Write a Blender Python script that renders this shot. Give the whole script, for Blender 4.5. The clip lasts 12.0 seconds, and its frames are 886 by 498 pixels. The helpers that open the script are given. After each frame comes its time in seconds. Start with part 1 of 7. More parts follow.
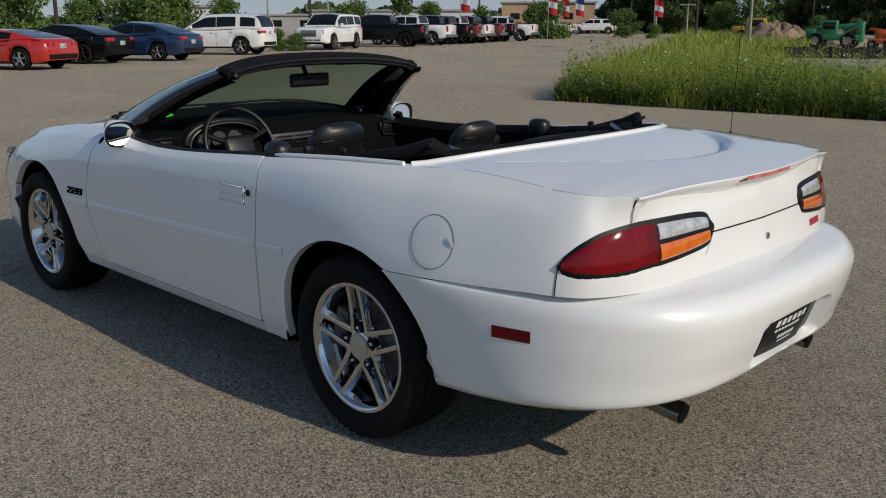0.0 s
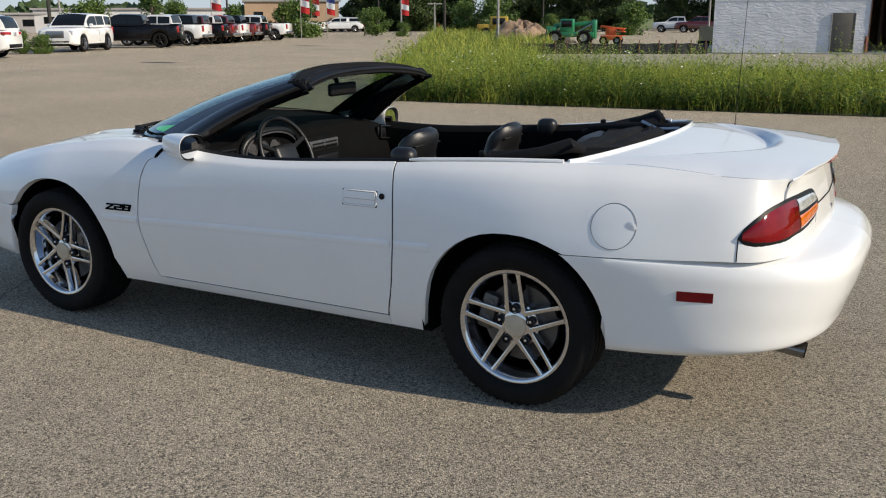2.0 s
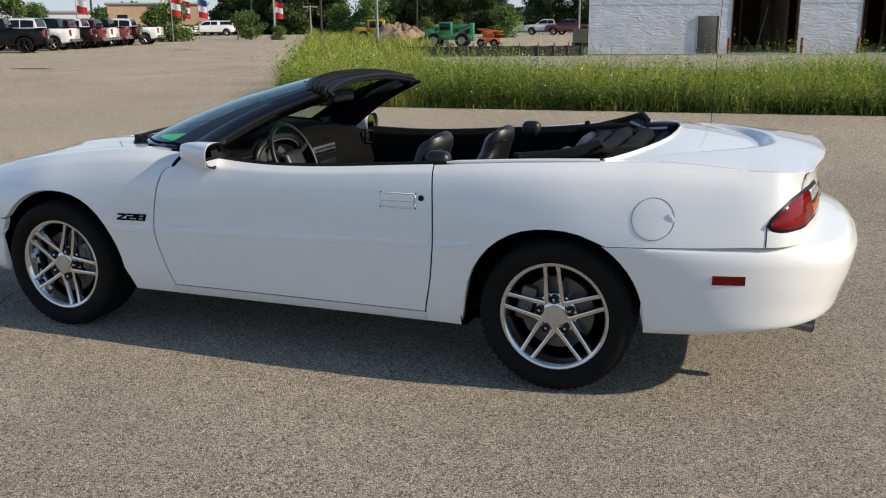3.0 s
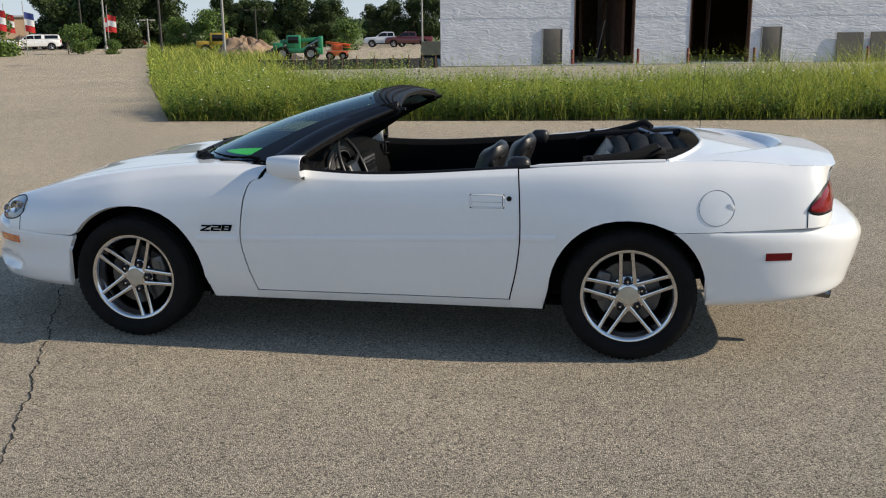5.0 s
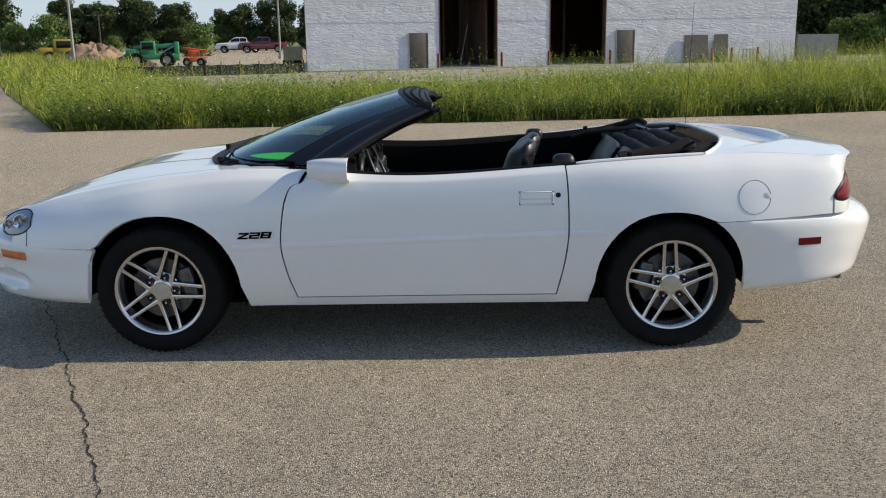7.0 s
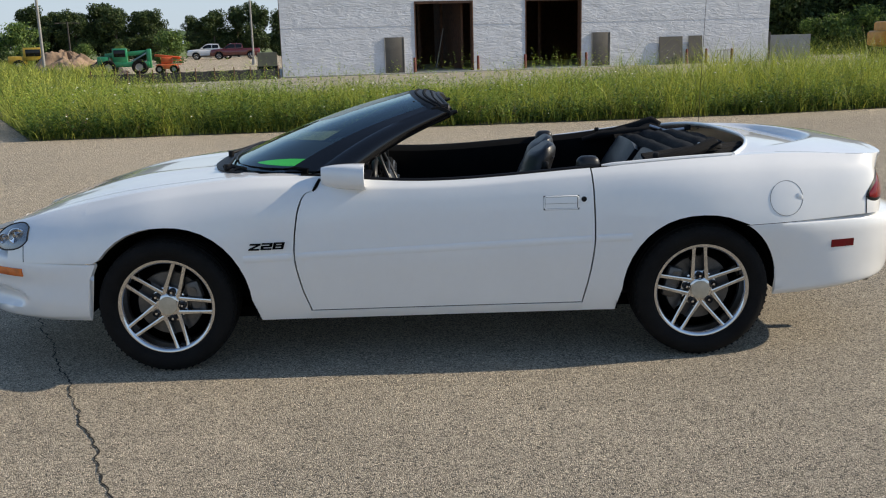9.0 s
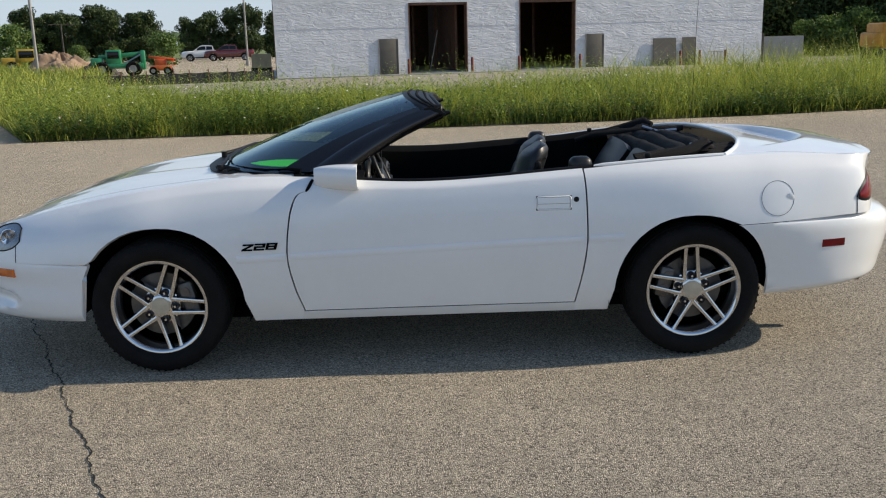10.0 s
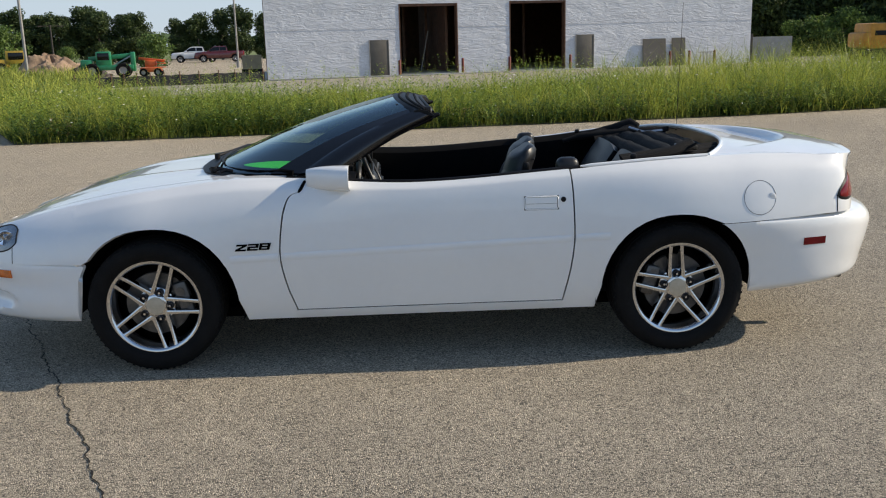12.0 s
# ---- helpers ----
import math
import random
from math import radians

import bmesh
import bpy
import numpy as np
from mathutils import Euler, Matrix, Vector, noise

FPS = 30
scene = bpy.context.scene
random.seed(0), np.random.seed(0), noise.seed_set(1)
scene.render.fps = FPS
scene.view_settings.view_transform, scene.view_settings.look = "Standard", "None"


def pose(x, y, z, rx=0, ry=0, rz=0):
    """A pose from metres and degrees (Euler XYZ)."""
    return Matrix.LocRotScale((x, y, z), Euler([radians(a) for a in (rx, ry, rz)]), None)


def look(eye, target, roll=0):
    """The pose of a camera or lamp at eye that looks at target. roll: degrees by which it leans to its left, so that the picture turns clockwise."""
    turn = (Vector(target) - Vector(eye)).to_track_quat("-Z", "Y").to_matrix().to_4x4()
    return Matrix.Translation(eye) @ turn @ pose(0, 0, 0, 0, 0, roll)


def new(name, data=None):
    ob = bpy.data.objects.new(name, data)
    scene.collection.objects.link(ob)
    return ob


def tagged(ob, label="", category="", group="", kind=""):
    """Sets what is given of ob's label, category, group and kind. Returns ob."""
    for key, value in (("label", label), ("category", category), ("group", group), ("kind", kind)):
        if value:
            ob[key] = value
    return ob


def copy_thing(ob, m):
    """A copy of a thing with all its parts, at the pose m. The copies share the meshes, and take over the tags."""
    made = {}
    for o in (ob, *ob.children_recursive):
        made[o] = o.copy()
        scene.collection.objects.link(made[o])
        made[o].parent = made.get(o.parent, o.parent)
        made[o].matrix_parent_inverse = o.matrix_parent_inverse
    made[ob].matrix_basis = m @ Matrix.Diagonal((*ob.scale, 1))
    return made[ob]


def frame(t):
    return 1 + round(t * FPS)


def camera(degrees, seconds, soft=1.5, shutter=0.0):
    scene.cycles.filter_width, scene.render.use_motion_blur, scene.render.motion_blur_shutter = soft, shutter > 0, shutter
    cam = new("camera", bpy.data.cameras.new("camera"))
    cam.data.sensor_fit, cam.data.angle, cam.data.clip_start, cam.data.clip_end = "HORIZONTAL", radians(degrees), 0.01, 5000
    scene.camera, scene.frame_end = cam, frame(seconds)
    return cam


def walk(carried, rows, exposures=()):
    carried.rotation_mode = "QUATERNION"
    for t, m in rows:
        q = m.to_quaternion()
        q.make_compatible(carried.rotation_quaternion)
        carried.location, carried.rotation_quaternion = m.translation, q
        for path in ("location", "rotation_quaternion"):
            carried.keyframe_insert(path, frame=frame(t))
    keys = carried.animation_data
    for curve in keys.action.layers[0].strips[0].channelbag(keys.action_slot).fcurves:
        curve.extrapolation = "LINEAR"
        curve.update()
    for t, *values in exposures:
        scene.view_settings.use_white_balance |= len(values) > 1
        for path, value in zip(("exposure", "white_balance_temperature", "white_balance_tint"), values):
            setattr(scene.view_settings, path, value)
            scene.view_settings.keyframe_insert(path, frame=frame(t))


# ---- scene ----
cam = camera(52.3, 12.0, soft=1.1)
PATH = [
    (0, (3.545, -2.711, 1.409), (2.188, -1.325, 0.922), -0.1),
    (0.5, (3.353, -3.005, 1.43), (2.079, -1.545, 0.939), -0.3),
    (1, (3.083, -3.3, 1.447), (1.922, -1.748, 0.953), -0.3),
    (1.5, (2.839, -3.615, 1.457), (1.8, -1.979, 0.963), -0.3),
    (2, (2.613, -3.882, 1.482), (1.696, -2.174, 0.989), -0.3),
    (2.5, (2.341, -4.108, 1.5), (1.545, -2.34, 1.007), -0.4),
    (3, (2.082, -4.326, 1.514), (1.413, -2.506, 1.025), -0.4),
    (5, (1.119, -5.087, 1.569), (0.787, -3.171, 1.102), -0.6),
    (5.5, (0.914, -5.171, 1.571), (0.652, -3.244, 1.105), -0.7),
    (6, (0.666, -5.148, 1.56), (0.497, -3.21, 1.093), -0.7),
    (6.5, (0.421, -5.147, 1.55), (0.346, -3.202, 1.088), -0.8),
    (7, (0.181, -5.188, 1.558), (0.164, -3.242, 1.097), -0.9),
    (9, (-0.038, -4.994, 1.537), (0.0, -3.046, 1.084), -1.5),
    (9.5, (-0.038, -4.987, 1.531), (0.007, -3.039, 1.08), -1.5),
    (10, (-0.03, -5.003, 1.533), (0.02, -3.055, 1.083), -1.5),
    (10.5, (-0.02, -5.01, 1.533), (0.035, -3.062, 1.083), -1.6),
    (11, (-0.017, -5.018, 1.531), (0.043, -3.071, 1.081), -1.5),
    (11.5, (-0.016, -5.039, 1.529), (0.05, -3.091, 1.079), -1.6),
    (12, (-0.026, -5.088, 1.546), (0.043, -3.14, 1.097), -1.6),
]
EXPOSURES = [(0, -0.29, 6900, 11), (0.5, -0.09, 6950, 11), (1, 0.05, 7050, 11), (2, 0.38, 7200, 11), (3, 0.46, 7250, 11), (5.5, 0.52, 7300, 11), (9, 0.51, 7250, 11), (12, 0.51, 7250, 11)]
walk(cam, [(t, look(eye, target, roll)) for t, eye, target, roll in PATH], EXPOSURES)

# ---- sky, sun ----
SUN_TO = Vector((1.7, 0.14, 1.0)).normalized()   # towards the sun: low, behind the convertible
world = bpy.data.worlds.new("world")
scene.world = world
world.use_nodes = True
wn, wl = world.node_tree.nodes, world.node_tree.links
sky = wn.new("ShaderNodeTexSky")
sky.sky_type = "NISHITA"
sky.sun_disc = False
sky.sun_elevation = math.asin(SUN_TO.z)
sky.sun_rotation = math.atan2(SUN_TO.x, SUN_TO.y)
sky.air_density, sky.dust_density, sky.ozone_density = 1.0, 0.1, 2.0
wn["Background"].inputs["Strength"].default_value = 0.123
haze = wn.new("ShaderNodeMix")      # summer haze: a bluer, greyer sky
haze.data_type, haze.blend_type = "RGBA", "MULTIPLY"
haze.inputs["Factor"].default_value = 1.0
haze.inputs["B"].default_value = (0.92, 0.97, 1.02, 1)
wl.new(sky.outputs["Color"], haze.inputs["A"])
# grey-blue haze low over the horizon
tc = wn.new("ShaderNodeTexCoord")
up = wn.new("ShaderNodeSeparateXYZ")
wl.new(tc.outputs["Generated"], up.inputs[0])
low = wn.new("ShaderNodeMapRange")
low.interpolation_type = "SMOOTHSTEP"
low.inputs["From Min"].default_value, low.inputs["From Max"].default_value = 0.02, 0.40
low.inputs["To Min"].default_value, low.inputs["To Max"].default_value = 0.9, 0.0
wl.new(up.outputs["Z"], low.inputs["Value"])
air = wn.new("ShaderNodeMix")
air.data_type = "RGBA"
air.inputs["B"].default_value = (2.7, 3.5, 4.6, 1)
wl.new(low.outputs[0], air.inputs["Factor"])
wl.new(haze.outputs["Result"], air.inputs["A"])
wl.new(air.outputs["Result"], wn["Background"].inputs["Color"])
sun_data = bpy.data.lights.new("sun", "SUN")
sun_data.energy, sun_data.angle, sun_data.color = 3.65, radians(0.6), (1.0, 0.93, 0.80)
sun = new("sun", sun_data)
sun.matrix_world = look(SUN_TO * 60, (0, 0, 0))

# ---- materials ----
def mat(name, color, rough=0.5, metal=0.0, vary=0.0, scale=8.0, bump=0.0, bscale=60.0, coat=0.0, spec=0.5, random_obj=0.0, island=0.0, detail=6.0, second=None):
    """A principled material whose colour varies at two scales, with fine relief."""
    m = bpy.data.materials.new(name)
    m.use_nodes = True
    n, l = m.node_tree.nodes, m.node_tree.links
    p = n["Principled BSDF"]
    p.inputs["Roughness"].default_value = rough
    p.inputs["Metallic"].default_value = metal
    p.inputs["Coat Weight"].default_value = coat
    p.inputs["Coat Roughness"].default_value = 0.04
    p.inputs["Specular IOR Level"].default_value = spec
    p.inputs["Base Color"].default_value = (*color, 1)
    m.diffuse_color = (*color, 1)
    tc = n.new("ShaderNodeTexCoord")
    out = None
    if vary or second:
        a = n.new("ShaderNodeTexNoise")
        a.inputs["Scale"].default_value, a.inputs["Detail"].default_value = scale, detail
        b = n.new("ShaderNodeTexNoise")
        b.inputs["Scale"].default_value, b.inputs["Detail"].default_value = scale * 9.3, 4
        l.new(tc.outputs["Object"], a.inputs["Vector"])
        l.new(tc.outputs["Object"], b.inputs["Vector"])
        mx = n.new("ShaderNodeMath")
        mx.operation = "MULTIPLY_ADD"
        l.new(b.outputs["Fac"], mx.inputs[0])
        mx.inputs[1].default_value = 0.45
        l.new(a.outputs["Fac"], mx.inputs[2])
        r = n.new("ShaderNodeValToRGB")
        lo = tuple(max(0, c * (1 - vary)) for c in color)
        hi = second or tuple(min(1, c * (1 + vary)) for c in color)
        r.color_ramp.elements[0].color, r.color_ramp.elements[1].color = (*lo, 1), (*hi, 1)
        r.color_ramp.elements[0].position, r.color_ramp.elements[1].position = 0.5, 0.95
        l.new(mx.outputs[0], r.inputs["Fac"])
        out = r.outputs["Color"]
        l.new(out, p.inputs["Base Color"])
    if random_obj or island:
        h = n.new("ShaderNodeHueSaturation")
        if out is not None:
            l.new(out, h.inputs["Color"])
        else:
            h.inputs["Color"].default_value = (*color, 1)
        src = n.new("ShaderNodeObjectInfo").outputs["Random"] if random_obj else n.new("ShaderNodeNewGeometry").outputs["Random Per Island"]
        amount = random_obj or island
        mr = n.new("ShaderNodeMapRange")
        mr.inputs["To Min"].default_value, mr.inputs["To Max"].default_value = 1 - amount, 1 + amount
        l.new(src, mr.inputs["Value"])
        l.new(mr.outputs["Result"], h.inputs["Value"])
        mh = n.new("ShaderNodeMapRange")
        mh.inputs["To Min"].default_value, mh.inputs["To Max"].default_value = 0.5 + 0.05 * amount, 0.5 - 0.05 * amount
        l.new(src, mh.inputs["Value"])
        l.new(mh.outputs["Result"], h.inputs["Hue"])
        l.new(h.outputs["Color"], p.inputs["Base Color"])
    if bump:
        c = n.new("ShaderNodeTexNoise")
        c.inputs["Scale"].default_value, c.inputs["Detail"].default_value = bscale, 5
        l.new(tc.outputs["Object"], c.inputs["Vector"])
        bp = n.new("ShaderNodeBump")
        bp.inputs["Strength"].default_value, bp.inputs["Distance"].default_value = bump, 0.01
        l.new(c.outputs["Fac"], bp.inputs["Height"])
        l.new(bp.outputs["Normal"], p.inputs["Normal"])
    return m


def glass(name, color=(0.9, 0.97, 0.93), rough=0.0, solid=0.0):
    m = bpy.data.materials.new(name)
    m.use_nodes = True
    n, l = m.node_tree.nodes, m.node_tree.links
    n.remove(n["Principled BSDF"])
    tr = n.new("ShaderNodeBsdfTransparent")
    tr.inputs["Color"].default_value = (*color, 1)
    gl = n.new("ShaderNodeBsdfGlossy")
    gl.inputs["Roughness"].default_value = rough
    gl.inputs["Color"].default_value = (0.80, 0.96, 1.0, 1)
    lw = n.new("ShaderNodeLayerWeight")
    lw.inputs["Blend"].default_value = 0.5
    pw = n.new("ShaderNodeMath")
    pw.operation = "POWER"
    l.new(lw.outputs["Facing"], pw.inputs[0])
    pw.inputs[1].default_value = 5.0
    fr = n.new("ShaderNodeMath")
    fr.operation = "MULTIPLY_ADD"
    l.new(pw.outputs[0], fr.inputs[0])
    fr.inputs[1].default_value, fr.inputs[2].default_value = 0.78, 0.20
    mx = n.new("ShaderNodeMixShader")
    l.new(fr.outputs[0], mx.inputs["Fac"])
    l.new(tr.outputs[0], mx.inputs[1])
    l.new(gl.outputs[0], mx.inputs[2])
    l.new(mx.outputs[0], n["Material Output"].inputs["Surface"])
    m.diffuse_color = (*color, 0.3)
    return m


def asphalt():
    """Worn, light lot surface: stones of several tones in a dark binder, stains at metre scale."""
    m = mat("asphalt", (0.2, 0.19, 0.17), 0.88)
    n, l = m.node_tree.nodes, m.node_tree.links
    p = n["Principled BSDF"]
    g = n.new("ShaderNodeNewGeometry")
    v = n.new("ShaderNodeTexVoronoi")
    v.inputs["Scale"].default_value = 160
    v2 = n.new("ShaderNodeTexVoronoi")
    v2.inputs["Scale"].default_value = 300
    big = n.new("ShaderNodeTexNoise")
    big.inputs["Scale"].default_value, big.inputs["Detail"].default_value = 0.35, 7
    mid = n.new("ShaderNodeTexNoise")
    mid.inputs["Scale"].default_value, mid.inputs["Detail"].default_value = 7, 8
    for t in (v, v2, big, mid):
        l.new(g.outputs["Position"], t.inputs["Vector"])
    stone = n.new("ShaderNodeValToRGB")
    e = stone.color_ramp.elements
    e[0].position, e[0].color = 0.0, (0.085, 0.076, 0.062, 1)
    e[1].position, e[1].color = 1.0, (0.68, 0.60, 0.48, 1)
    for pos, col in ((0.10, (0.13, 0.116, 0.094, 1)), (0.24, (0.30, 0.262, 0.205, 1)), (0.6, (0.40, 0.35, 0.272, 1)), (0.85, (0.52, 0.452, 0.352, 1))):
        k = e.new(pos)
        k.color = col
    sep = n.new("ShaderNodeSeparateColor")
    l.new(v.outputs["Color"], sep.inputs["Color"])
    l.new(sep.outputs[0], stone.inputs["Fac"])
    # the joints between stones
    gap = n.new("ShaderNodeMapRange")
    gap.inputs["From Min"].default_value, gap.inputs["From Max"].default_value = 0.30, 0.75
    gap.inputs["To Min"].default_value, gap.inputs["To Max"].default_value = 1.02, 0.58
    l.new(v.outputs["Distance"], gap.inputs["Value"])
    tone = n.new("ShaderNodeMapRange")
    tone.inputs["From Min"].default_value, tone.inputs["From Max"].default_value = 0.3, 0.72
    tone.inputs["To Min"].default_value, tone.inputs["To Max"].default_value = 0.86, 1.11
    l.new(big.outputs["Fac"], tone.inputs["Value"])
    tone2 = n.new("ShaderNodeMapRange")
    tone2.inputs["From Min"].default_value, tone2.inputs["From Max"].default_value = 0.3, 0.7
    tone2.inputs["To Min"].default_value, tone2.inputs["To Max"].default_value = 0.92, 1.08
    l.new(mid.outputs["Fac"], tone2.inputs["Value"])
    mul = n.new("ShaderNodeMath")
    mul.operation = "MULTIPLY"
    l.new(tone.outputs[0], mul.inputs[0])
    l.new(tone2.outputs[0], mul.inputs[1])
    mul2 = n.new("ShaderNodeMath")
    mul2.operation = "MULTIPLY"
    l.new(mul.outputs[0], mul2.inputs[0])
    l.new(gap.outputs[0], mul2.inputs[1])
    vm = n.new("ShaderNodeVectorMath")
    vm.operation = "SCALE"
    l.new(stone.outputs["Color"], vm.inputs[0])
    l.new(mul2.outputs[0], vm.inputs["Scale"])
    # paler towards the meadow and the lot's far left: sunlit brightness put into colour
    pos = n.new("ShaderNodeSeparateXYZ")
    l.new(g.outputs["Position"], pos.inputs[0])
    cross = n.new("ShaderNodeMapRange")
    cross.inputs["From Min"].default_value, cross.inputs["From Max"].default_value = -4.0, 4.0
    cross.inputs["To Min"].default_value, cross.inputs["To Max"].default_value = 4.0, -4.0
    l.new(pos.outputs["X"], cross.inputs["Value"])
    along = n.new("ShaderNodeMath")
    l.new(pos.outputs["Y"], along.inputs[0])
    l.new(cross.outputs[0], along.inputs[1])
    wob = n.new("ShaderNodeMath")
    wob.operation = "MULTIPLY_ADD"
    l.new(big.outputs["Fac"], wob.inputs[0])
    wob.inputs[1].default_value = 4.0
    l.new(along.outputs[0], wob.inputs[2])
    bright_fade = n.new("ShaderNodeMapRange")
    bright_fade.interpolation_type = "SMOOTHSTEP"
    bright_fade.inputs["From Min"].default_value, bright_fade.inputs["From Max"].default_value = -5.0, 10.0
    l.new(wob.outputs[0], bright_fade.inputs["Value"])
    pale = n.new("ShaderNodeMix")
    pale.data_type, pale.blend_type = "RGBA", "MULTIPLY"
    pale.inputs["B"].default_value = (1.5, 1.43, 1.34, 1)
    l.new(bright_fade.outputs[0], pale.inputs["Factor"])
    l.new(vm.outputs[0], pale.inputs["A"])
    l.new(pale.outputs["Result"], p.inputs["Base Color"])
    add = n.new("ShaderNodeMath")
    l.new(v.outputs["Distance"], add.inputs[0])
    l.new(v2.outputs["Distance"], add.inputs[1])
    bp = n.new("ShaderNodeBump")
    bp.invert = True
    bp.inputs["Strength"].default_value, bp.inputs["Distance"].default_value = 0.55, 0.35
    l.new(add.outputs[0], bp.inputs["Height"])
    l.new(bp.outputs["Normal"], p.inputs["Normal"])
    return m


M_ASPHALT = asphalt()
M_PAINT = mat("white_paint", (0.80, 0.805, 0.80), 0.32, 0, vary=0.02, scale=2.5, coat=1.0)
M_BLACK = mat("black_plastic", (0.005, 0.005, 0.006), 0.5, 0, vary=0.25, scale=9, bump=0.08, bscale=300, spec=0.25)
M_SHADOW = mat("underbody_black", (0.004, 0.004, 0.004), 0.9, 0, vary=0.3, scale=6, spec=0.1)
M_VINYL = mat("black_leather", (0.008, 0.008, 0.009), 0.40, 0, vary=0.3, scale=14, bump=0.10, bscale=220, spec=0.45)
M_CLOTH = mat("black_top_cloth", (0.0048, 0.0050, 0.0058), 0.8, 0, vary=0.3, scale=10, bump=0.5, bscale=240, spec=0.2)
M_TYRE = mat("tyre_rubber", (0.0065, 0.0063, 0.0063), 0.8, 0, vary=0.35, scale=14, bump=0.25, bscale=90, spec=0.2)
M_CHROME = mat("chrome", (0.60, 0.61, 0.63), 0.045, 1.0)
M_SILVER = mat("matte_silver", (0.52, 0.435, 0.32), 0.65, 0.0, vary=0.1, scale=30)
M_SOCKET = mat("nut_steel", (0.22, 0.22, 0.225), 0.22, 1.0, vary=0.2, scale=30)
M_DARKMETAL = mat("dark_metal", (0.045, 0.045, 0.05), 0.35, 0.9, vary=0.3, scale=30)
M_GLOSS = mat("gloss_black", (0.005, 0.005, 0.006), 0.2, 0, vary=0.2, scale=8, coat=0.3, spec=0.5)
M_DASH = mat("dash_plastic", (0.0030, 0.0032, 0.0036), 0.85, 0, vary=0.25, scale=14, bump=0.05, bscale=300, spec=0.08)
M_STEEL = mat("brushed_steel", (0.42, 0.42, 0.43), 0.32, 1.0, vary=0.2, scale=20)
M_DISC = mat("brake_iron", (0.12, 0.115, 0.11), 0.45, 0.8, vary=0.3, scale=15)
M_GLASS = glass("windscreen_glass", (0.46, 0.60, 0.50))
# brighter red patches stand in for sun passing through the lens
M_RED = mat("red_lens", (0.10, 0.001, 0.003), 0.08, 0, vary=0.4, scale=3.5, detail=2.0, second=(0.20, 0.003, 0.005), coat=0.2, spec=0.3)
M_MARKER = mat("marker_red", (0.13, 0.002, 0.005), 0.25, 0, vary=0.2, scale=20, spec=0.3)
M_AMBER = mat("amber_lens", (0.66, 0.135, 0.006), 0.1, 0, vary=0.25, scale=30, coat=1.0)
M_CLEAR = mat("clear_lens", (0.55, 0.56, 0.57), 0.12, 0.3, vary=0.3, scale=40, coat=1.0)
M_MIRROR = mat("mirror_glass", (0.9, 0.9, 0.9), 0.01, 1.0)
def leafy(m, share=0.35):
    """Lets light through a leaf's other side."""
    n, l = m.node_tree.nodes, m.node_tree.links
    p = n["Principled BSDF"]
    t = n.new("ShaderNodeBsdfTranslucent")
    src = p.inputs["Base Color"].links
    if src:
        l.new(src[0].from_socket, t.inputs["Color"])
    else:
        t.inputs["Color"].default_value = p.inputs["Base Color"].default_value
    mx = n.new("ShaderNodeMixShader")
    mx.inputs["Fac"].default_value = share
    l.new(p.outputs[0], mx.inputs[1])
    l.new(t.outputs[0], mx.inputs[2])
    l.new(mx.outputs[0], n["Material Output"].inputs["Surface"])
    return m


M_GRASS = leafy(mat("grass_blades", (0.24, 0.325, 0.045), 0.6, 0, island=0.6, vary=0.3, scale=0.35, second=(0.42, 0.45, 0.08)))
M_GRAVEL = mat("gravel", (0.30, 0.265, 0.21), 0.95, 0, vary=0.25, scale=1.2, bump=0.6, bscale=30)
M_SOIL = mat("grass_soil", (0.09, 0.085, 0.04), 0.95, 0, vary=0.4, scale=1.5)
M_DARK = mat("dark_inside", (0.02, 0.018, 0.016), 0.9)

# ---- mesh helpers ----
def part(name, bm, material, parent=None, label="", smooth=True):
    """Links a bmesh as one mesh object, under a thing or a part."""
    me = bpy.data.meshes.new(name)
    if smooth:
        for f in bm.faces:
            f.smooth = True
    bm.to_mesh(me)
    bm.free()
    if isinstance(material, (list, tuple)):
        for mm in material:
            me.materials.append(mm)
    else:
        me.materials.append(material)
    ob = new(name, me)
    if smooth:
        me.set_sharp_from_angle(angle=radians(38))
    if parent is not None:
        ob.parent = parent
    if label:
        tagged(ob, label)
    return ob


def raw(name, verts, faces, material, parent=None, smooth=False):
    """A mesh straight from arrays of corners and triangles or quads, for large counts."""
    me = bpy.data.meshes.new(name)
    verts, faces = np.asarray(verts, np.float32), np.asarray(faces, np.int32)
    k = faces.shape[1]
    me.vertices.add(len(verts))
    me.vertices.foreach_set("co", verts.ravel())
    me.loops.add(faces.size)
    me.loops.foreach_set("vertex_index", faces.ravel())
    me.polygons.add(len(faces))
    me.polygons.foreach_set("loop_start", np.arange(0, faces.size, k, dtype=np.int32))
    me.polygons.foreach_set("use_smooth", np.full(len(faces), smooth))
    me.update(calc_edges=True)
    me.materials.append(material)
    ob = new(name, me)
    if parent is not None:
        ob.parent = parent
    return ob


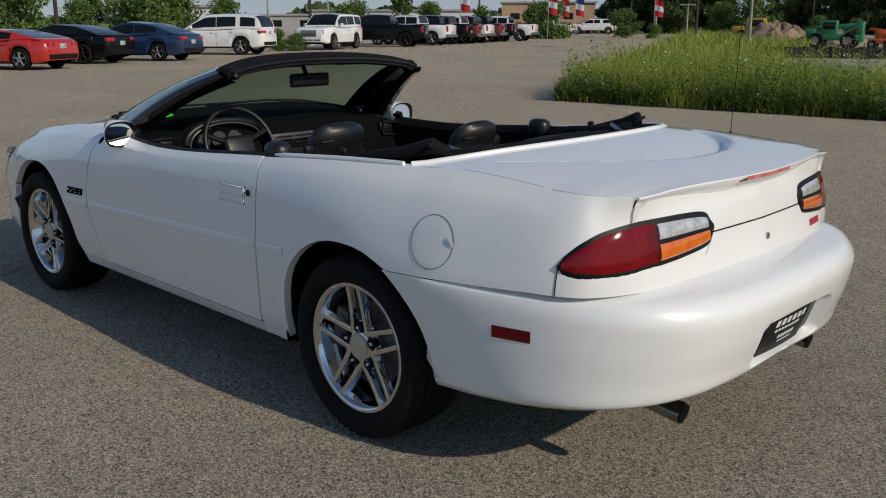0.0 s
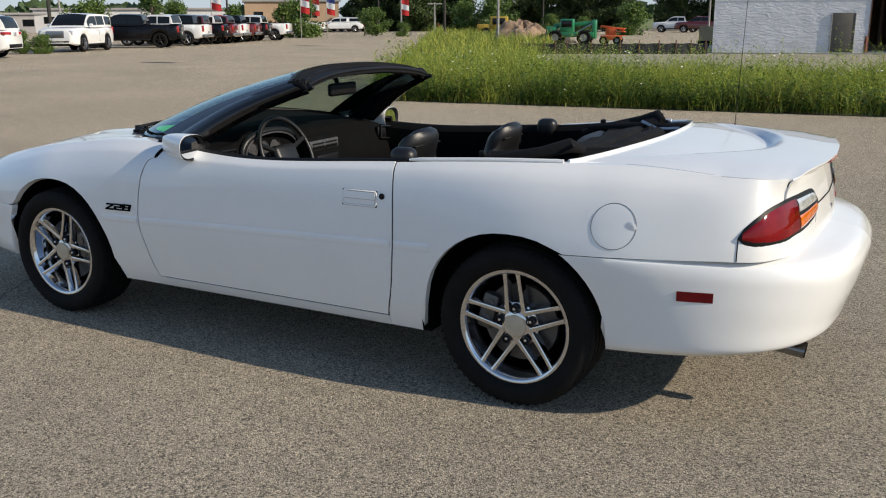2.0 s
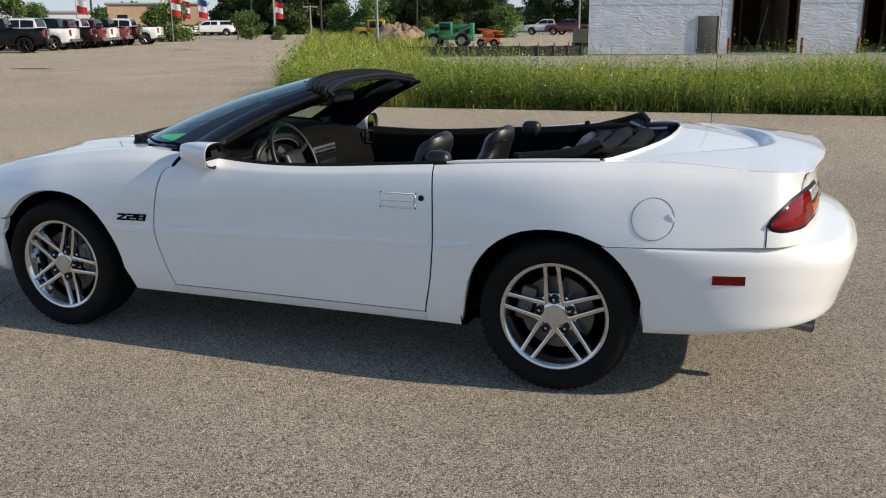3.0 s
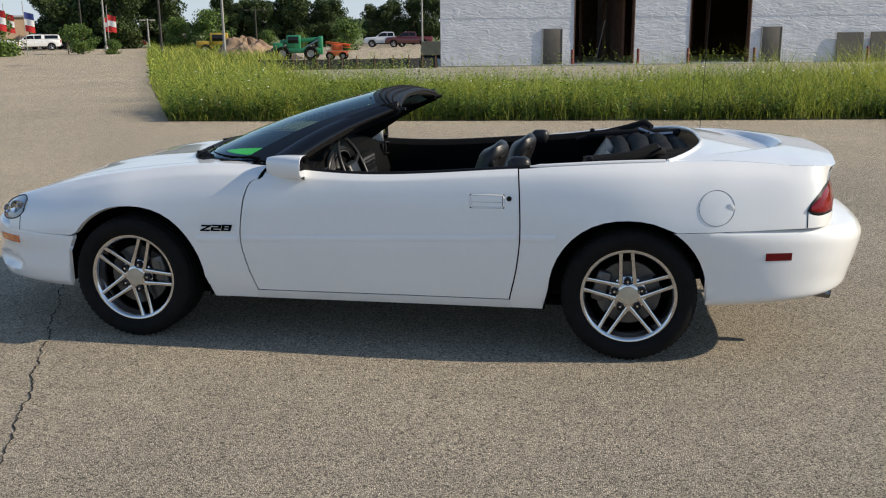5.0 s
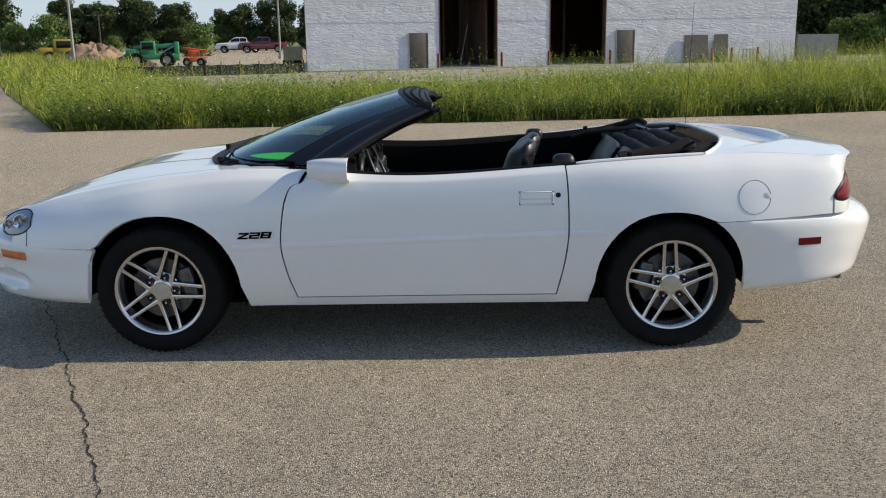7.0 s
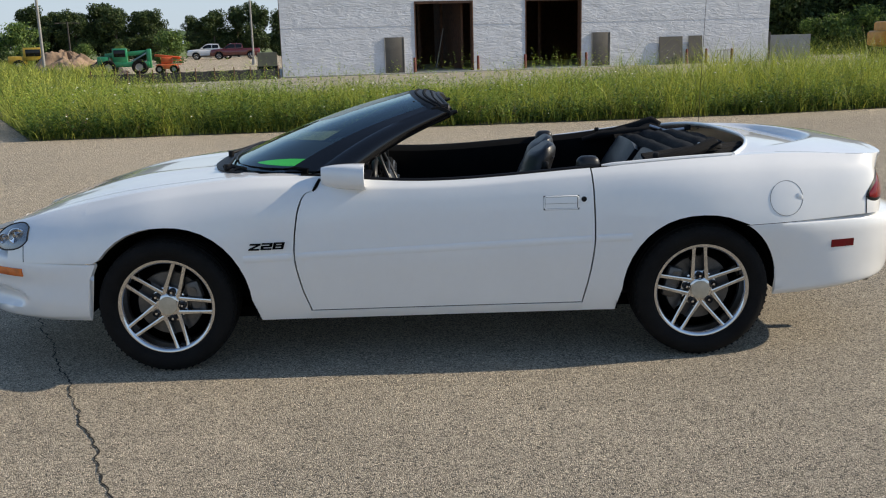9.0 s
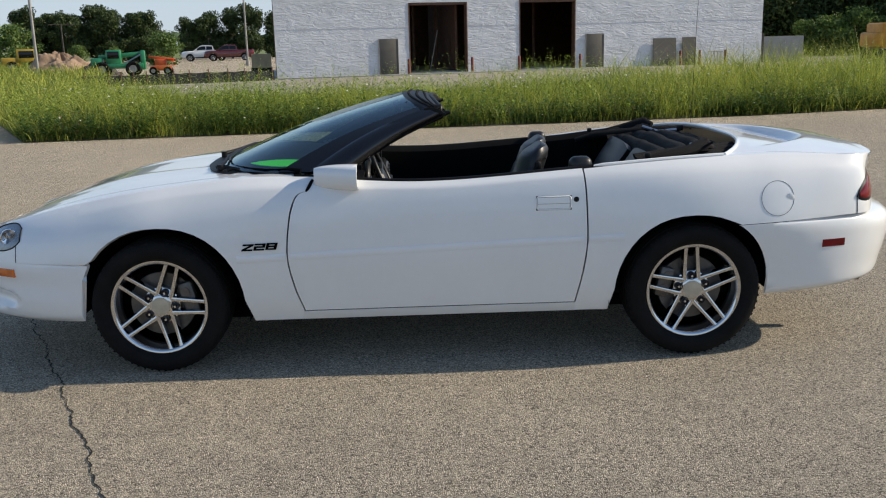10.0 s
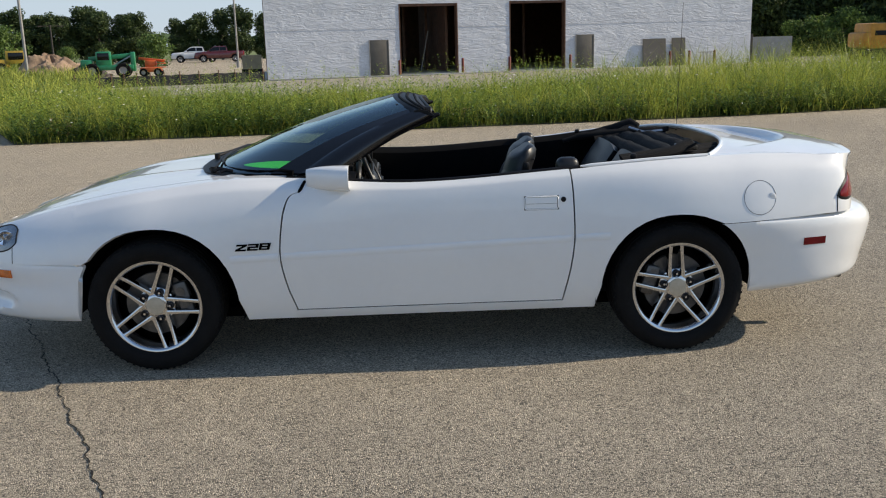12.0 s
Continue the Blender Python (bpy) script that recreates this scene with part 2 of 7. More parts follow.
def spl(xs, ys):
    """A smooth curve through points that never overshoots."""
    x, y = np.array(xs, float), np.array(ys, float)
    h, d = np.diff(x), np.diff(y) / np.diff(x)
    m = np.zeros(len(x))
    m[0], m[-1] = d[0], d[-1]
    for i in range(1, len(x) - 1):
        if d[i - 1] * d[i] > 0:
            a, b = 2 * h[i] + h[i - 1], h[i] + 2 * h[i - 1]
            m[i] = (a + b) / (a / d[i - 1] + b / d[i])

    def f(t):
        t = min(max(float(t), x[0]), x[-1])
        i = min(max(int(np.searchsorted(x, t)) - 1, 0), len(x) - 2)
        s = (t - x[i]) / h[i]
        return float((1 + 2 * s) * (1 - s) ** 2 * y[i] + s * (1 - s) ** 2 * h[i] * m[i] + s * s * (3 - 2 * s) * y[i + 1] + s * s * (s - 1) * h[i] * m[i + 1])
    return f


def lin(a, b, n):
    return [a + (b - a) * i / (n - 1) for i in range(n)]


def sheet(rows, bm=None, closed=False):
    """A skin over rows of points, all of one length."""
    bm = bm or bmesh.new()
    vs = [[bm.verts.new(p) for p in r] for r in rows]
    for a, b in zip(vs, vs[1:]):
        n = len(a)
        for i in range(n if closed else n - 1):
            q = [a[i], a[(i + 1) % n], b[(i + 1) % n], b[i]]
            try:
                bm.faces.new(q)
            except ValueError:
                pass
    return bm


def skin(rows, depth=0.014, centre=(0, 0, 0.45)):
    """A panel: a skin whose rims turn inwards, so that gaps between panels have depth."""
    bm = sheet(rows)
    thin = [f for f in bm.faces if max(v.co.x for v in f.verts) - min(v.co.x for v in f.verts) < 0.0006 and max(v.co.z for v in f.verts) - min(v.co.z for v in f.verts) > 0.02]
    if len(thin) < len(bm.faces) // 4:
        bmesh.ops.delete(bm, geom=thin, context="FACES_ONLY")
    bmesh.ops.remove_doubles(bm, verts=bm.verts, dist=0.0004)
    bmesh.ops.recalc_face_normals(bm, faces=bm.faces)
    bm.normal_update()
    rim = [e for e in bm.edges if len(e.link_faces) == 1]
    c = Vector(centre)
    normal = {}
    for e in rim:
        for v in e.verts:
            n = v.normal.copy()
            if n.dot(v.co - c) < 0:
                n.negate()
            normal[v] = n
    made = {v: bm.verts.new(v.co - n * depth) for v, n in normal.items()}
    for e in rim:
        a, b = e.verts
        try:
            bm.faces.new((a, b, made[b], made[a]))
        except ValueError:
            pass
    bmesh.ops.recalc_face_normals(bm, faces=bm.faces)
    return bm


def box(sx, sy, sz, at=(0, 0, 0), bevel=0.0, turn=None, bm=None, seg=2):
    """A block with worn edges, centred at a place."""
    own = bmesh.new()
    bmesh.ops.create_cube(own, size=1, matrix=Matrix.Diagonal((sx, sy, sz, 1)))
    if bevel:
        bmesh.ops.bevel(own, geom=own.edges, offset=bevel, segments=seg, affect="EDGES", profile=0.5)
    own.transform(Matrix.Translation(at) @ (turn or Matrix()))
    return join(bm, own)


def join(bm, other):
    if bm is None:
        return other
    me = bpy.data.meshes.new("tmp")
    other.to_mesh(me)
    bm.from_mesh(me)
    other.free()
    bpy.data.meshes.remove(me)
    return bm


def rod(a, b, r, r2=None, n=12, bm=None):
    """A round bar from a to b."""
    a, b = Vector(a), Vector(b)
    own = bmesh.new()
    bmesh.ops.create_cone(own, cap_ends=True, segments=n, radius1=r, radius2=r if r2 is None else r2, depth=(b - a).length)
    own.transform(Matrix.Translation((a + b) / 2) @ (b - a).to_track_quat("Z", "Y").to_matrix().to_4x4())
    return join(bm, own)


def tube(points, r, n=10, bm=None, flat=1.0):
    """A pipe along points; r may be a list of radii."""
    own = bmesh.new()
    pts = [Vector(p) for p in points]
    rows = []
    side = None
    for i, p in enumerate(pts):
        d = (pts[min(i + 1, len(pts) - 1)] - pts[max(i - 1, 0)]).normalized()
        if side is None:
            side = d.orthogonal().normalized()
        side = (side - d * side.dot(d)).normalized()
        up = d.cross(side)
        rr = r[i] if isinstance(r, (list, tuple)) else r
        rows.append([p + side * (rr * math.cos(2 * math.pi * k / n)) + up * (rr * flat * math.sin(2 * math.pi * k / n)) for k in range(n)])
    sheet(rows, own, closed=True)
    for row in (0, -1):
        own.verts.ensure_lookup_table()
        loop = own.verts[:n] if row == 0 else own.verts[-n:]
        own.faces.new(loop)
    bmesh.ops.recalc_face_normals(own, faces=own.faces)
    return join(bm, own)


def lathe(profile, n=48, axis="y", bm=None):
    """A body of revolution about the y axis from (radius, offset) pairs."""
    rows = [[(r * math.cos(2 * math.pi * k / n), o, r * math.sin(2 * math.pi * k / n)) for k in range(n)] for r, o in profile]
    own = sheet(rows, closed=True)
    bmesh.ops.remove_doubles(own, verts=own.verts, dist=1e-5)
    bmesh.ops.recalc_face_normals(own, faces=own.faces)
    return join(bm, own)


def prism(outline, y0, y1, bm=None, bevel=0.0):
    """An outline in x and z, drawn out in y."""
    own = bmesh.new()
    a = [own.verts.new((x, y0, z)) for x, z in outline]
    b = [own.verts.new((x, y1, z)) for x, z in outline]
    own.faces.new(a)
    own.faces.new(b[::-1])
    for i in range(len(a)):
        own.faces.new((a[i], b[i], b[(i + 1) % len(a)], a[(i + 1) % len(a)]))
    bmesh.ops.recalc_face_normals(own, faces=own.faces)
    if bevel:
        bmesh.ops.bevel(own, geom=own.edges, offset=bevel, segments=2, affect="EDGES", profile=0.5)
    return join(bm, own)


def thing(name, at=(0, 0, 0), turn=0.0, label="", category="", group="", kind=""):
    ob = new(name)
    ob.empty_display_size = 0.3
    ob.matrix_basis = pose(*at, 0, 0, turn)
    return tagged(ob, label, category, group, kind)

# ---- ground: one sheet, lot level, falling a little towards the building plot ----
def step(a, b, v):
    t = min(max((v - a) / (b - a), 0.0), 1.0)
    return t * t * (3 - 2 * t)


def ground_z(x, y):
    return -0.16 * step(14, 32, y) * step(-20, -8, x + 0.25 * (y - 20))


gx = [-1500, -600, -300, -150, -90, -60, -45, -38, -32] + list(range(-28, 41, 3)) + [45, 60, 90, 150, 300, 600, 1500]
gy = [-1500, -500, -150, -50, -20, -10, -4, 0, 4, 8, 11, 13, 15, 17, 19, 22, 25, 28, 31, 34, 38, 42, 48, 60, 80, 110, 150, 250, 500, 1500]
bm = sheet([[(x, y, ground_z(x, y)) for y in gy] for x in gx])
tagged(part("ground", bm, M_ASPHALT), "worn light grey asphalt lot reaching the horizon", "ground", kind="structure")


def inside(poly, x, y):
    hit = False
    for (x1, y1), (x2, y2) in zip(poly, poly[1:] + poly[:1]):
        if (y1 > y) != (y2 > y) and x < (x2 - x1) * (y - y1) / (y2 - y1) + x1:
            hit = not hit
    return hit


def flat(name, poly, lift, material, label, category, n=0):
    """A thin layer of another surface on the ground, cut into strips so that it follows the fall."""
    bm = bmesh.new()
    bm.faces.new([bm.verts.new((x, y, 0)) for x, y in poly])
    for k in range(12, 64, 3):
        geom = bm.verts[:] + bm.edges[:] + bm.faces[:]
        bmesh.ops.bisect_plane(bm, geom=geom, plane_co=(0, k, 0), plane_no=(0, 1, 0))
    for k in range(-40, 41, 5):
        geom = bm.verts[:] + bm.edges[:] + bm.faces[:]
        bmesh.ops.bisect_plane(bm, geom=geom, plane_co=(k, 0, 0), plane_no=(1, 0, 0))
    for v in bm.verts:
        v.co.z = ground_z(v.co.x, v.co.y) + lift
    bmesh.ops.recalc_face_normals(bm, faces=bm.faces)
    return tagged(part(name, bm, material), label, category, kind="structure")


FRONT = [(-6.8, 10.75), (-1.1, 11.25), (3.0, 11.6), (6.55, 12.0), (8.65, 12.5), (20, 15.2), (45, 22)]
MEADOW = FRONT + [(52, 40), (20, 33), (8, 27.5), (-3, 25.0), (-9.5, 26.0), (-12.5, 32), (-16, 44), (-22, 58), (-36, 84), (-45, 84), (-14, 24)]
flat("soil", MEADOW, 0.008, M_SOIL, "dry earth under the uncut grass", "ground")
flat("gravel", [(-12.5, 32), (-9.5, 26.0), (-3, 25.0), (8, 27.5), (20, 33), (52, 40), (52, 60), (-4, 60), (-6.0, 41.2), (-15, 41)], 0.012, M_GRAVEL, "pale gravel apron beside the building plot", "gravel")

# the crack and patched spots in the lot
M_CRACK = mat("crack_fill", (0.012, 0.011, 0.010), 0.95, 0, vary=0.4, scale=30)
rnd = random.Random(11)
pts = [(-2.35, 0.20), (-2.12, -0.25), (-1.76, -0.89), (-1.51, -1.40), (-1.35, -1.72), (-1.14, -2.15), (-0.97, -2.52), (-0.72, -3.05), (-0.55, -3.6), (-0.2, -4.5)]
line = []
for (x1, y1), (x2, y2) in zip(pts, pts[1:]):
    k = max(3, int(math.hypot(x2 - x1, y2 - y1) / 0.022))
    for i in range(k):
        t = i / k
        line.append((x1 + (x2 - x1) * t, y1 + (y2 - y1) * t))
rows, wob = [], 0.0
for x, y in line:
    wob = wob * 0.86 + rnd.uniform(-0.012, 0.012)
    w = rnd.uniform(0.0010, 0.0046)
    rows.append([(x + wob - w, y, 0.0035), (x + wob + w, y + 0.002, 0.0035)])
tagged(part("crack", sheet(rows), M_CRACK, smooth=False), "thin dark crack across the asphalt", "crack", kind="structure")
M_PATCH = mat("wet_patch", (0.05, 0.047, 0.043), 0.8, 0, vary=0.4, scale=3)
for x, y, rx, ry in ((-22.5, 21.0, 0.9, 0.35), (-30.5, 41.0, 1.0, 0.5), (8.6, 7.6, 0.28, 0.2)):
    ring = [(x + rx * math.cos(a) * rnd.uniform(0.8, 1.1), y + ry * math.sin(a) * rnd.uniform(0.8, 1.1), 0.005) for a in lin(0, 2 * math.pi, 25)[:-1]]
    bm = bmesh.new()
    bm.faces.new([bm.verts.new(p) for p in ring])
    tagged(part("drain_patch", bm, M_PATCH, smooth=False), "dark drain patch sunk in the asphalt", "drain", kind="structure")


# ---- uncut grass ----
def grass_height(x, y):
    depth = y - np.interp(x, [p[0] for p in FRONT], [p[1] for p in FRONT])
    right = np.clip((x - 2.0) / 6.0, 0, 1)
    h = 0.70 + 0.30 * right
    fall = np.clip((depth - (3.6 + 4.0 * right)) / 4.0, 0, 1)
    h = h * (1 - 0.70 * fall * (x > -9))
    h = np.where(x < -8, 0.68, h)
    return h * (0.30 + 0.70 * np.clip(depth / 0.9, 0, 1))


def scatter(n, seed, box4, keep):
    r = np.random.RandomState(seed)
    x, y = r.uniform(box4[0], box4[1], n), r.uniform(box4[2], box4[3], n)
    m = np.array([keep(a, b) for a, b in zip(x, y)])
    return x[m], y[m], r


def clump_noise(x, y, f=0.9):
    return np.array([noise.noise(Vector((a * f, b * f, 3.1))) for a, b in zip(x, y)])


def blades(name, x, y, r, height, width, material, label):
    n = len(x)
    c = clump_noise(x, y) * 0.6 + clump_noise(x, y, 2.6) * 0.4
    h = height * (0.45 + 0.85 * r.rand(n) ** 1.3) * (1 + 1.25 * c)
    a = r.uniform(0, 2 * np.pi, n)
    bend = r.uniform(0.08, 0.8, n) * h
    w = width * r.uniform(0.6, 1.4, n)
    z0 = np.array([ground_z(p, q) for p, q in zip(x, y)])
    dx, dy = np.cos(a), np.sin(a)
    b = r.uniform(0, 2 * np.pi, n)
    ex, ey = np.cos(b), np.sin(b)
    v = np.empty((n, 5, 3), np.float32)
    for k, (t, side) in enumerate(((0, -1), (0, 1), (0.55, -0.8), (0.55, 0.8), (1, 0))):
        v[:, k, 0] = x + dx * w * side + ex * bend * t * t
        v[:, k, 1] = y + dy * w * side + ey * bend * t * t
        v[:, k, 2] = z0 + h * t * (1 - 0.12 * t)
    f = np.array([[0, 1, 3], [0, 3, 2], [2, 3, 4]])
    faces = (np.arange(n)[:, None, None] * 5 + f[None]).reshape(-1, 3)
    return tagged(raw(name, v.reshape(-1, 3), faces, material), label, "grass", kind="stuff")


def near(a, b):
    return inside(MEADOW, a, b) and b < 28 and a > -10


x, y, r = scatter(250000, 1, (-10, 24, 10.7, 28), near)
depth = y - np.interp(x, [p[0] for p in FRONT], [p[1] for p in FRONT])
keep = r.rand(len(x)) < np.clip(1.25 - depth / 7.0, 0.22, 1)
x, y = x[keep], y[keep]
blades("grass", x, y, r, grass_height(x, y), 0.0055, M_GRASS, "tall sunlit green grass along the lot's edge")
x, y, r = scatter(90000, 2, (-46, -6, 10.7, 84), lambda a, b: inside(MEADOW, a, b) and not near(a, b))
blades("grass", x, y, r, np.full(len(x), 0.68), 0.018, M_GRASS, "uncut green grass running along the lot")
x, y, r = scatter(16000, 3, (20, 50, 14, 38), lambda a, b: inside(MEADOW, a, b) and not near(a, b))
blades("grass", x, y, r, np.full(len(x), 0.85), 0.018, M_GRASS, "tall rough grass at the far end of the plot")

# broad-leaved weeds and flower stalks among the grass
def weeds(name, count, seed, box4, keep, hmin, hmax, leaf, material, label, tip=None, leaves=16):
    x, y, r = scatter(count, seed, box4, keep)
    n = len(x)
    z0 = np.array([ground_z(px, py) for px, py in zip(x, y)])
    h = r.uniform(hmin, hmax, n) * (1 + 0.35 * clump_noise(x, y, 0.45))
    lx, ly = r.uniform(-0.12, 0.12, n) * h, r.uniform(-0.12, 0.12, n) * h
    t = r.uniform(0.15, 1.0, (n, leaves))
    a = r.uniform(0, 2 * np.pi, (n, leaves))
    s = leaf * r.uniform(0.6, 1.3, (n, leaves)) * (1.15 - 0.6 * t)
    c = np.stack([x[:, None] + lx[:, None] * t * t, y[:, None] + ly[:, None] * t * t, z0[:, None] + h[:, None] * t], -1)
    d = np.stack([np.cos(a), np.sin(a), r.uniform(0.1, 0.7, a.shape)], -1) * s[..., None]
    e = np.stack([-np.sin(a), np.cos(a), r.uniform(-0.3, 0.3, a.shape)], -1) * s[..., None] * 0.22
    vs = np.stack([c, c + d * 0.5 + e, c + d, c + d * 0.5 - e], 2).reshape(-1, 3)
    fs = np.arange(len(vs)).reshape(-1, 4)
    return tagged(raw(name, vs, fs, material), label, "weeds", kind="stuff")


def edge_y(x):
    """The meadow's front edge."""
    return float(np.interp(x, [p[0] for p in FRONT], [p[1] for p in FRONT]))


M_WEED = leafy(mat("weed_leaf", (0.125, 0.205, 0.034), 0.6, 0, island=0.45))
M_WEED_EDGE = leafy(mat("weed_leaf_deep", (0.075, 0.140, 0.024), 0.6, 0, island=0.5))
M_WEED2 = leafy(mat("weed_leaf_light", (0.27, 0.365, 0.055), 0.6, 0, island=0.5))
M_DRY = mat("dry_stalk", (0.17, 0.11, 0.05), 0.8, 0, island=0.5)
M_FLOWER = mat("white_flower", (0.75, 0.75, 0.66), 0.7, 0, island=0.15)
M_YELLOW_F = mat("yellow_flower", (0.62, 0.55, 0.06), 0.7, 0, island=0.3)
weeds("weeds", 3600, 21, (-8, 24, 10.8, 17), near, 0.2, 0.75, 0.12, M_WEED, "dark broad-leaved weeds in the grass")
weeds("weeds", 4200, 22, (-8, 24, 10.8, 19), lambda a, b: near(a, b) and noise.noise(Vector((a * .5, b * .5, 0))) > -0.05, 0.40, 1.2, 0.07, M_WEED2, "light green flower stalks above the grass", leaves=22)
weeds("weeds", 9500, 28, (-8, 24, 10.9, 16.5), lambda a, b: near(a, b) and noise.noise(Vector((a * .35, b * .6, 5))) > -0.12, 0.40, 0.95, 0.048, M_WEED2, "fluffy light green weeds with small leaves", leaves=34)
weeds("weeds", 1300, 29, (1.5, 24, 12.6, 17), lambda a, b: near(a, b) and noise.noise(Vector((a * .6, b * .6, 2))) > 0.1, 0.6, 1.2, 0.06, M_WEED2, "tall branching yellow-green weeds before the building", leaves=36)
weeds("weeds", 26000, 30, (-8, 24, 10.7, 15.5), lambda a, b: near(a, b) and b < edge_y(a) + 1.5 and noise.noise(Vector((a * .8, b * .8, 9))) > -0.22, 0.10, 0.52, 0.065, M_WEED_EDGE, "low dark weeds at the lot's edge", leaves=26)
weeds("weeds", 3600, 23, (-8, 24, 10.8, 15.5), lambda a, b: near(a, b) and b < edge_y(a) + 1.2 and noise.noise(Vector((a * .9, b * .9, 4))) > 0.08, 0.2, 0.6, 0.05, M_DRY, "brown dry stalks in the grass")
weeds("weeds", 9000, 27, (-46, -6, 10.9, 84), lambda a, b: inside(MEADOW, a, b) and not inside(MEADOW, a - 0.75, b), 0.5, 1.25, 0.11, M_WEED2, "tall leafy weeds along the lot's edge", leaves=26)
weeds("weeds", 700, 26, (-40, -6, 11, 70), lambda a, b: inside(MEADOW, a, b), 0.3, 0.75, 0.2, M_WEED, "dark weeds in the rough grass")
x, y, r = scatter(900, 24, (-8, 24, 10.9, 20), near)
vs, fs = [], []
for i, (px, py) in enumerate(zip(x, y)):
    h = float(grass_height(np.array([px]), np.array([py]))[0]) * r.uniform(0.75, 1.3)
    c, s = np.array([px, py, ground_z(px, py) + h]), r.uniform(0.010, 0.026)
    a = r.uniform(0, 6.28)
    for q in range(5):
        b = a + q * 1.2566
        vs.append(c + np.array([math.cos(b) * s, math.sin(b) * s, s * 0.5 * math.sin(b * 2)]))
    fs.append([5 * i + q for q in range(5)])
tagged(raw("flowers", vs, fs, M_FLOWER), "small white wild flowers over the grass", "flowers", kind="stuff")

# ---- the building under construction ----
def wrap_material():
    """White plastic sheeting: wrinkles that run slanting between its fixings."""
    m = mat("white_sheeting", (0.62, 0.63, 0.66), 0.42, 0, vary=0.10, scale=1.3)
    n, l = m.node_tree.nodes, m.node_tree.links
    tc = n.new("ShaderNodeTexCoord")
    mp = n.new("ShaderNodeMapping")
    mp.inputs["Rotation"].default_value = (0, radians(38), 0)
    mp.inputs["Scale"].default_value = (0.7, 1, 2.2)
    l.new(tc.outputs["Object"], mp.inputs["Vector"])
    a = n.new("ShaderNodeTexNoise")
    a.inputs["Scale"].default_value, a.inputs["Detail"].default_value, a.inputs["Distortion"].default_value = 2.4, 5, 1.6
    l.new(mp.outputs[0], a.inputs["Vector"])
    b = n.new("ShaderNodeBump")
    b.inputs["Strength"].default_value, b.inputs["Distance"].default_value = 0.7, 0.06
    l.new(a.outputs["Fac"], b.inputs["Height"])
    l.new(b.outputs["Normal"], n["Principled BSDF"].inputs["Normal"])
    return m


M_WRAP = wrap_material()
M_BOARD = mat("grey_board", (0.10, 0.09, 0.076), 0.7, 0, vary=0.15, scale=2)
M_WOOD = mat("raw_wood", (0.12, 0.055, 0.03), 0.7, 0, vary=0.35, scale=5)
M_CONC = mat("concrete", (0.35, 0.34, 0.32), 0.9, 0, vary=0.15, scale=2, bump=0.3)
M_REDPOST = mat("red_primer", (0.16, 0.035, 0.025), 0.7, 0, vary=0.3, scale=6)
BX, BY, BA = -6.94, 41.33, math.degrees(math.atan(0.2285))
build = thing("building", (BX, BY, -0.16), BA, "unfinished low building wrapped in white plastic sheeting", "building")
L, H, T = 27.5, 5.6, 0.35
holes = [(6.84, 9.98, 3.62), (12.85, 16.05, 3.68)]


def sheeting(x0, x1, z0, z1):
    """A field of sheeting, wrinkled in the mesh, fixed along its seams."""
    rows = []
    nx, nz = max(3, int((x1 - x0) / 0.10)), max(3, int((z1 - z0) / 0.10))
    for x in lin(x0, x1, nx):
        row = []
        for z in lin(z0, z1, nz):
            e = min(1, min(x - x0, x1 - x) * 3 + 0.25, min(abs(z - k) for k in (0, 2.45, 4.2, 5.6)) * 2 + 0.2)
            w = noise.noise(Vector((x * 0.9 + z * 0.7, z * 2.6 - x * 0.8, 0.4))) + 0.5 * noise.noise(Vector((x * 2.4 - z * 1.2, z * 5.0, 7)))
            row.append((x, -0.014 * e * w - 0.012, z))
        rows.append(row)
    return sheet(rows)


edges = [0.0, 6.84, 9.98, 12.85, 16.05, L]
for k in range(5):
    x0, x1 = edges[k], edges[k + 1]
    z0 = {1: 3.62, 3: 3.68}.get(k, 0.0)
    part("wall", box(x1 - x0, T, H - z0, ((x0 + x1) / 2, T / 2 + 0.03, (z0 + H) / 2)), M_WOOD, build, smooth=False)
    for a, b in ([(z0, 2.45), (2.45, 4.2), (4.2, H)] if z0 == 0 else [(z0, H)]):
        part("sheeting", sheeting(x0, x1, a, b), M_WRAP, build)
    if z0 == 0:
        part("sheet_seam", box(x1 - x0, 0.006, 0.035, ((x0 + x1) / 2, -0.03, 2.45)), M_WRAP, build, smooth=False)
for x0, x1, zt in holes:
    for x in (x0, x1):
        part("jamb", box(0.05, T + 0.08, zt, (x + (0.026 if x == x0 else -0.026), T / 2, zt / 2)), M_WOOD, build, smooth=False)
    part("lintel", box(x1 - x0 - 0.1, T, 0.12, ((x0 + x1) / 2, T / 2 + 0.02, zt - 0.062)), M_WOOD, build, smooth=False)
# dark room behind
part("rear_wall", box(L - 6, 0.25, H, (L / 2 + 3, 14.0, H / 2)), M_WOOD, build, smooth=False)
part("end_wall", box(0.25, 13.9, H, (1.95, 7.1, H / 2), 0, Matrix.Rotation(radians(-15), 4, "Z")), M_WRAP, build, smooth=False)
part("end_wall", box(0.25, 13.5, H, (L - 0.13, 7.1, H / 2)), M_WRAP, build, smooth=False)
roof_bm = prism([(0.0, -0.1), (L + 0.1, -0.1), (L + 0.1, 14.2), (3.9, 14.2)], -H - 0.25, -H)
roof_bm.transform(Matrix.Rotation(radians(-90), 4, "X"))
part("roof", roof_bm, M_WOOD, build, smooth=False)
part("slab", box(L, 13.6, 0.12, (L / 2, 7.2, 0.04)), M_CONC, build, smooth=False)
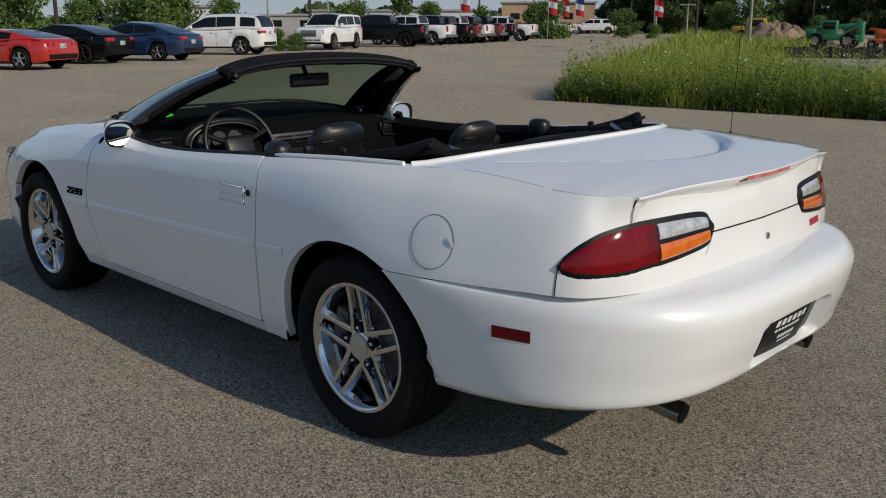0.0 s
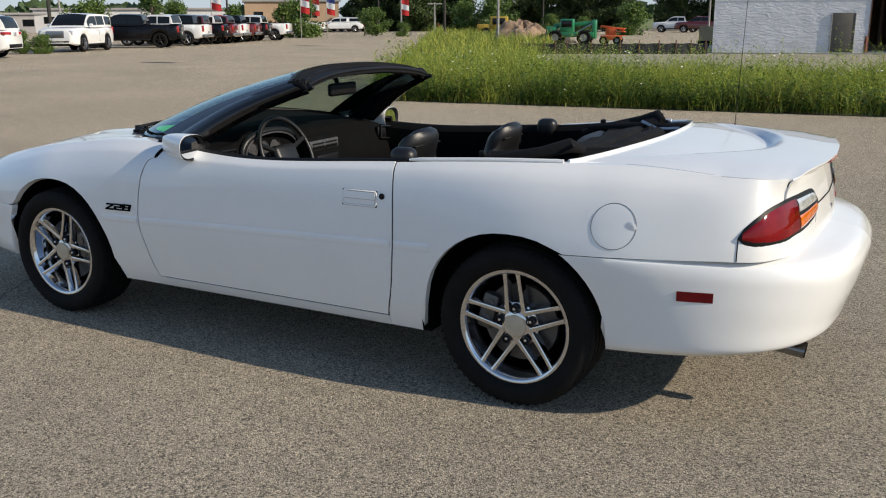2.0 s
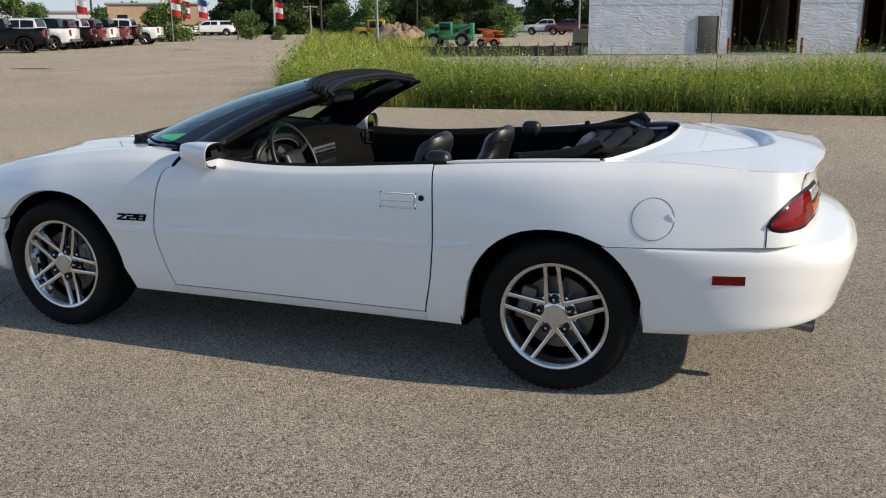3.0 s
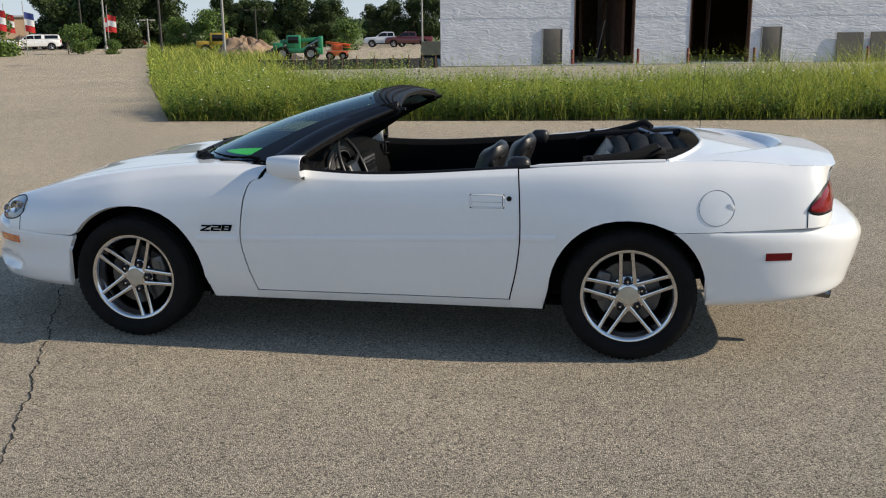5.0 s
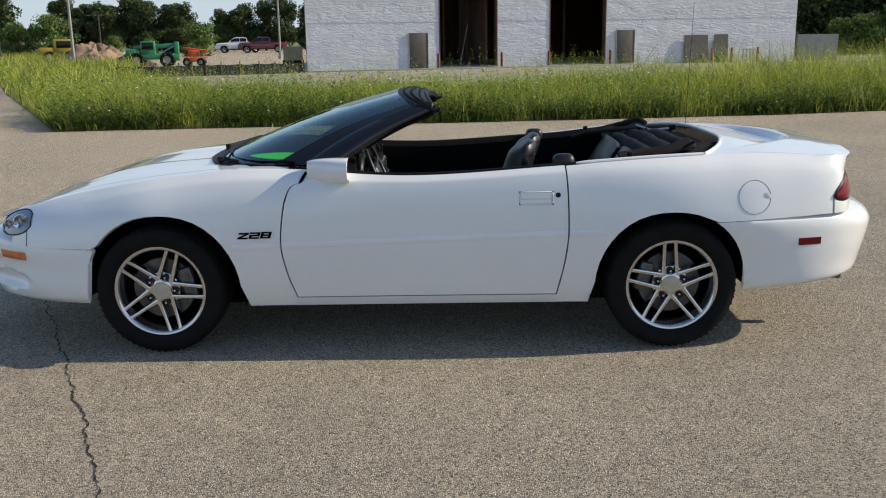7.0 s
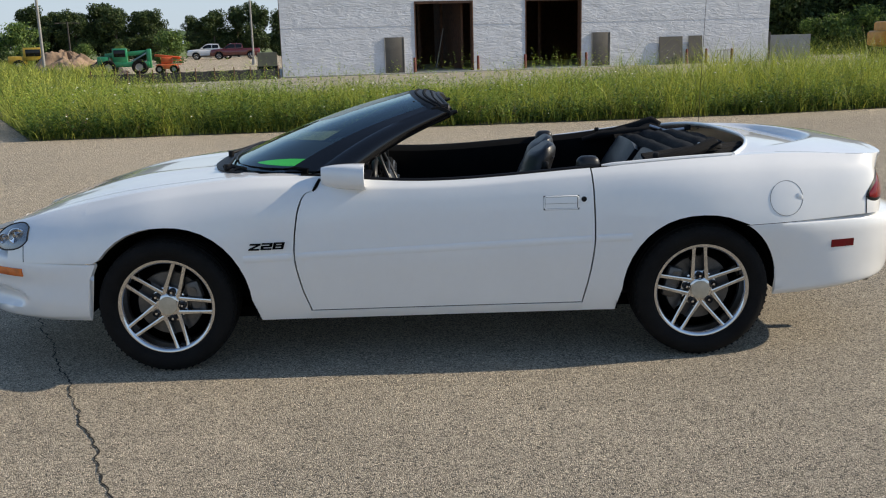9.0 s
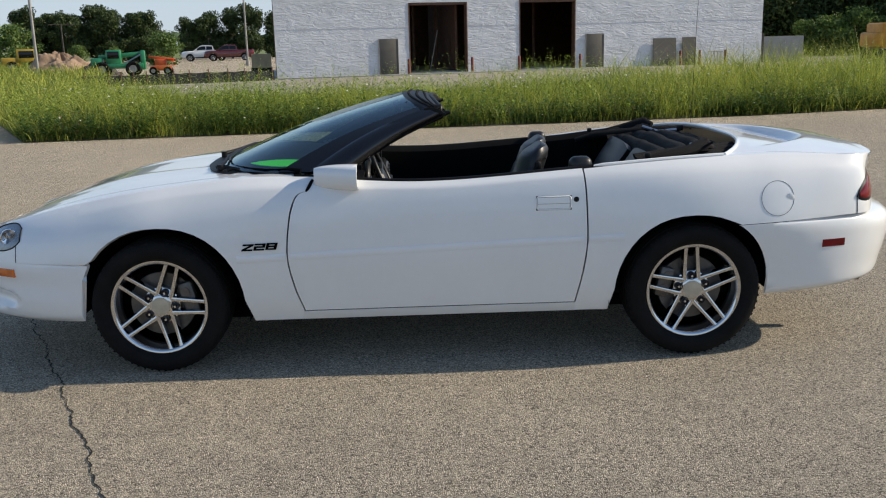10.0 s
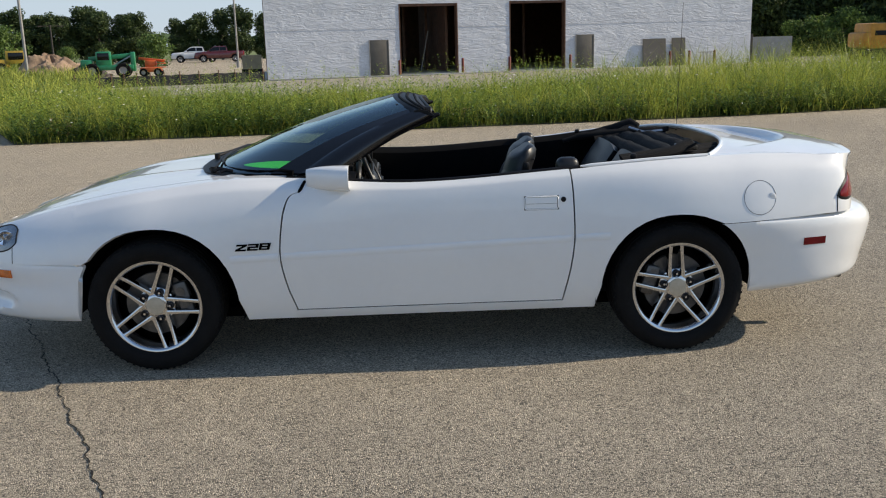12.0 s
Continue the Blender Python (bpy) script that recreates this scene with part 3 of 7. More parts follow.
for x in (7.3, 8.1, 9.4, 13.5, 14.4, 15.3):
    part("stud", box(0.14, 0.09, H, (x, 4.5, H / 2)), M_WOOD, build, smooth=False)
part("inner_brace", box(0.05, 0.05, 2.2, (8.9, 3.0, 1.2), 0, Matrix.Rotation(radians(12), 4, "Y")), M_CONC, build, smooth=False)
part("partition", box(0.12, 6.0, H - 0.3, (9.7, 4.2, H / 2)), M_WOOD, build, smooth=False)
for x0, x1, zt in ((5.23, 6.24, 1.84), (16.64, 17.70, 1.84)):
    d = part("door", box(x1 - x0, 0.05, zt, ((x0 + x1) / 2, -0.05, zt / 2 + 0.01), 0.006), M_BOARD, build, "grey-brown flush door")
    for x in (x0, x1):
        part("door_frame", box(0.03, 0.07, zt, (x, -0.055, zt / 2), 0.004), M_CONC, d, smooth=False)
for x0, x1, zt in ((20.63, 22.03, 1.52), (22.42, 23.25, 1.54)):
    bd = part("leaning_board", box(x1 - x0, 0.04, zt, ((x0 + x1) / 2, -0.16, zt / 2), 0.004, Matrix.Rotation(radians(-4), 4, "X")), M_BOARD, None, "grey-brown boards leaning on the wall", smooth=False)
    bd.matrix_basis = build.matrix_basis.copy()
    tagged(bd, "grey-brown board leaning on the sheeted wall", "board")
# bollards at the openings
bol = thing("bollard", (0, 0, 0), 0, "rust-red steel bollard beside a doorway", "bollard", "bollards")
part("post", lathe([(0.0, 0.82), (0.05, 0.81), (0.07, 0.78), (0.075, 0.0)], 14), M_REDPOST, bol).matrix_basis = pose(0, 0, 0, 90, 0, 0)
bm_m = pose(BX, BY, -0.16, 0, 0, BA)
first = True
for x in (6.72, 10.12, 12.72, 16.2, 22.2, 23.4, 25.0):
    m = bm_m @ pose(x, -0.35, 0.0)
    if first:
        bol.matrix_basis = m
        first = False
    else:
        copy_thing(bol, m)
kerb = part("kerb", box(19.0, 0.25, 0.10, (9.5, -0.75, 0.03), 0.02), M_CONC)
kerb.matrix_basis = bm_m
tagged(kerb, "pale concrete kerb before the building", "kerb", kind="structure")
low = thing("low_wall", (19.9, 48.0, -0.16), 2.0, "grey concrete block screen beside the building", "wall")
part("panel", box(2.6, 0.2, 1.45, (1.35, 0, 0.72), 0.01), M_CONC, low, smooth=False)
part("end_post", box(0.5, 0.3, 1.62, (0.0, -0.05, 0.81), 0.01), M_BOARD, low, smooth=False)
rail_t = thing("trestle", tuple(bm_m @ Vector((23.9, -1.2, 0))), BA, "small white wooden trestle in the weeds", "trestle")
for x in (-0.3, -0.1, 0.1, 0.3):
    part("slat", box(0.05, 0.03, 0.75, (x, 0, 0.37), 0.004), M_CONC, rail_t, smooth=False)
part("top_rail", box(0.85, 0.05, 0.05, (0, 0, 0.72), 0.004), M_CONC, rail_t, smooth=False)

# black silt fence, from stakes
M_SILT = mat("silt_fabric", (0.03, 0.03, 0.033), 0.85, 0, vary=0.3, scale=3, bump=0.4, bscale=12)
silt = thing("silt_fence", (0, 0, 0), 0, "low black silt fence on stakes round the plot", "fence")
pts = [(-15.1, 37.0), (-13.8, 37.5), (-12.4, 38.0), (-10.8, 38.6), (-8.6, 39.4), (-6.9, 40.2)]
fx, fy = spl([0, 1, 2, 3, 4, 5], [p[0] for p in pts]), spl([0, 1, 2, 3, 4, 5], [p[1] for p in pts])
rows = [[(fx(t), fy(t) + 0.01 * math.sin(t * 31) * k, ground_z(fx(t), fy(t)) + (0.50 + 0.015 * math.sin(t * 17)) * k) for k in lin(0, 1, 5)] for t in lin(0, 5, 90)]
part("fabric", skin(rows, 0.01, (-12, 60, 0)), M_SILT, silt)
for t in lin(0.1, 4.95, 14):
    z = ground_z(fx(t), fy(t))
    part("stake", rod((fx(t), fy(t) - 0.04, z), (fx(t), fy(t) - 0.04, z + 0.66), 0.025, n=6), M_WOOD, silt)

# ---- the white convertible ----
CY = 0.05
car = thing("convertible", (0, CY, 0), 0, "white two-door convertible with folded black top and chrome wheels", "car")

# half width of the body in plan, front to rear
W = spl([-2.20, -2.05, -1.9, -1.65, -1.28, -0.75, 0.0, 0.75, 1.28, 1.6, 1.9, 2.1, 2.2],
        [0.655, 0.765, 0.828, 0.882, 0.921, 0.915, 0.913, 0.917, 0.934, 0.925, 0.880, 0.825, 0.77])
# sections: seven levels of height and inset, at stations along the body
STATIONS = [
    (-2.2, (.25, -.04), (.30, -.01), (.40, 0), (.50, 0), (.58, -.02), (.64, -.06), (.68, -.12)),
    (-1.65, (.265, -.03), (.30, -.01), (.42, 0), (.54, 0), (.66, -.02), (.76, -.08), (.815, -.15)),
    (-1.28, (.25, -.03), (.30, -.015), (.44, 0), (.58, 0), (.71, -.02), (.83, -.085), (.878, -.155)),
    (-0.75, (.235, -.07), (.27, -.05), (.42, -.02), (.56, 0), (.74, -.012), (.875, -.06), (.925, -.13)),
    (0.0, (.235, -.07), (.27, -.05), (.42, -.02), (.56, 0), (.74, -.008), (.86, -.028), (.893, -.055)),
    (0.75, (.235, -.07), (.27, -.05), (.42, -.02), (.58, 0), (.78, -.014), (.895, -.04), (.931, -.07)),
    (1.28, (.24, -.05), (.30, -.03), (.44, -.005), (.60, 0), (.78, -.018), (.91, -.065), (.958, -.12)),
    (1.65, (.28, -.04), (.33, -.015), (.44, 0), (.60, 0), (.78, -.03), (.91, -.085), (.965, -.15)),
    (2.2, (.34, -.05), (.38, -.02), (.48, 0), (.60, 0), (.76, -.015), (.88, -.04), (.932, -.08)),
]
SZ = [spl([s[0] for s in STATIONS], [s[1 + k][0] for s in STATIONS]) for k in range(7)]
SO = [spl([s[0] for s in STATIONS], [s[1 + k][1] for s in STATIONS]) for k in range(7)]


def side_y(x, z):
    """Half width of the body's flank at a place."""
    zs, os = [f(x) for f in SZ], [f(x) for f in SO]
    return W(x) + spl(zs, os)(z)


def shoulder(x):
    return W(x) + SO[6](x), SZ[6](x)


hood_z = spl([-2.36, -2.25, -2.1, -1.95, -1.8, -1.6, -1.45, -1.3, -1.07, -0.9, -0.6], [.585, .64, .705, .762, .808, .862, .888, .903, .92, .93, .94])
deck_z = spl([0.9, 1.3, 1.5, 1.7, 1.9, 2.1, 2.2, 2.3, 2.4], [.99, .998, 1.003, 1.003, .996, .979, .967, .951, .93])


def top_z(x, y):
    """Height of hood, cowl and deck."""
    yt, zt = shoulder(x)
    c = hood_z(x) if x < 0 else deck_z(x)
    w = min(abs(y) / yt, 1.0)
    z = zt + (c - zt) * (1 - w ** 3.2)
    if x < 0:   # two long creases in the hood
        z += 0.007 * math.exp(-((abs(y) - 0.34 - 0.06 * (x + 1.2)) / 0.05) ** 2) * min(1, max(0, (x + 2.1) * 2))
    return z


def arch(x, cx, rx, top, cz=0.33):
    d = abs(x - cx) / rx
    return cz + (top - cz) * math.sqrt(1 - d ** 2.25) if d < 1 else -1


def arch_f(x):
    return arch(x, -1.262, 0.390, 0.714)


def arch_r(x):
    return arch(x, 1.272, 0.374, 0.703)


def around(cx, rx, n=15):
    return [cx + rx * math.sin(math.pi / 2 * t) for t in lin(-0.9999, 0.9999, n)]


def flank(s, xs, low, high, n=12):
    """Columns over the flank from the line low(x) to high(x); s is the side."""
    return [[(x, s * side_y(x, z), z) for z in lin(low(x), high(x), n)] for x in xs]


def bothsides(name, make, material, depth=0.014, label=""):
    out = []
    for s in (-1, 1):
        out.append(part(name, skin(make(s), depth), material, car, label))
    return out


G = 0.0036      # half a panel gap
SILL = 0.272    # bottom of the doors


def door_front(z):
    return spl([.2, .286, .40, .569, .75, .82, .848, .858, .866, .90, .95], [-.575, -.593, -.63, -.656, -.636, -.615, -.597, -.580, -.548, -.528, -.50])(z)


def door_rear(z):
    return spl([.2, .297, .45, .623, .8, .93, 1.0], [.695, .712, .745, .762, .757, .747, .74])(z)


# doors
def fine_door(s):
    rows = []
    levels = sorted(set([round(v, 4) for v in lin(0, 1, 13)] + [.40, .42, .436, .452, .468, .484, .86, .88, .895, .908, .918, .926, .934, .942, .95, .958, .966, .975]))
    for t in lin(0, 1, 26):
        row = []
        for k in levels:
            z = 0.3 + 0.6 * k
            for _ in range(4):
                x = door_front(z) + G + (door_rear(z) - door_front(z) - 2 * G) * t
                z = SILL + 0.014 + (SZ[6](x) - SILL - 0.014) * k
            y = side_y(x, z)
            row.append((x, s * y, z))
        rows.append(row)
    return rows


doors = bothsides("door", fine_door, M_PAINT, 0.005, "white door")

# front fenders: flank, arch and the strip beside the hood
HOODW = 0.90


def fender_rows(s):
    rows = []
    xs = [-1.6525] + around(-1.262, 0.3895, 21) + lin(-0.8725, -0.6, 9)
    for x in xs:
        row = []
        low = max(arch_f(x), SILL - 0.036 if x > -0.87251 else (0.549 if x < -1.5 else 0))
        zt = SZ[6](x)
        for z in lin(low, 0.735, 8)[:-1] + lin(0.735, zt, 24):
            xx = x
            if x > -0.8724:
                k = (x + 0.8725) / 0.2725
                xx = -0.8725 + (door_front(z) - G + 0.8725) * k
            row.append((xx, s * side_y(xx, z), z))
        xx = row[-1][0]
        yt, _ = shoulder(xx)
        for w in (0.985, 0.965, 0.94, HOODW):
            row.append((xx, s * w * yt, top_z(xx, w * yt)))
        rows.append(row)
    return rows


fenders = bothsides("fender", fender_rows, M_PAINT, 0.03)


# the fender runs on in front of the wheel, above the bumper cover
def fender_tip(s):
    rows = []
    for x in lin(-2.06, -1.6525, 9):
        zt = SZ[6](x)
        row = [(x, s * side_y(x, z), z) for z in lin(0.549, zt, 11)]
        yt, _ = shoulder(x)
        for w in (0.985, 0.965, 0.94, HOODW):
            row.append((x, s * w * yt, top_z(x, w * yt)))
        rows.append(row)
    return rows


bothsides("fender_tip", fender_tip, M_PAINT, 0.02)

# hood
rows = []
for x in lin(-2.27, -0.83, 26):
    yt = shoulder(max(x, -2.2))[0] * HOODW - 2 * G
    if x < -2.0:
        yt *= 1 - 0.16 * ((-2.0 - x) / 0.27) ** 2
    bow = 0.20 * max(0, (x + 1.3) / 0.47) ** 2     # the rear edge curves with the windscreen
    rows.append([(x - bow * (1 - (w * w)), w * yt, top_z(x - bow * (1 - w * w), w * yt)) for w in lin(-1, 1, 31)])
part("hood", skin(rows, 0.02), M_PAINT, car)

# quarter panels
def quarter_rows(s):
    rows = []
    xs = lin(0.70, 0.8985, 8) + around(1.272, 0.3735, 21) + lin(1.648, 1.99, 10)
    for x in xs:
        row = []
        low = max(arch_r(x), SILL - 0.036 if x < 0.89851 else (0.652 + 0.035 * (x - 1.53) if x > 1.4 else 0))
        zt = SZ[6](x)
        for z in lin(low, 0.735, 8)[:-1] + lin(0.735, zt, 10):
            xx = x
            if x < 0.8984:
                k = (x - 0.70) / 0.1985
                xx = door_rear(z) + G + (0.8985 - door_rear(z) - G) * k
            row.append((xx, s * side_y(xx, z), z))
        rows.append(row)
    return rows



# rub strips along door and quarter
def rub(x0, x1, n):
    def make(s):
        rows = []
        for x in lin(x0, x1, n):
            c = 0.578 + 0.0296 * (x + 0.1)
            rows.append([(x, s * (side_y(x, c + d) + o), c + d) for d, o in ((-.0175, -.001), (-.0170, .0014), (-.0140, .0026), (.0, .0032), (.0115, .0024), (.0165, .0008), (.0185, -.001))])
        return rows
    return make


bothsides("rub_strip", rub(-0.645, 0.748, 24), M_PAINT, 0.001, "white body-coloured rub strip")
bothsides("rub_strip", rub(0.768, 0.935, 6), M_PAINT, 0.001, "white body-coloured rub strip")

bothsides("rub_strip", rub(-0.895, -0.665, 6), M_PAINT, 0.001, "white body-coloured rub strip")

# sills under the doors
bothsides("sill", lambda s: [[(x, s * side_y(x, z), z) for z in (0.235, 0.245, 0.258, SILL + 0.008)] for x in lin(-0.60, 0.712, 16)], M_PAINT, 0.004)


def plan(points):
    """A plan curve from the flank round the end of the body to its middle, evenly stepped, with outward normals."""
    pts = [Vector((x, y)) for x, y in points]
    t = [0.0]
    for a, b in zip(pts, pts[1:]):
        t.append(t[-1] + (b - a).length)
    fx, fy = spl(t, [p.x for p in pts]), spl(t, [p.y for p in pts])

    def at(u):
        q = u * t[-1]
        p = Vector((fx(q), fy(q)))
        e = 0.01
        d = Vector((fx(q + e) - fx(q - e), fy(q + e) - fy(q - e))).normalized()
        n = Vector((d.y, -d.x))
        return p, (n if n.dot(p) > 0 else -n)
    return at


def wrap(at, sections, us, levels):
    """Rows of a full bumper: sections are (u, seven (height, inset)), mirrored about the middle."""
    fz = [spl([s[0] for s in sections], [s[1 + k][0] for s in sections]) for k in range(7)]
    fo = [spl([s[0] for s in sections], [s[1 + k][1] for s in sections]) for k in range(7)]
    half = []
    for u in us:
        p, n = at(u)
        zs, os = [f(u) for f in fz], [f(u) for f in fo]
        o = spl(lin(0, 1, 7), os)
        zz = spl(lin(0, 1, 7), zs)
        half.append([(p.x + n.x * o(v), -(p.y + n.y * o(v)), zz(v)) for v in levels])
    return half + [[(x, -y, z) for x, y, z in r] for r in half[-2::-1]]


# rear bumper cover
rear_plan = plan([(1.648, .9225), (1.76, .909), (1.9, .882), (2.1, .825), (2.26, .73), (2.370, .60), (2.428, .44), (2.456, .22), (2.464, 0.0)])
rear_sec = [
    (0.0, (.285, -.03), (.31, -.015), (.42, 0), (.52, 0), (.60, 0), (.642, -.001), (.6530, -.002)),
    (0.35, (.312, -.06), (.338, -.022), (.42, -.010), (.51, 0), (.59, .002), (.648, -.012), (.668, -.06)),
    (0.6, (.325, -.11), (.35, -.055), (.415, -.036), (.50, -.014), (.585, 0), (.648, -.035), (.676, -.135)),
    (1.0, (.345, -.13), (.37, -.070), (.42, -.048), (.52, -.014), (.595, 0), (.655, -.04), (.686, -.175)),
]
rows = wrap(rear_plan, rear_sec, lin(0, .72, 24) + lin(.735, 1, 26), lin(0, 1, 44))


def dent(y, z):
    """Depth of the plate's hollow in the bumper."""
    a = max(0, min(1, (0.250 - abs(y)) / 0.018))
    b = max(0, min(1, (z - 0.378) / 0.012)) * max(0, min(1, (0.532 - z - 0.05 * (abs(y) / 0.315) ** 4) / 0.014))
    return 0.05 * a * b


rows = [[(x - (dent(y, z) if x > 2.3 else 0), y, z) for x, y, z in r] for r in rows]
flank_o = spl([q[0] for q in rear_sec[0][1:]], [q[1] for q in rear_sec[0][1:]])
lead = [[(x, -(W(x) - W(1.648) + 0.9225 + flank_o(z)), z) for z in lin(max(arch_r(x), 0.288), 0.6492 + 0.035 * (x - 1.53), 44)] for x in (1.4795, 1.495, 1.52, 1.55, 1.58, 1.605, 1.624, 1.636, 1.6425)]
rows = lead + rows + [[(x, -y, z) for x, y, z in r] for r in lead[::-1]]


def tuck(x, z):
    """The cover's lower flank draws in towards the wheel arch."""
    a = min(1, max(0, (x - 1.47) / 0.55))
    b = min(1, max(0, (0.65 - z) / 0.30))
    return 0.062 * (1 - a * a * (3 - 2 * a)) * b * b * (3 - 2 * b)


rows = [[(x, y - math.copysign(tuck(x, z), y), z) for x, y, z in r] for r in rows]
bumper_rear = part("rear_bumper", skin(rows, 0.012), M_PAINT, car)

# tail panel, round the corners, above the bumper
Y0 = W(1.99)
tail_plan = plan([(1.99, Y0), (2.035, Y0 - .0128), (2.08, Y0 - .0283), (2.12, Y0 - .0465), (2.155, Y0 - .073), (2.185, .742), (2.209, .69), (2.226, .63), (2.260, .48), (2.282, .25), (2.292, 0.0)])
TAIL_A = [(z, side_y(1.99, z) - W(1.99)) for z in (.668, .70, .76, .82, .88, .92, SZ[6](1.99))]
TAIL_B = [(.668, .01), (.70, .01), (.76, 0), (.82, -.015), (.88, -.025), (.915, -.018), (.938, -.010)]


def between(k):
    return [(p[0] + (q[0] - p[0]) * k, p[1] + (q[1] - p[1]) * k) for p, q in zip(TAIL_A, TAIL_B)]


tail_sec = [
    (0.0, *TAIL_A),
    (0.15, *between(0.30)),
    (0.25, *between(0.65)),
    (0.345, *TAIL_B),
    (0.5, (.670, .012), (.70, .01), (.76, 0), (.82, -.012), (.87, -.026), (.90, -.034), (.928, -.036)),
    (1.0, (.672, .012), (.70, .01), (.76, 0), (.82, -.01), (.87, -.024), (.90, -.034), (.932, -.040)),
]

CORNER = 0.345    # where the quarter panel ends and the lid's tail begins
def lean(n, u):
    """The way in which the corner's section leans: straight across at the flank, square to the plan further round."""
    k = min(1, max(0, u / 0.34))
    k = k * k * (3 - 2 * k)
    return Vector((0, 1)).lerp(n, k).normalized()


def tail_point(u, z, off, s):
    """A place on the tail's surface, u along it from the flank to the middle."""
    p, n = tail_plan(u)
    fz = [spl([q[0] for q in tail_sec], [q[1 + k][0] for q in tail_sec])(u) for k in range(7)]
    fo = [spl([q[0] for q in tail_sec], [q[1 + k][1] for q in tail_sec])(u) for k in range(7)]
    o = spl(fz, fo)(z) + off
    n = lean(n, u)
    return (p.x + n.x * o, s * (p.y + n.y * o), z)


def tail_top(u):
    return spl([q[0] for q in tail_sec], [q[7][0] for q in tail_sec])(u)


def quarter_full(s):
    rows = quarter_rows(-1) + [[tail_point(u, z, 0, -1) for z in lin(0.669, 0.735, 8)[:-1] + lin(0.735, tail_top(u), 10)] for u in lin(0, CORNER, 15)[1:]]
    return [[(x, -s * y, z) for x, y, z in r] for r in rows]


bothsides("quarter_panel", quarter_full, M_PAINT, 0.03)
tail = wrap(tail_plan, tail_sec, lin(CORNER + 0.006, 1, 20), lin(0, 1, 14))
part("tail_panel", skin(tail, 0.01), M_PAINT, car)

# front bumper cover
front_plan = plan([(-1.63, W(-1.63)), (-1.76, W(-1.76)), (-1.9, W(-1.9)), (-2.08, W(-2.08) - .004), (-2.2, W(-2.2) - .006), (-2.30, .50), (-2.36, .25), (-2.38, 0.0)])
front_sec = [
    (0.0, (.262, -.03), (.29, -.012), (.36, 0), (.44, 0), (.50, -.001), (.535, -.002), (.5435, -.012)),
    (0.4, (.250, -.06), (.275, -.02), (.36, 0), (.44, -.012), (.51, 0), (.56, -.01), (.585, -.05)),
    (1.0, (.225, -.08), (.25, -.03), (.34, 0), (.43, -.02), (.52, 0), (.59, -.03), (.64, -.11)),
]
rows = wrap(front_plan, front_sec, lin(0, 1, 52), lin(0, 1, 36))
lead = [[(x, -side_y(x, z), z) for z in lin(max(arch_f(x), 0.265), 0.5435, 36)] for x in (-1.60, -1.612, -1.622, -1.627)]
rows = lead + rows[1:-1] + [[(x, -y, z) for x, y, z in r] for r in lead[::-1]]


def scoop(x, y, z):
    """The corner's hollow, drawn in from the cover's surface."""
    d = ((x + 2.11) / 0.14) ** 2 + ((z - 0.362) / 0.048) ** 2
    return 0.045 * (1 - d) ** 0.7 if d < 1 and abs(y) > 0.45 else 0.0


rows = [[(x + 0.5 * scoop(x, y, z), y - math.copysign(scoop(x, y, z), y), z) for x, y, z in r] for r in rows]
part("front_bumper", skin(rows, 0.03), M_PAINT, car)

# dark shell behind the panel gaps, floor, wheel wells
rows = [[(x, s * (side_y(x, min(max(z, SZ[0](x)), SZ[6](x))) - 0.03), z) for z in lin(0.25, SZ[6](x) - 0.01, 6)] for s in (1,) for x in lin(-0.80, 0.88, 14)]
for s in (-1, 1):
    part("inner_shell", sheet([[(x, s * y, z) for x, y, z in r] for r in rows]), M_SHADOW, car)
part("floor_pan", box(1.66, 1.62, 0.05, (0.05, 0, 0.245)), M_SHADOW, car, smooth=False)
# unseen low block, added to keep light from passing under the car
part("floor_tunnel", box(2.9, 1.10, 0.06, (-0.20, 0, 0.190), 0.02), M_SHADOW, car, smooth=False)
for cx, r, a0, a1 in ((-1.262, 0.41, -0.2, math.pi + 0.10), (1.266, 0.395, -0.03, math.pi + 0.2)):
    for s in (-1, 1):
        rr = [[(cx + r * math.cos(a), s * (0.45 + k * (0.425 - (0.07 if cx > 0 else 0.025) * max(0, math.copysign(1, cx) * math.cos(a)))), 0.32 + r * math.sin(a)) for a in lin(a0, a1, 22)] for k in (0, 0.35, 0.7, 1.0)]
        bm = sheet(rr)
        hub = [bm.verts.new((cx + r * math.cos(a), s * 0.45, 0.32 + r * math.sin(a))) for a in lin(a0, a1, 22)]
        bm.faces.new(hub)
        part("wheel_well", bm, M_SHADOW, car)
part("bulkhead", box(0.03, 1.5, 0.6, (-0.83, 0, 0.54)), M_SHADOW, car, smooth=False)
part("bulkhead", box(0.03, 1.5, 0.55, (1.72, 0, 0.55)), M_SHADOW, car, smooth=False)
part("fuel_tank", box(0.4, 0.9, 0.10, (1.92, 0, 0.42), 0.03), M_SHADOW, car)
part("axle", rod((1.27, -0.7, 0.32), (1.27, 0.7, 0.32), 0.04), M_SHADOW, car)
part("suspension", tube([(1.60, -0.70, 0.46), (1.585, -0.70, 0.40), (1.575, -0.68, 0.345)], 0.022), M_BLACK, car)


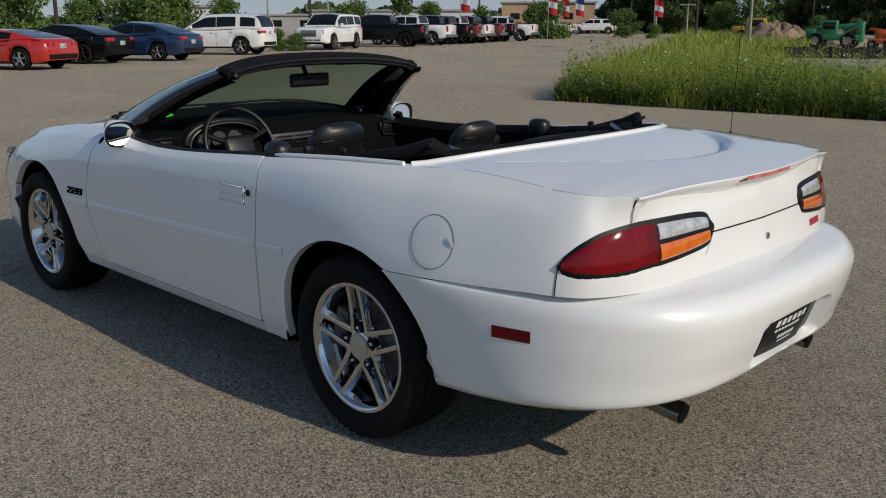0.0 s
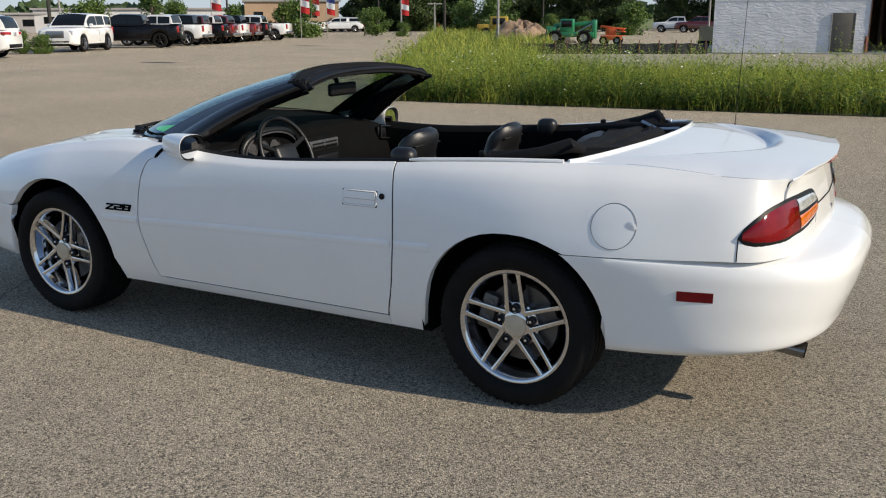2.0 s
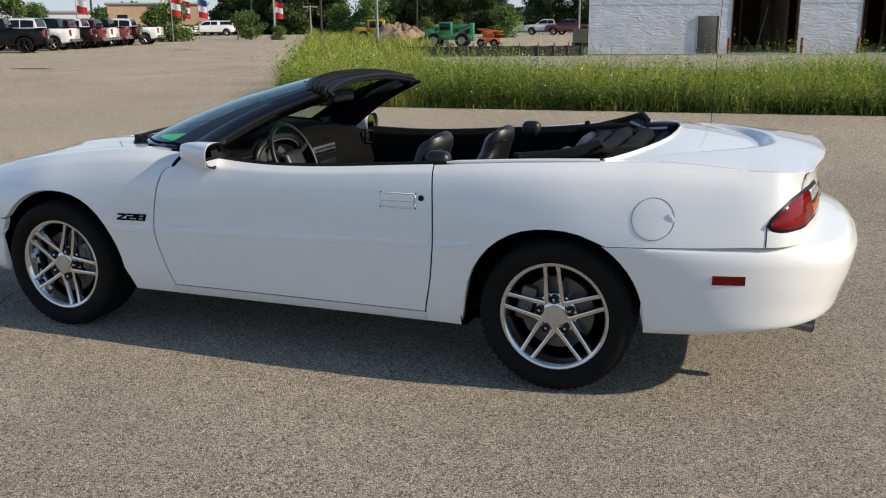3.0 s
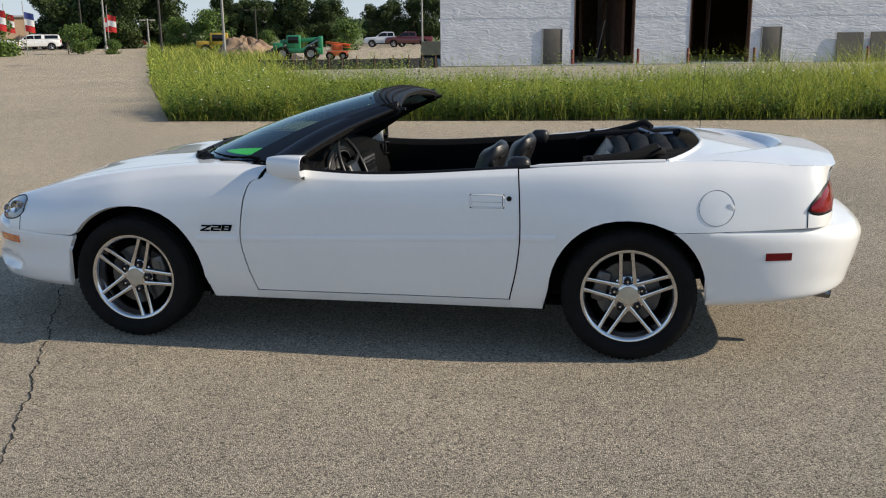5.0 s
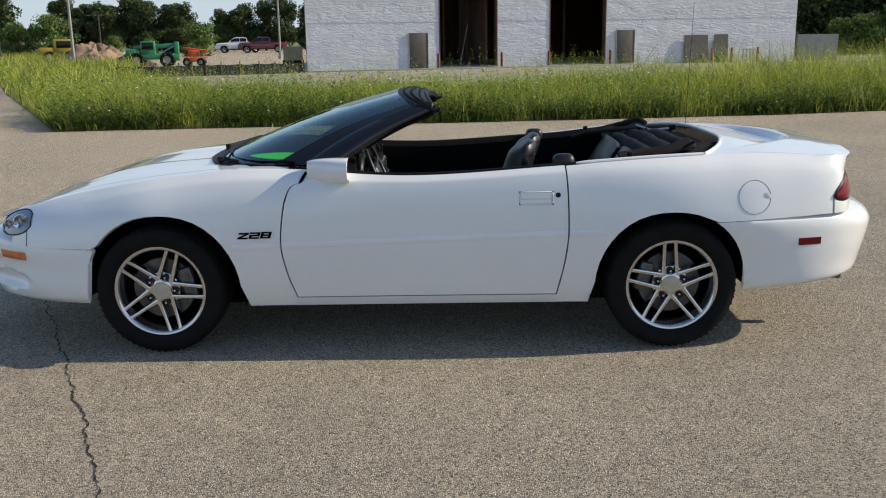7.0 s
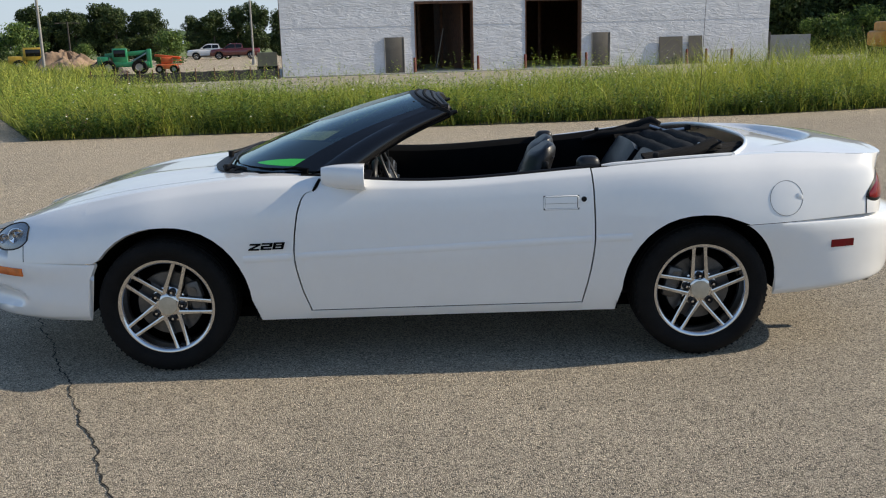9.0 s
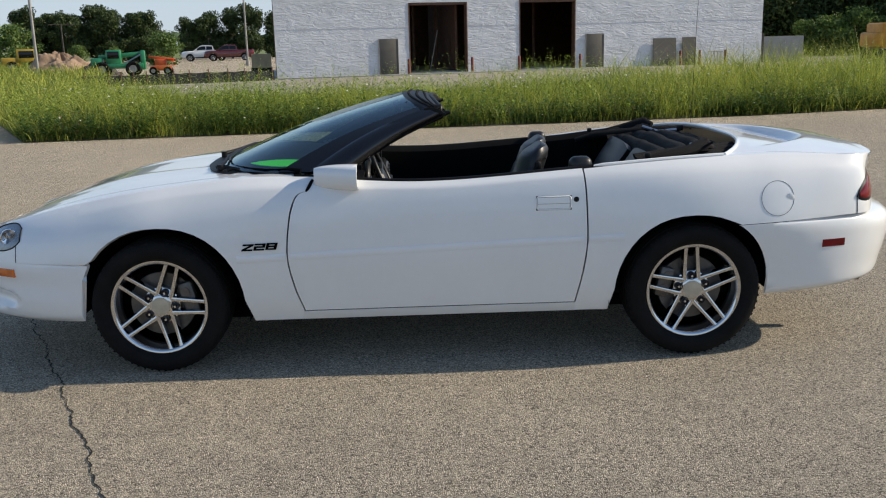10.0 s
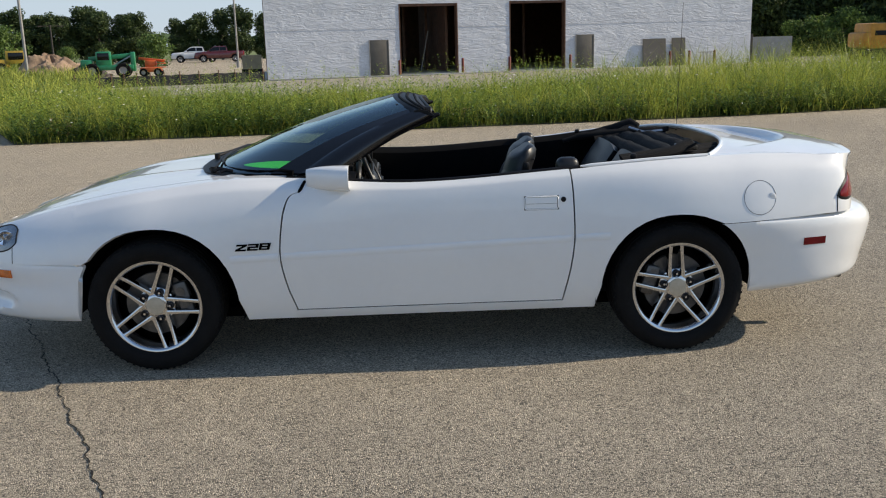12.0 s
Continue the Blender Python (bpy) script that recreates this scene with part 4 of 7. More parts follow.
# ---- wheels: tyre, rim, five double spokes, cap, nuts, disc, caliper ----
def wheel_at(x, s, phase):
    hub = new("wheel")
    hub.parent = car
    hub.matrix_basis = pose(x, s * (0.765 if x < 0 else 0.776), 0.325, 0, 0, 0 if s < 0 else 180)
    o = -1   # outside is -y in the wheel's own axes
    prof = [(0.230, -0.100), (0.236, -0.112), (0.250, -0.124), (0.275, -0.130), (0.300, -0.126), (0.314, -0.114), (0.3215, -0.098),
            (0.3235, -0.085), (0.3165, -0.082), (0.3165, -0.075), (0.325, -0.072), (0.3258, -0.048), (0.3185, -0.045), (0.3185, -0.036), (0.326, -0.033), (0.3262, -0.004), (0.3185, -0.002), (0.3185, 0.006), (0.3262, 0.009),
            (0.3258, 0.036), (0.3185, 0.039), (0.3185, 0.047), (0.325, 0.05), (0.3235, 0.085), (0.3215, 0.098), (0.30, 0.126), (0.25, 0.124), (0.23, 0.10)]
    tyre = part("tyre", lathe(prof, 72), M_TYRE, hub, "black rubber tyre with tread grooves")
    bm = bmesh.new()
    for k in range(60):      # tread blocks on the shoulder
        a = 2 * math.pi * k / 60
        bm = box(0.010, 0.03, 0.006, (0.3172 * math.cos(a), -0.097, 0.3172 * math.sin(a)), 0, Matrix.Rotation(-a + math.pi / 2, 4, "Y"), bm)
    tagged(part("tread", bm, M_TYRE, tyre, smooth=False), kind="stuff")
    rim = part("rim", lathe([(0.2335, -0.097), (0.2335, -0.106), (0.2295, -0.110), (0.219, -0.109), (0.2135, -0.104), (0.207, -0.088), (0.201, -0.060), (0.196, -0.052), (0.188, 0.02), (0.186, 0.06), (0.21, 0.1)], 72), M_CHROME, hub, "chrome rim")
    for k in range(5):
        a0 = radians(phase + 72 * k)
        for side in (-1, 1):
            secs = []
            for r, y, wd, th in ((0.030, -0.086, 0.013, 0.03), (0.062, -0.087, 0.012, 0.032), (0.12, -0.091, 0.0098, 0.03), (0.17, -0.097, 0.0095, 0.028), (0.205, -0.103, 0.0105, 0.026), (0.218, -0.106, 0.013, 0.022)):
                off = side * (0.0345 - (r - 0.045) * 0.045)
                ring = []
                for dx, dy in ((-1.35, 1), (-1, 0.30), (-0.80, 0.06), (-0.3, 0), (0.3, 0), (0.80, 0.06), (1, 0.30), (1.35, 1)):
                    u, v = r, off + dx * wd
                    ring.append((u * math.cos(a0) - v * math.sin(a0), y + th * dy, u * math.sin(a0) + v * math.cos(a0)))
                secs.append(ring)
            bm = sheet(secs, closed=True)
            bmesh.ops.recalc_face_normals(bm, faces=bm.faces)
            part("spoke", bm, M_CHROME, rim)
    part("hub_plate", lathe([(0.0, -0.090), (0.050, -0.090), (0.056, -0.087), (0.060, -0.075), (0.088, -0.066), (0.092, -0.03)], 40), M_CHROME, rim)
    part("centre_cap", lathe([(0.0, -0.0985), (0.037, -0.098), (0.0435, -0.0955), (0.045, -0.085)], 32), M_SILVER, rim, "matte silver centre cap")
    for k in range(5):
        a = radians(phase + 72 * k)
        c = (0.0685 * math.cos(a), 0.0, 0.0685 * math.sin(a))
        bm = lathe([(0.0185, -0.062), (0.0190, -0.0925), (0.0170, -0.0945), (0.0155, -0.0925), (0.0150, -0.0845), (0.0, -0.084)], 20)
        bm.transform(Matrix.Translation(c))
        pocket = part("nut_pocket", bm, M_DARKMETAL, rim, "dark lug nut pocket")
        bm = lathe([(0.0, -0.0965), (0.006, -0.0955), (0.0095, -0.0915), (0.0098, -0.08)], 6)
        bm.transform(Matrix.Translation(c))
        part("lug_nut", bm, M_CHROME, rim)
    part("brake_disc", lathe([(0.07, -0.05), (0.075, -0.035), (0.155, -0.035), (0.157, -0.02), (0.155, -0.01), (0.06, -0.01)], 48), M_DISC, hub)
    part("hub_back", lathe([(0.0, -0.03), (0.075, -0.03), (0.08, 0.05), (0.19, 0.06), (0.2, 0.08)], 40), M_SHADOW, hub)
    ang = radians(15 if x < 0 else 165)
    bm = box(0.07, 0.05, 0.15, (0.135, -0.045, 0), 0.015)
    bm = join(bm, rod((0.13, -0.075, 0.03), (0.13, -0.06, 0.03), 0.022))
    bm = join(bm, rod((0.13, -0.075, -0.035), (0.13, -0.06, -0.035), 0.022))
    bm.transform(Matrix.Rotation(-ang, 4, "Y"))
    part("caliper", bm, M_DISC, hub)
    return hub


wheel_at(-1.284, -1, -2)
wheel_at(1.284, -1, 22)
wheel_at(-1.284, 1, 10)
wheel_at(1.284, 1, 40)

# ---- deck lid with a bowl that rises into the spoiler ----
def deck_front(y):
    return spl([0, .2, .4, .55, .66, .72, .775], [1.66, 1.655, 1.63, 1.585, 1.53, 1.485, 1.445])(abs(y))


corner_rim = [tail_point(u, tail_top(u), 0, -1) for u in lin(0, CORNER, 14)]
rim_y = spl([p[0] for p in corner_rim], [-p[1] for p in corner_rim])
rim_z = spl([p[0] for p in corner_rim], [p[2] for p in corner_rim])
RIM_X, RIM_Y = corner_rim[-1][0], -corner_rim[-1][1]
LIDW = 0.738


def lid_half(x):
    return LIDW if x < 1.99 else min(LIDW, rim_y(min(x, RIM_X)) - 0.002)


lid_rear = spl([0, .35, .62, .80, .92, 1.0], [2.303, 2.292, 2.270, 2.251, 2.240, RIM_X + 0.010])


def lid_z(x, w):
    """Lid height at w, from -1 to 1 across: a bowl in front, rising into the spoiler."""
    e = SZ[6](x) if x < 1.99 else rim_z(min(x, RIM_X))
    c = deck_z(x)
    y = abs(w) * lid_half(x)
    k = min(y / 0.60, 1.2)
    d = 2.06 - 0.36 * k ** 2.4 - x
    bowl = 1 / (1 + math.exp(-max(-40, min(40, d / 0.007)))) if k < 1.19 else 0
    fade = min(1, max(0, (x - 1.62) / 0.40))
    return e + 0.002 + (c - e) * (1 - abs(w) ** 3.2) - 0.042 * bowl * fade ** 1.3


def deck_rear(y):
    return lid_rear(min(1, abs(y) / RIM_Y))


def deck_height(x, y):
    return lid_z(x, min(1, abs(y) / lid_half(x)))


cols = []
for w in lin(-1, 1, 71):
    a, b = deck_front(w * LIDW), lid_rear(abs(w))
    col = []
    for t in [0, 0.02] + lin(0.06, 0.95, 44) + [0.98, 1.0]:
        x = a + (b - a) * t
        col.append((x, w * lid_half(x), lid_z(x, abs(w))))
    x, y, z = col[-1]
    k = min(1.0, 0.35 + (1 - abs(w)) / 0.18)
    col += [(x + 0.001, y, z - 0.005), (x - 0.002, y, z - 0.010), (x - 0.010, y, z - 0.015), (x - 0.03 * k, y, z - 0.026), (x - 0.045 * k, y, z - 0.05), (x - 0.05 * k, y, z - 0.075)]
    cols.append(col)
part("deck_lid", skin(cols, 0.012), M_PAINT, car, "white deck lid with built-in spoiler")


# rear shoulder strips between quarter panel and deck lid
def strip(s):
    rows = []
    for x in lin(1.25, 2.0, 20):
        yo, zo = shoulder(x) if x < 1.99 else (rim_y(x), rim_z(x))
        yi = (lid_half(x) + 0.003) if x > 1.44 else 0.79
        yi = min(yi, yo - 0.003)
        rows.append([(x, s * (yo + (yi - yo) * t), zo + 0.003 * math.sin(t * math.pi / 2)) for t in lin(0, 1, 5)])
    return rows


bothsides("rear_shoulder", strip, M_PAINT, 0.008)

# white bead round the cockpit's rear
for s in (-1, 1):
    pts = [(x, s * (shoulder(x)[0] - 0.010), SZ[6](x) + 0.006) for x in lin(0.80, 1.435, 14)]
    part("cockpit_bead", tube(pts, [0.004] + [0.009] * 12 + [0.008], 8), M_PAINT, car)
pts = [(deck_front(y) - 0.004, y, deck_height(deck_front(y), y) + 0.001) for y in lin(-0.765, 0.765, 41)]
part("deck_bead", tube(pts, 0.0095, 8), M_PAINT, car)

# dark seam along the lid's sides, with the short slanting joint at its front
for s in (-1, 1):
    part("lid_side_seam", tube([(x, s * (lid_half(x) + 0.001), lid_z(x, 1) + 0.0004) for x in lin(1.66, 1.975, 14)], 0.0011, 6), M_SHADOW, car)

# brake light under the spoiler's lip
rows = []
for y in lin(-0.15, 0.15, 9):
    x, z = deck_rear(y), deck_height(deck_rear(y), y)
    rows.append([(x + 0.002, y, z - 0.004), (x + 0.002, y, z - 0.016), (x - 0.018, y, z - 0.024), (x - 0.05, y, z - 0.027)])
# sun shining through the lens is put into its pale colour
part("high_brake_light", skin(rows, 0.004), mat("sunlit_red_lens", (0.50, 0.16, 0.15), 0.15, 0, vary=0.3, scale=30, coat=0.6), car, "high brake light, its red paled for sun through the lens")


# ---- tail lamps ----
LAMP_U = [.10, .106, .125, .17, .26, .38, .50, .60, .655, .685, .695]
lamp_low = spl(LAMP_U, [.752, .738, .730, .723, .724, .732, .742, .752, .760, .776, .804])
lamp_high = spl(LAMP_U, [.752, .769, .789, .822, .852, .867, .869, .867, .862, .848, .826])


def lamp_rows(u0, u1, shrink, off, s, lo=0.0, hi=1.0, n=18):
    rows = []
    for u in lin(u0, u1, n):
        v = min(max(u, 0.10), 0.695)
        a, b = lamp_low(v) + shrink, lamp_high(v) - shrink
        if b < a:
            a = b = (a + b) / 2
        a, b = a + (b - a) * lo, a + (b - a) * hi
        rows.append([tail_point(u, z, off - 0.006 * (2 * t - 1) ** 4, s) for t, z in zip(lin(0, 1, 8), lin(a, b, 8))])
    return rows


for s in (-1, 1):
    lamp = new("tail_lamp")
    lamp.parent = car
    part("bezel", skin(lamp_rows(0.10, 0.695, 0.0, 0.0085, s, n=36), 0.01, (1.8, 0, 0.8)), M_BLACK, lamp, "black tail lamp surround")
    part("red_lens", skin(lamp_rows(0.116, 0.430, 0.0115, 0.0115, s), 0.012, (1.8, 0, 0.8)), M_RED, lamp, "deep red lens")
    part("clear_lens", skin(lamp_rows(0.438, 0.664, 0.0125, 0.0115, s, 0.53, 0.985, 16), 0.012, (1.8, 0, 0.8)), M_CLEAR, lamp, "clear ribbed lens")
    part("amber_lens", skin(lamp_rows(0.438, 0.668, 0.0115, 0.0115, s, 0.015, 0.49, 16), 0.012, (1.8, 0, 0.8)), M_AMBER, lamp, "amber lens")

def fascia_rows():
    half = []
    for u in [0.104] + lin(0.12, 0.65, 19) + [0.675, 0.697] + lin(0.71, 1.0, 9):
        top = 0.736 if u < 0.66 else (0.766 if u < 0.68 else 0.794)
        half.append([tail_point(u, z, 0.0028, -1) for z in lin(0.670, top, 5)])
    return half + [[(x, -y, z) for x, y, z in r] for r in half[-2::-1]]


part("tail_fascia", skin(fascia_rows(), 0.002), M_PAINT, car)
for s in (-1, 1):
    part("fascia_seam", tube([tail_point(0.1015, z, 0.0008, s) for z in lin(0.672, 0.752, 6)], 0.002, 6), M_SHADOW, car)
    part("lid_gap", tube([tail_point(CORNER + 0.004, z, 0.001, s) for z in lin(0.866, 0.934, 8)], 0.0042, 6), M_SHADOW, car)
# small red emblem beside the far lamp
part("emblem", skin([[tail_point(u, z, 0.006, 1) for z in (0.705, 0.728)] for u in lin(0.50, 0.60, 5)], 0.003), mat("emblem_red", (0.35, 0.02, 0.04), 0.35), car, "small red emblem")
# seam between deck lid and tail panel, key lock
part("lid_seam", tube([tail_point(u, 0.797, 0.0015, -1) for u in lin(0.69, 1, 14)] + [tail_point(u, 0.797, 0.0015, 1) for u in lin(1, 0.69, 14)][1:], 0.0022, 6), M_SHADOW, car)
p = tail_point(1.0, 0.735, 0.003, 1)
part("boot_lock", rod((p[0] - 0.01, 0.02, 0.735), (p[0] + 0.004, 0.02, 0.735), 0.011), M_STEEL, car)


def patch(x0, x1, z0, z1, off, s, nx=8, nz=5):
    """A small plate that follows the flank."""
    return [[(x, s * (side_y(x, z) + off), z) for z in lin(z0, z1, nz)] for x in lin(x0, x1, nx)]


# side markers on the bumper covers
def bumper_patch(at, sec, u0, u1, z0, z1, off, s):
    fz = [spl([q[0] for q in sec], [q[1 + k][0] for q in sec]) for k in range(7)]
    fo = [spl([q[0] for q in sec], [q[1 + k][1] for q in sec]) for k in range(7)]
    rows = []
    for u in lin(u0, u1, 8):
        p, n = at(u)
        o = spl([f(u) for f in fz], [f(u) for f in fo])
        rows.append([(p.x + n.x * (o(z) + off), s * (p.y + n.y * (o(z) + off)), z) for z in lin(z0, z1, 4)])
    return rows


for s in (-1, 1):
    part("side_marker", skin(bumper_patch(rear_plan, rear_sec, 0.180, 0.266, 0.520, 0.556, 0.0015, s), 0.012), M_MARKER, car, "dark red side marker")
    part("front_marker", skin(bumper_patch(front_plan, front_sec, 0.275, 0.42, 0.476, 0.516, 0.006, s), 0.012), M_AMBER, car, "amber front side marker")
    part("bumper_seam", tube([(-1.965, s * (side_y(-1.965, z) + 0.0006), z) for z in lin(0.55, 0.625, 5)], 0.0016, 6), M_SHADOW, car)

# head lamps: clear cover over bright reflectors
M_HEAD = mat("lamp_housing", (0.20, 0.215, 0.235), 0.22, 0.6, vary=0.3, scale=14, coat=1.0)
for s in (-1, 1):
    lamp = new("head_lamp")
    lamp.parent = car

    def lamp_at(t, k, off, s=s):
        x = -2.13 + 0.185 * t
        lo, hi = 0.585 + 0.03 * t, SZ[6](x) - 0.008
        z = (lo + hi) / 2 + (hi - lo) * (k - 0.5) * (1 - 0.55 * t ** 6 - 0.4 * (1 - t) ** 6)
        return (x, s * (side_y(max(x, -2.2), z) + off - 0.004 * (2 * k - 1) ** 4), z)
    part("housing", skin([[lamp_at(t, k, 0.004) for k in lin(0, 1, 7)] for t in lin(0, 1, 14)], 0.02), M_HEAD, lamp, "clear head lamp over a bright housing")
    rim = [lamp_at(t, 0, 0.004) for t in lin(0, 1, 12)] + [lamp_at(1, k, 0.004) for k in lin(0.2, 0.8, 3)] + [lamp_at(t, 1, 0.004) for t in lin(1, 0, 12)] + [lamp_at(0, k, 0.004) for k in (0.6, 0.3, 0)]
    part("rim", tube(rim, 0.0035, 6), M_BLACK, lamp)
    for t0, rad in ((0.22, 0.024), (0.66, 0.036)):
        c = Vector(lamp_at(t0, 0.5, 0.004))
        own = lathe([(0.0, 0.012), (rad * .35, 0.010), (rad * .8, -0.002), (rad, -0.006), (rad * 1.1, -0.004), (rad * 1.12, 0.006)], 24)
        own = join(own, rod((0, 0.012, 0), (0, -0.004, 0), 0.006, n=10))
        if s > 0:
            own.transform(Matrix.Rotation(math.pi, 4, "Z"))
        own.transform(Matrix.Translation(c) @ Matrix.Rotation(s * radians(-22), 4, "Z"))
        part("reflector", own, M_CHROME, lamp, "chrome reflector bowl")

# door handles, locks and the fuel flap
for s in (-1, 1):
    dh = new("door_handle")
    dh.parent = car
    x0, x1, z0, z1 = 0.522, 0.682, 0.749, 0.809
    ring = [(x0 + 0.006, z0), (x1 - 0.006, z0), (x1, z0 + 0.008), (x1, z1 - 0.006), (x1 - 0.006, z1), (x0 + 0.006, z1), (x0, z1 - 0.006), (x0, z0 + 0.008), (x0 + 0.006, z0)]
    part("rim", tube([(x, s * (side_y(x, z) + 0.001), z) for x, z in ring], 0.0035, 6), M_PAINT, dh)
    part("gap", skin(patch(x0 - 0.0036, x1 + 0.0036, z0 - 0.0036, z1 + 0.0036, 0.0012, s), 0.002), M_SHADOW, dh)
    part("flap", skin(patch(x0 + 0.004, x1 - 0.006, z0 + 0.0275, z1 - 0.0035, 0.006, s), 0.004), M_PAINT, dh)
    part("recess", skin(patch(x0 + 0.004, x1 - 0.006, z0 + 0.004, z0 + 0.0255, 0.0018, s), 0.001), M_PAINT, dh)
    yk = s * side_y(0.708, 0.793)
    part("key_lock", rod((0.708, yk, 0.793), (0.708, yk + s * 0.004, 0.793), 0.0125, n=20), M_BLACK, car)
fx, fz, fr = 1.668, 0.766, 0.0805
circle = [(fx + fr * math.cos(a), -(side_y(fx + fr * math.cos(a), fz + fr * math.sin(a)) + 0.0004), fz + fr * math.sin(a)) for a in lin(0, 2 * math.pi, 49)]
part("fuel_gap", tube(circle, 0.0011, 6), mat("seam_grey", (0.10, 0.10, 0.105), 0.6), car)
rows = [[(fx + r * fr * math.cos(a), -(side_y(fx + r * fr * math.cos(a), fz + r * fr * math.sin(a)) + 0.0008 * (1 - r ** 6)), fz + r * fr * math.sin(a)) for a in lin(0, 2 * math.pi, 41)] for r in (0.02, 0.3, 0.6, 0.85, 0.95, 0.975)]
bm = sheet(rows)
bmesh.ops.remove_doubles(bm, verts=bm.verts, dist=1e-4)
part("fuel_flap", bm, M_PAINT, car, "round white fuel flap")
yb = -(side_y(fx + 0.062, fz) + 0.001)
part("fuel_thumb_dimple", lathe([(0.0, 0.0024), (0.010, 0.0026), (0.017, 0.0036), (0.022, 0.006)], 20), M_PAINT, car).matrix_basis = Matrix.Translation((fx + 0.060, yb - 0.004, fz))

# badge on the fender: bold slanted strokes
GLYPH = {
    "Z": ([(0, .76), (1, .76), (1, 1), (0, 1)], [(0, 0), (1, 0), (1, .24), (0, .24)], [(0, .24), (.38, .24), (1, .76), (.62, .76)]),
    "2": ([(0, .79), (1, .79), (1, 1), (0, 1)], [(.74, .42), (1, .42), (1, .9), (.74, .9)], [(0, .40), (1, .40), (1, .61), (0, .61)], [(0, .1), (.26, .1), (.26, .5), (0, .5)], [(0, 0), (1, 0), (1, .22), (0, .22)]),
    "8": ([(0, .80), (1, .80), (1, 1), (0, 1)], [(0, .40), (1, .40), (1, .60), (0, .60)], [(0, 0), (1, 0), (1, .20), (0, .20)], [(0, .05), (.25, .05), (.25, .95), (0, .95)], [(.75, .05), (1, .05), (1, .95), (.75, .95)]),
}
bm = None
for i, glyph in enumerate("Z28"):
    for stroke in GLYPH[glyph]:
        pts = [(-0.868 + i * 0.056 + u * 0.051 + v * 0.010, 0.597 + v * 0.032 + i * 0.0016) for u, v in stroke]
        bm = prism(pts, -side_y(-0.79, 0.61) - 0.0045, -side_y(-0.79, 0.61) + 0.01, bm)
part("badge", bm, M_SHADOW, car, "black raised badge", smooth=False)

# plate recess and dealer plate in the rear bumper
M_PLATE = mat("plate_black", (0.008, 0.008, 0.008), 0.5, 0, vary=0.2, scale=12, spec=0.2)
M_RECESS = mat("recess_grey", (0.075, 0.075, 0.08), 0.6, 0, vary=0.1, scale=6)
M_PRINT = mat("print_white", (0.75, 0.75, 0.75), 0.5)
def bump_x(y, z):
    k = abs(y) / 0.9
    return 2.464 - 0.2 * k ** 2 - 0.046 - 0.014 * (0.595 - z) / 0.075 * (z > 0.52) - (0.014 + 0.34 * (0.52 - z)) * (z <= 0.52)
rows = [[(bump_x(y, z) + 0.017, y, z) for z in lin(0.394, 0.524 - 0.03 * (abs(y) / .3) ** 4, 6)] for y in lin(-0.238, 0.238, 15)]
part("plate_recess", skin(rows, 0.004), M_RECESS, car, "grey plate recess")
rows = [[(bump_x(y, z) + 0.024, y, z) for z in lin(0.380, 0.515, 5)] for y in lin(-0.168, 0.136, 7)]
plate = part("dealer_plate", skin(rows, 0.006), M_PLATE, car, "black dealer plate with white print")
for z0, z1, y0, y1, n in ((0.476, 0.498, -0.11, 0.11, 6), (0.455, 0.464, -0.10, 0.08, 8), (0.425, 0.437, -0.06, 0.06, 6), (0.410, 0.415, -0.05, 0.05, 8)):
    for k in range(n):      # rows of plain bars in place of the print
        ya, yb = y0 + (y1 - y0) * k / n, y0 + (y1 - y0) * (k + 0.62) / n
        part("print_bar", skin([[(bump_x(y, z) + 0.0255, y, z) for z in (z0, z1)] for y in (ya, yb)], 0.001), M_PRINT, plate)

# exhaust tips
for y in (-0.448, 0.455):
    bm = tube([(1.80, y + 0.02, 0.33), (2.05, y, 0.292), (2.300, y - 0.005, 0.262)], 0.034, 20, flat=0.85)
    part("exhaust_tip", bm, M_SOCKET, car, "dull steel exhaust tip")
    # black plug on the closed end, standing in for the shade inside
    part("exhaust_hole", tube([(2.285, y - 0.005, 0.2638), (2.3025, y - 0.005, 0.2617)], 0.030, 20, flat=0.83), M_SHADOW, car)

# antenna
bm = rod((1.752, 0.800, 0.93), (1.752, 0.800, 0.965), 0.008, 0.005)
part("antenna_base", bm, M_BLACK, car)
part("antenna", rod((1.752, 0.800, 0.96), (1.775, 0.802, 1.745), 0.0017, 0.0012, 8), M_BLACK, car)

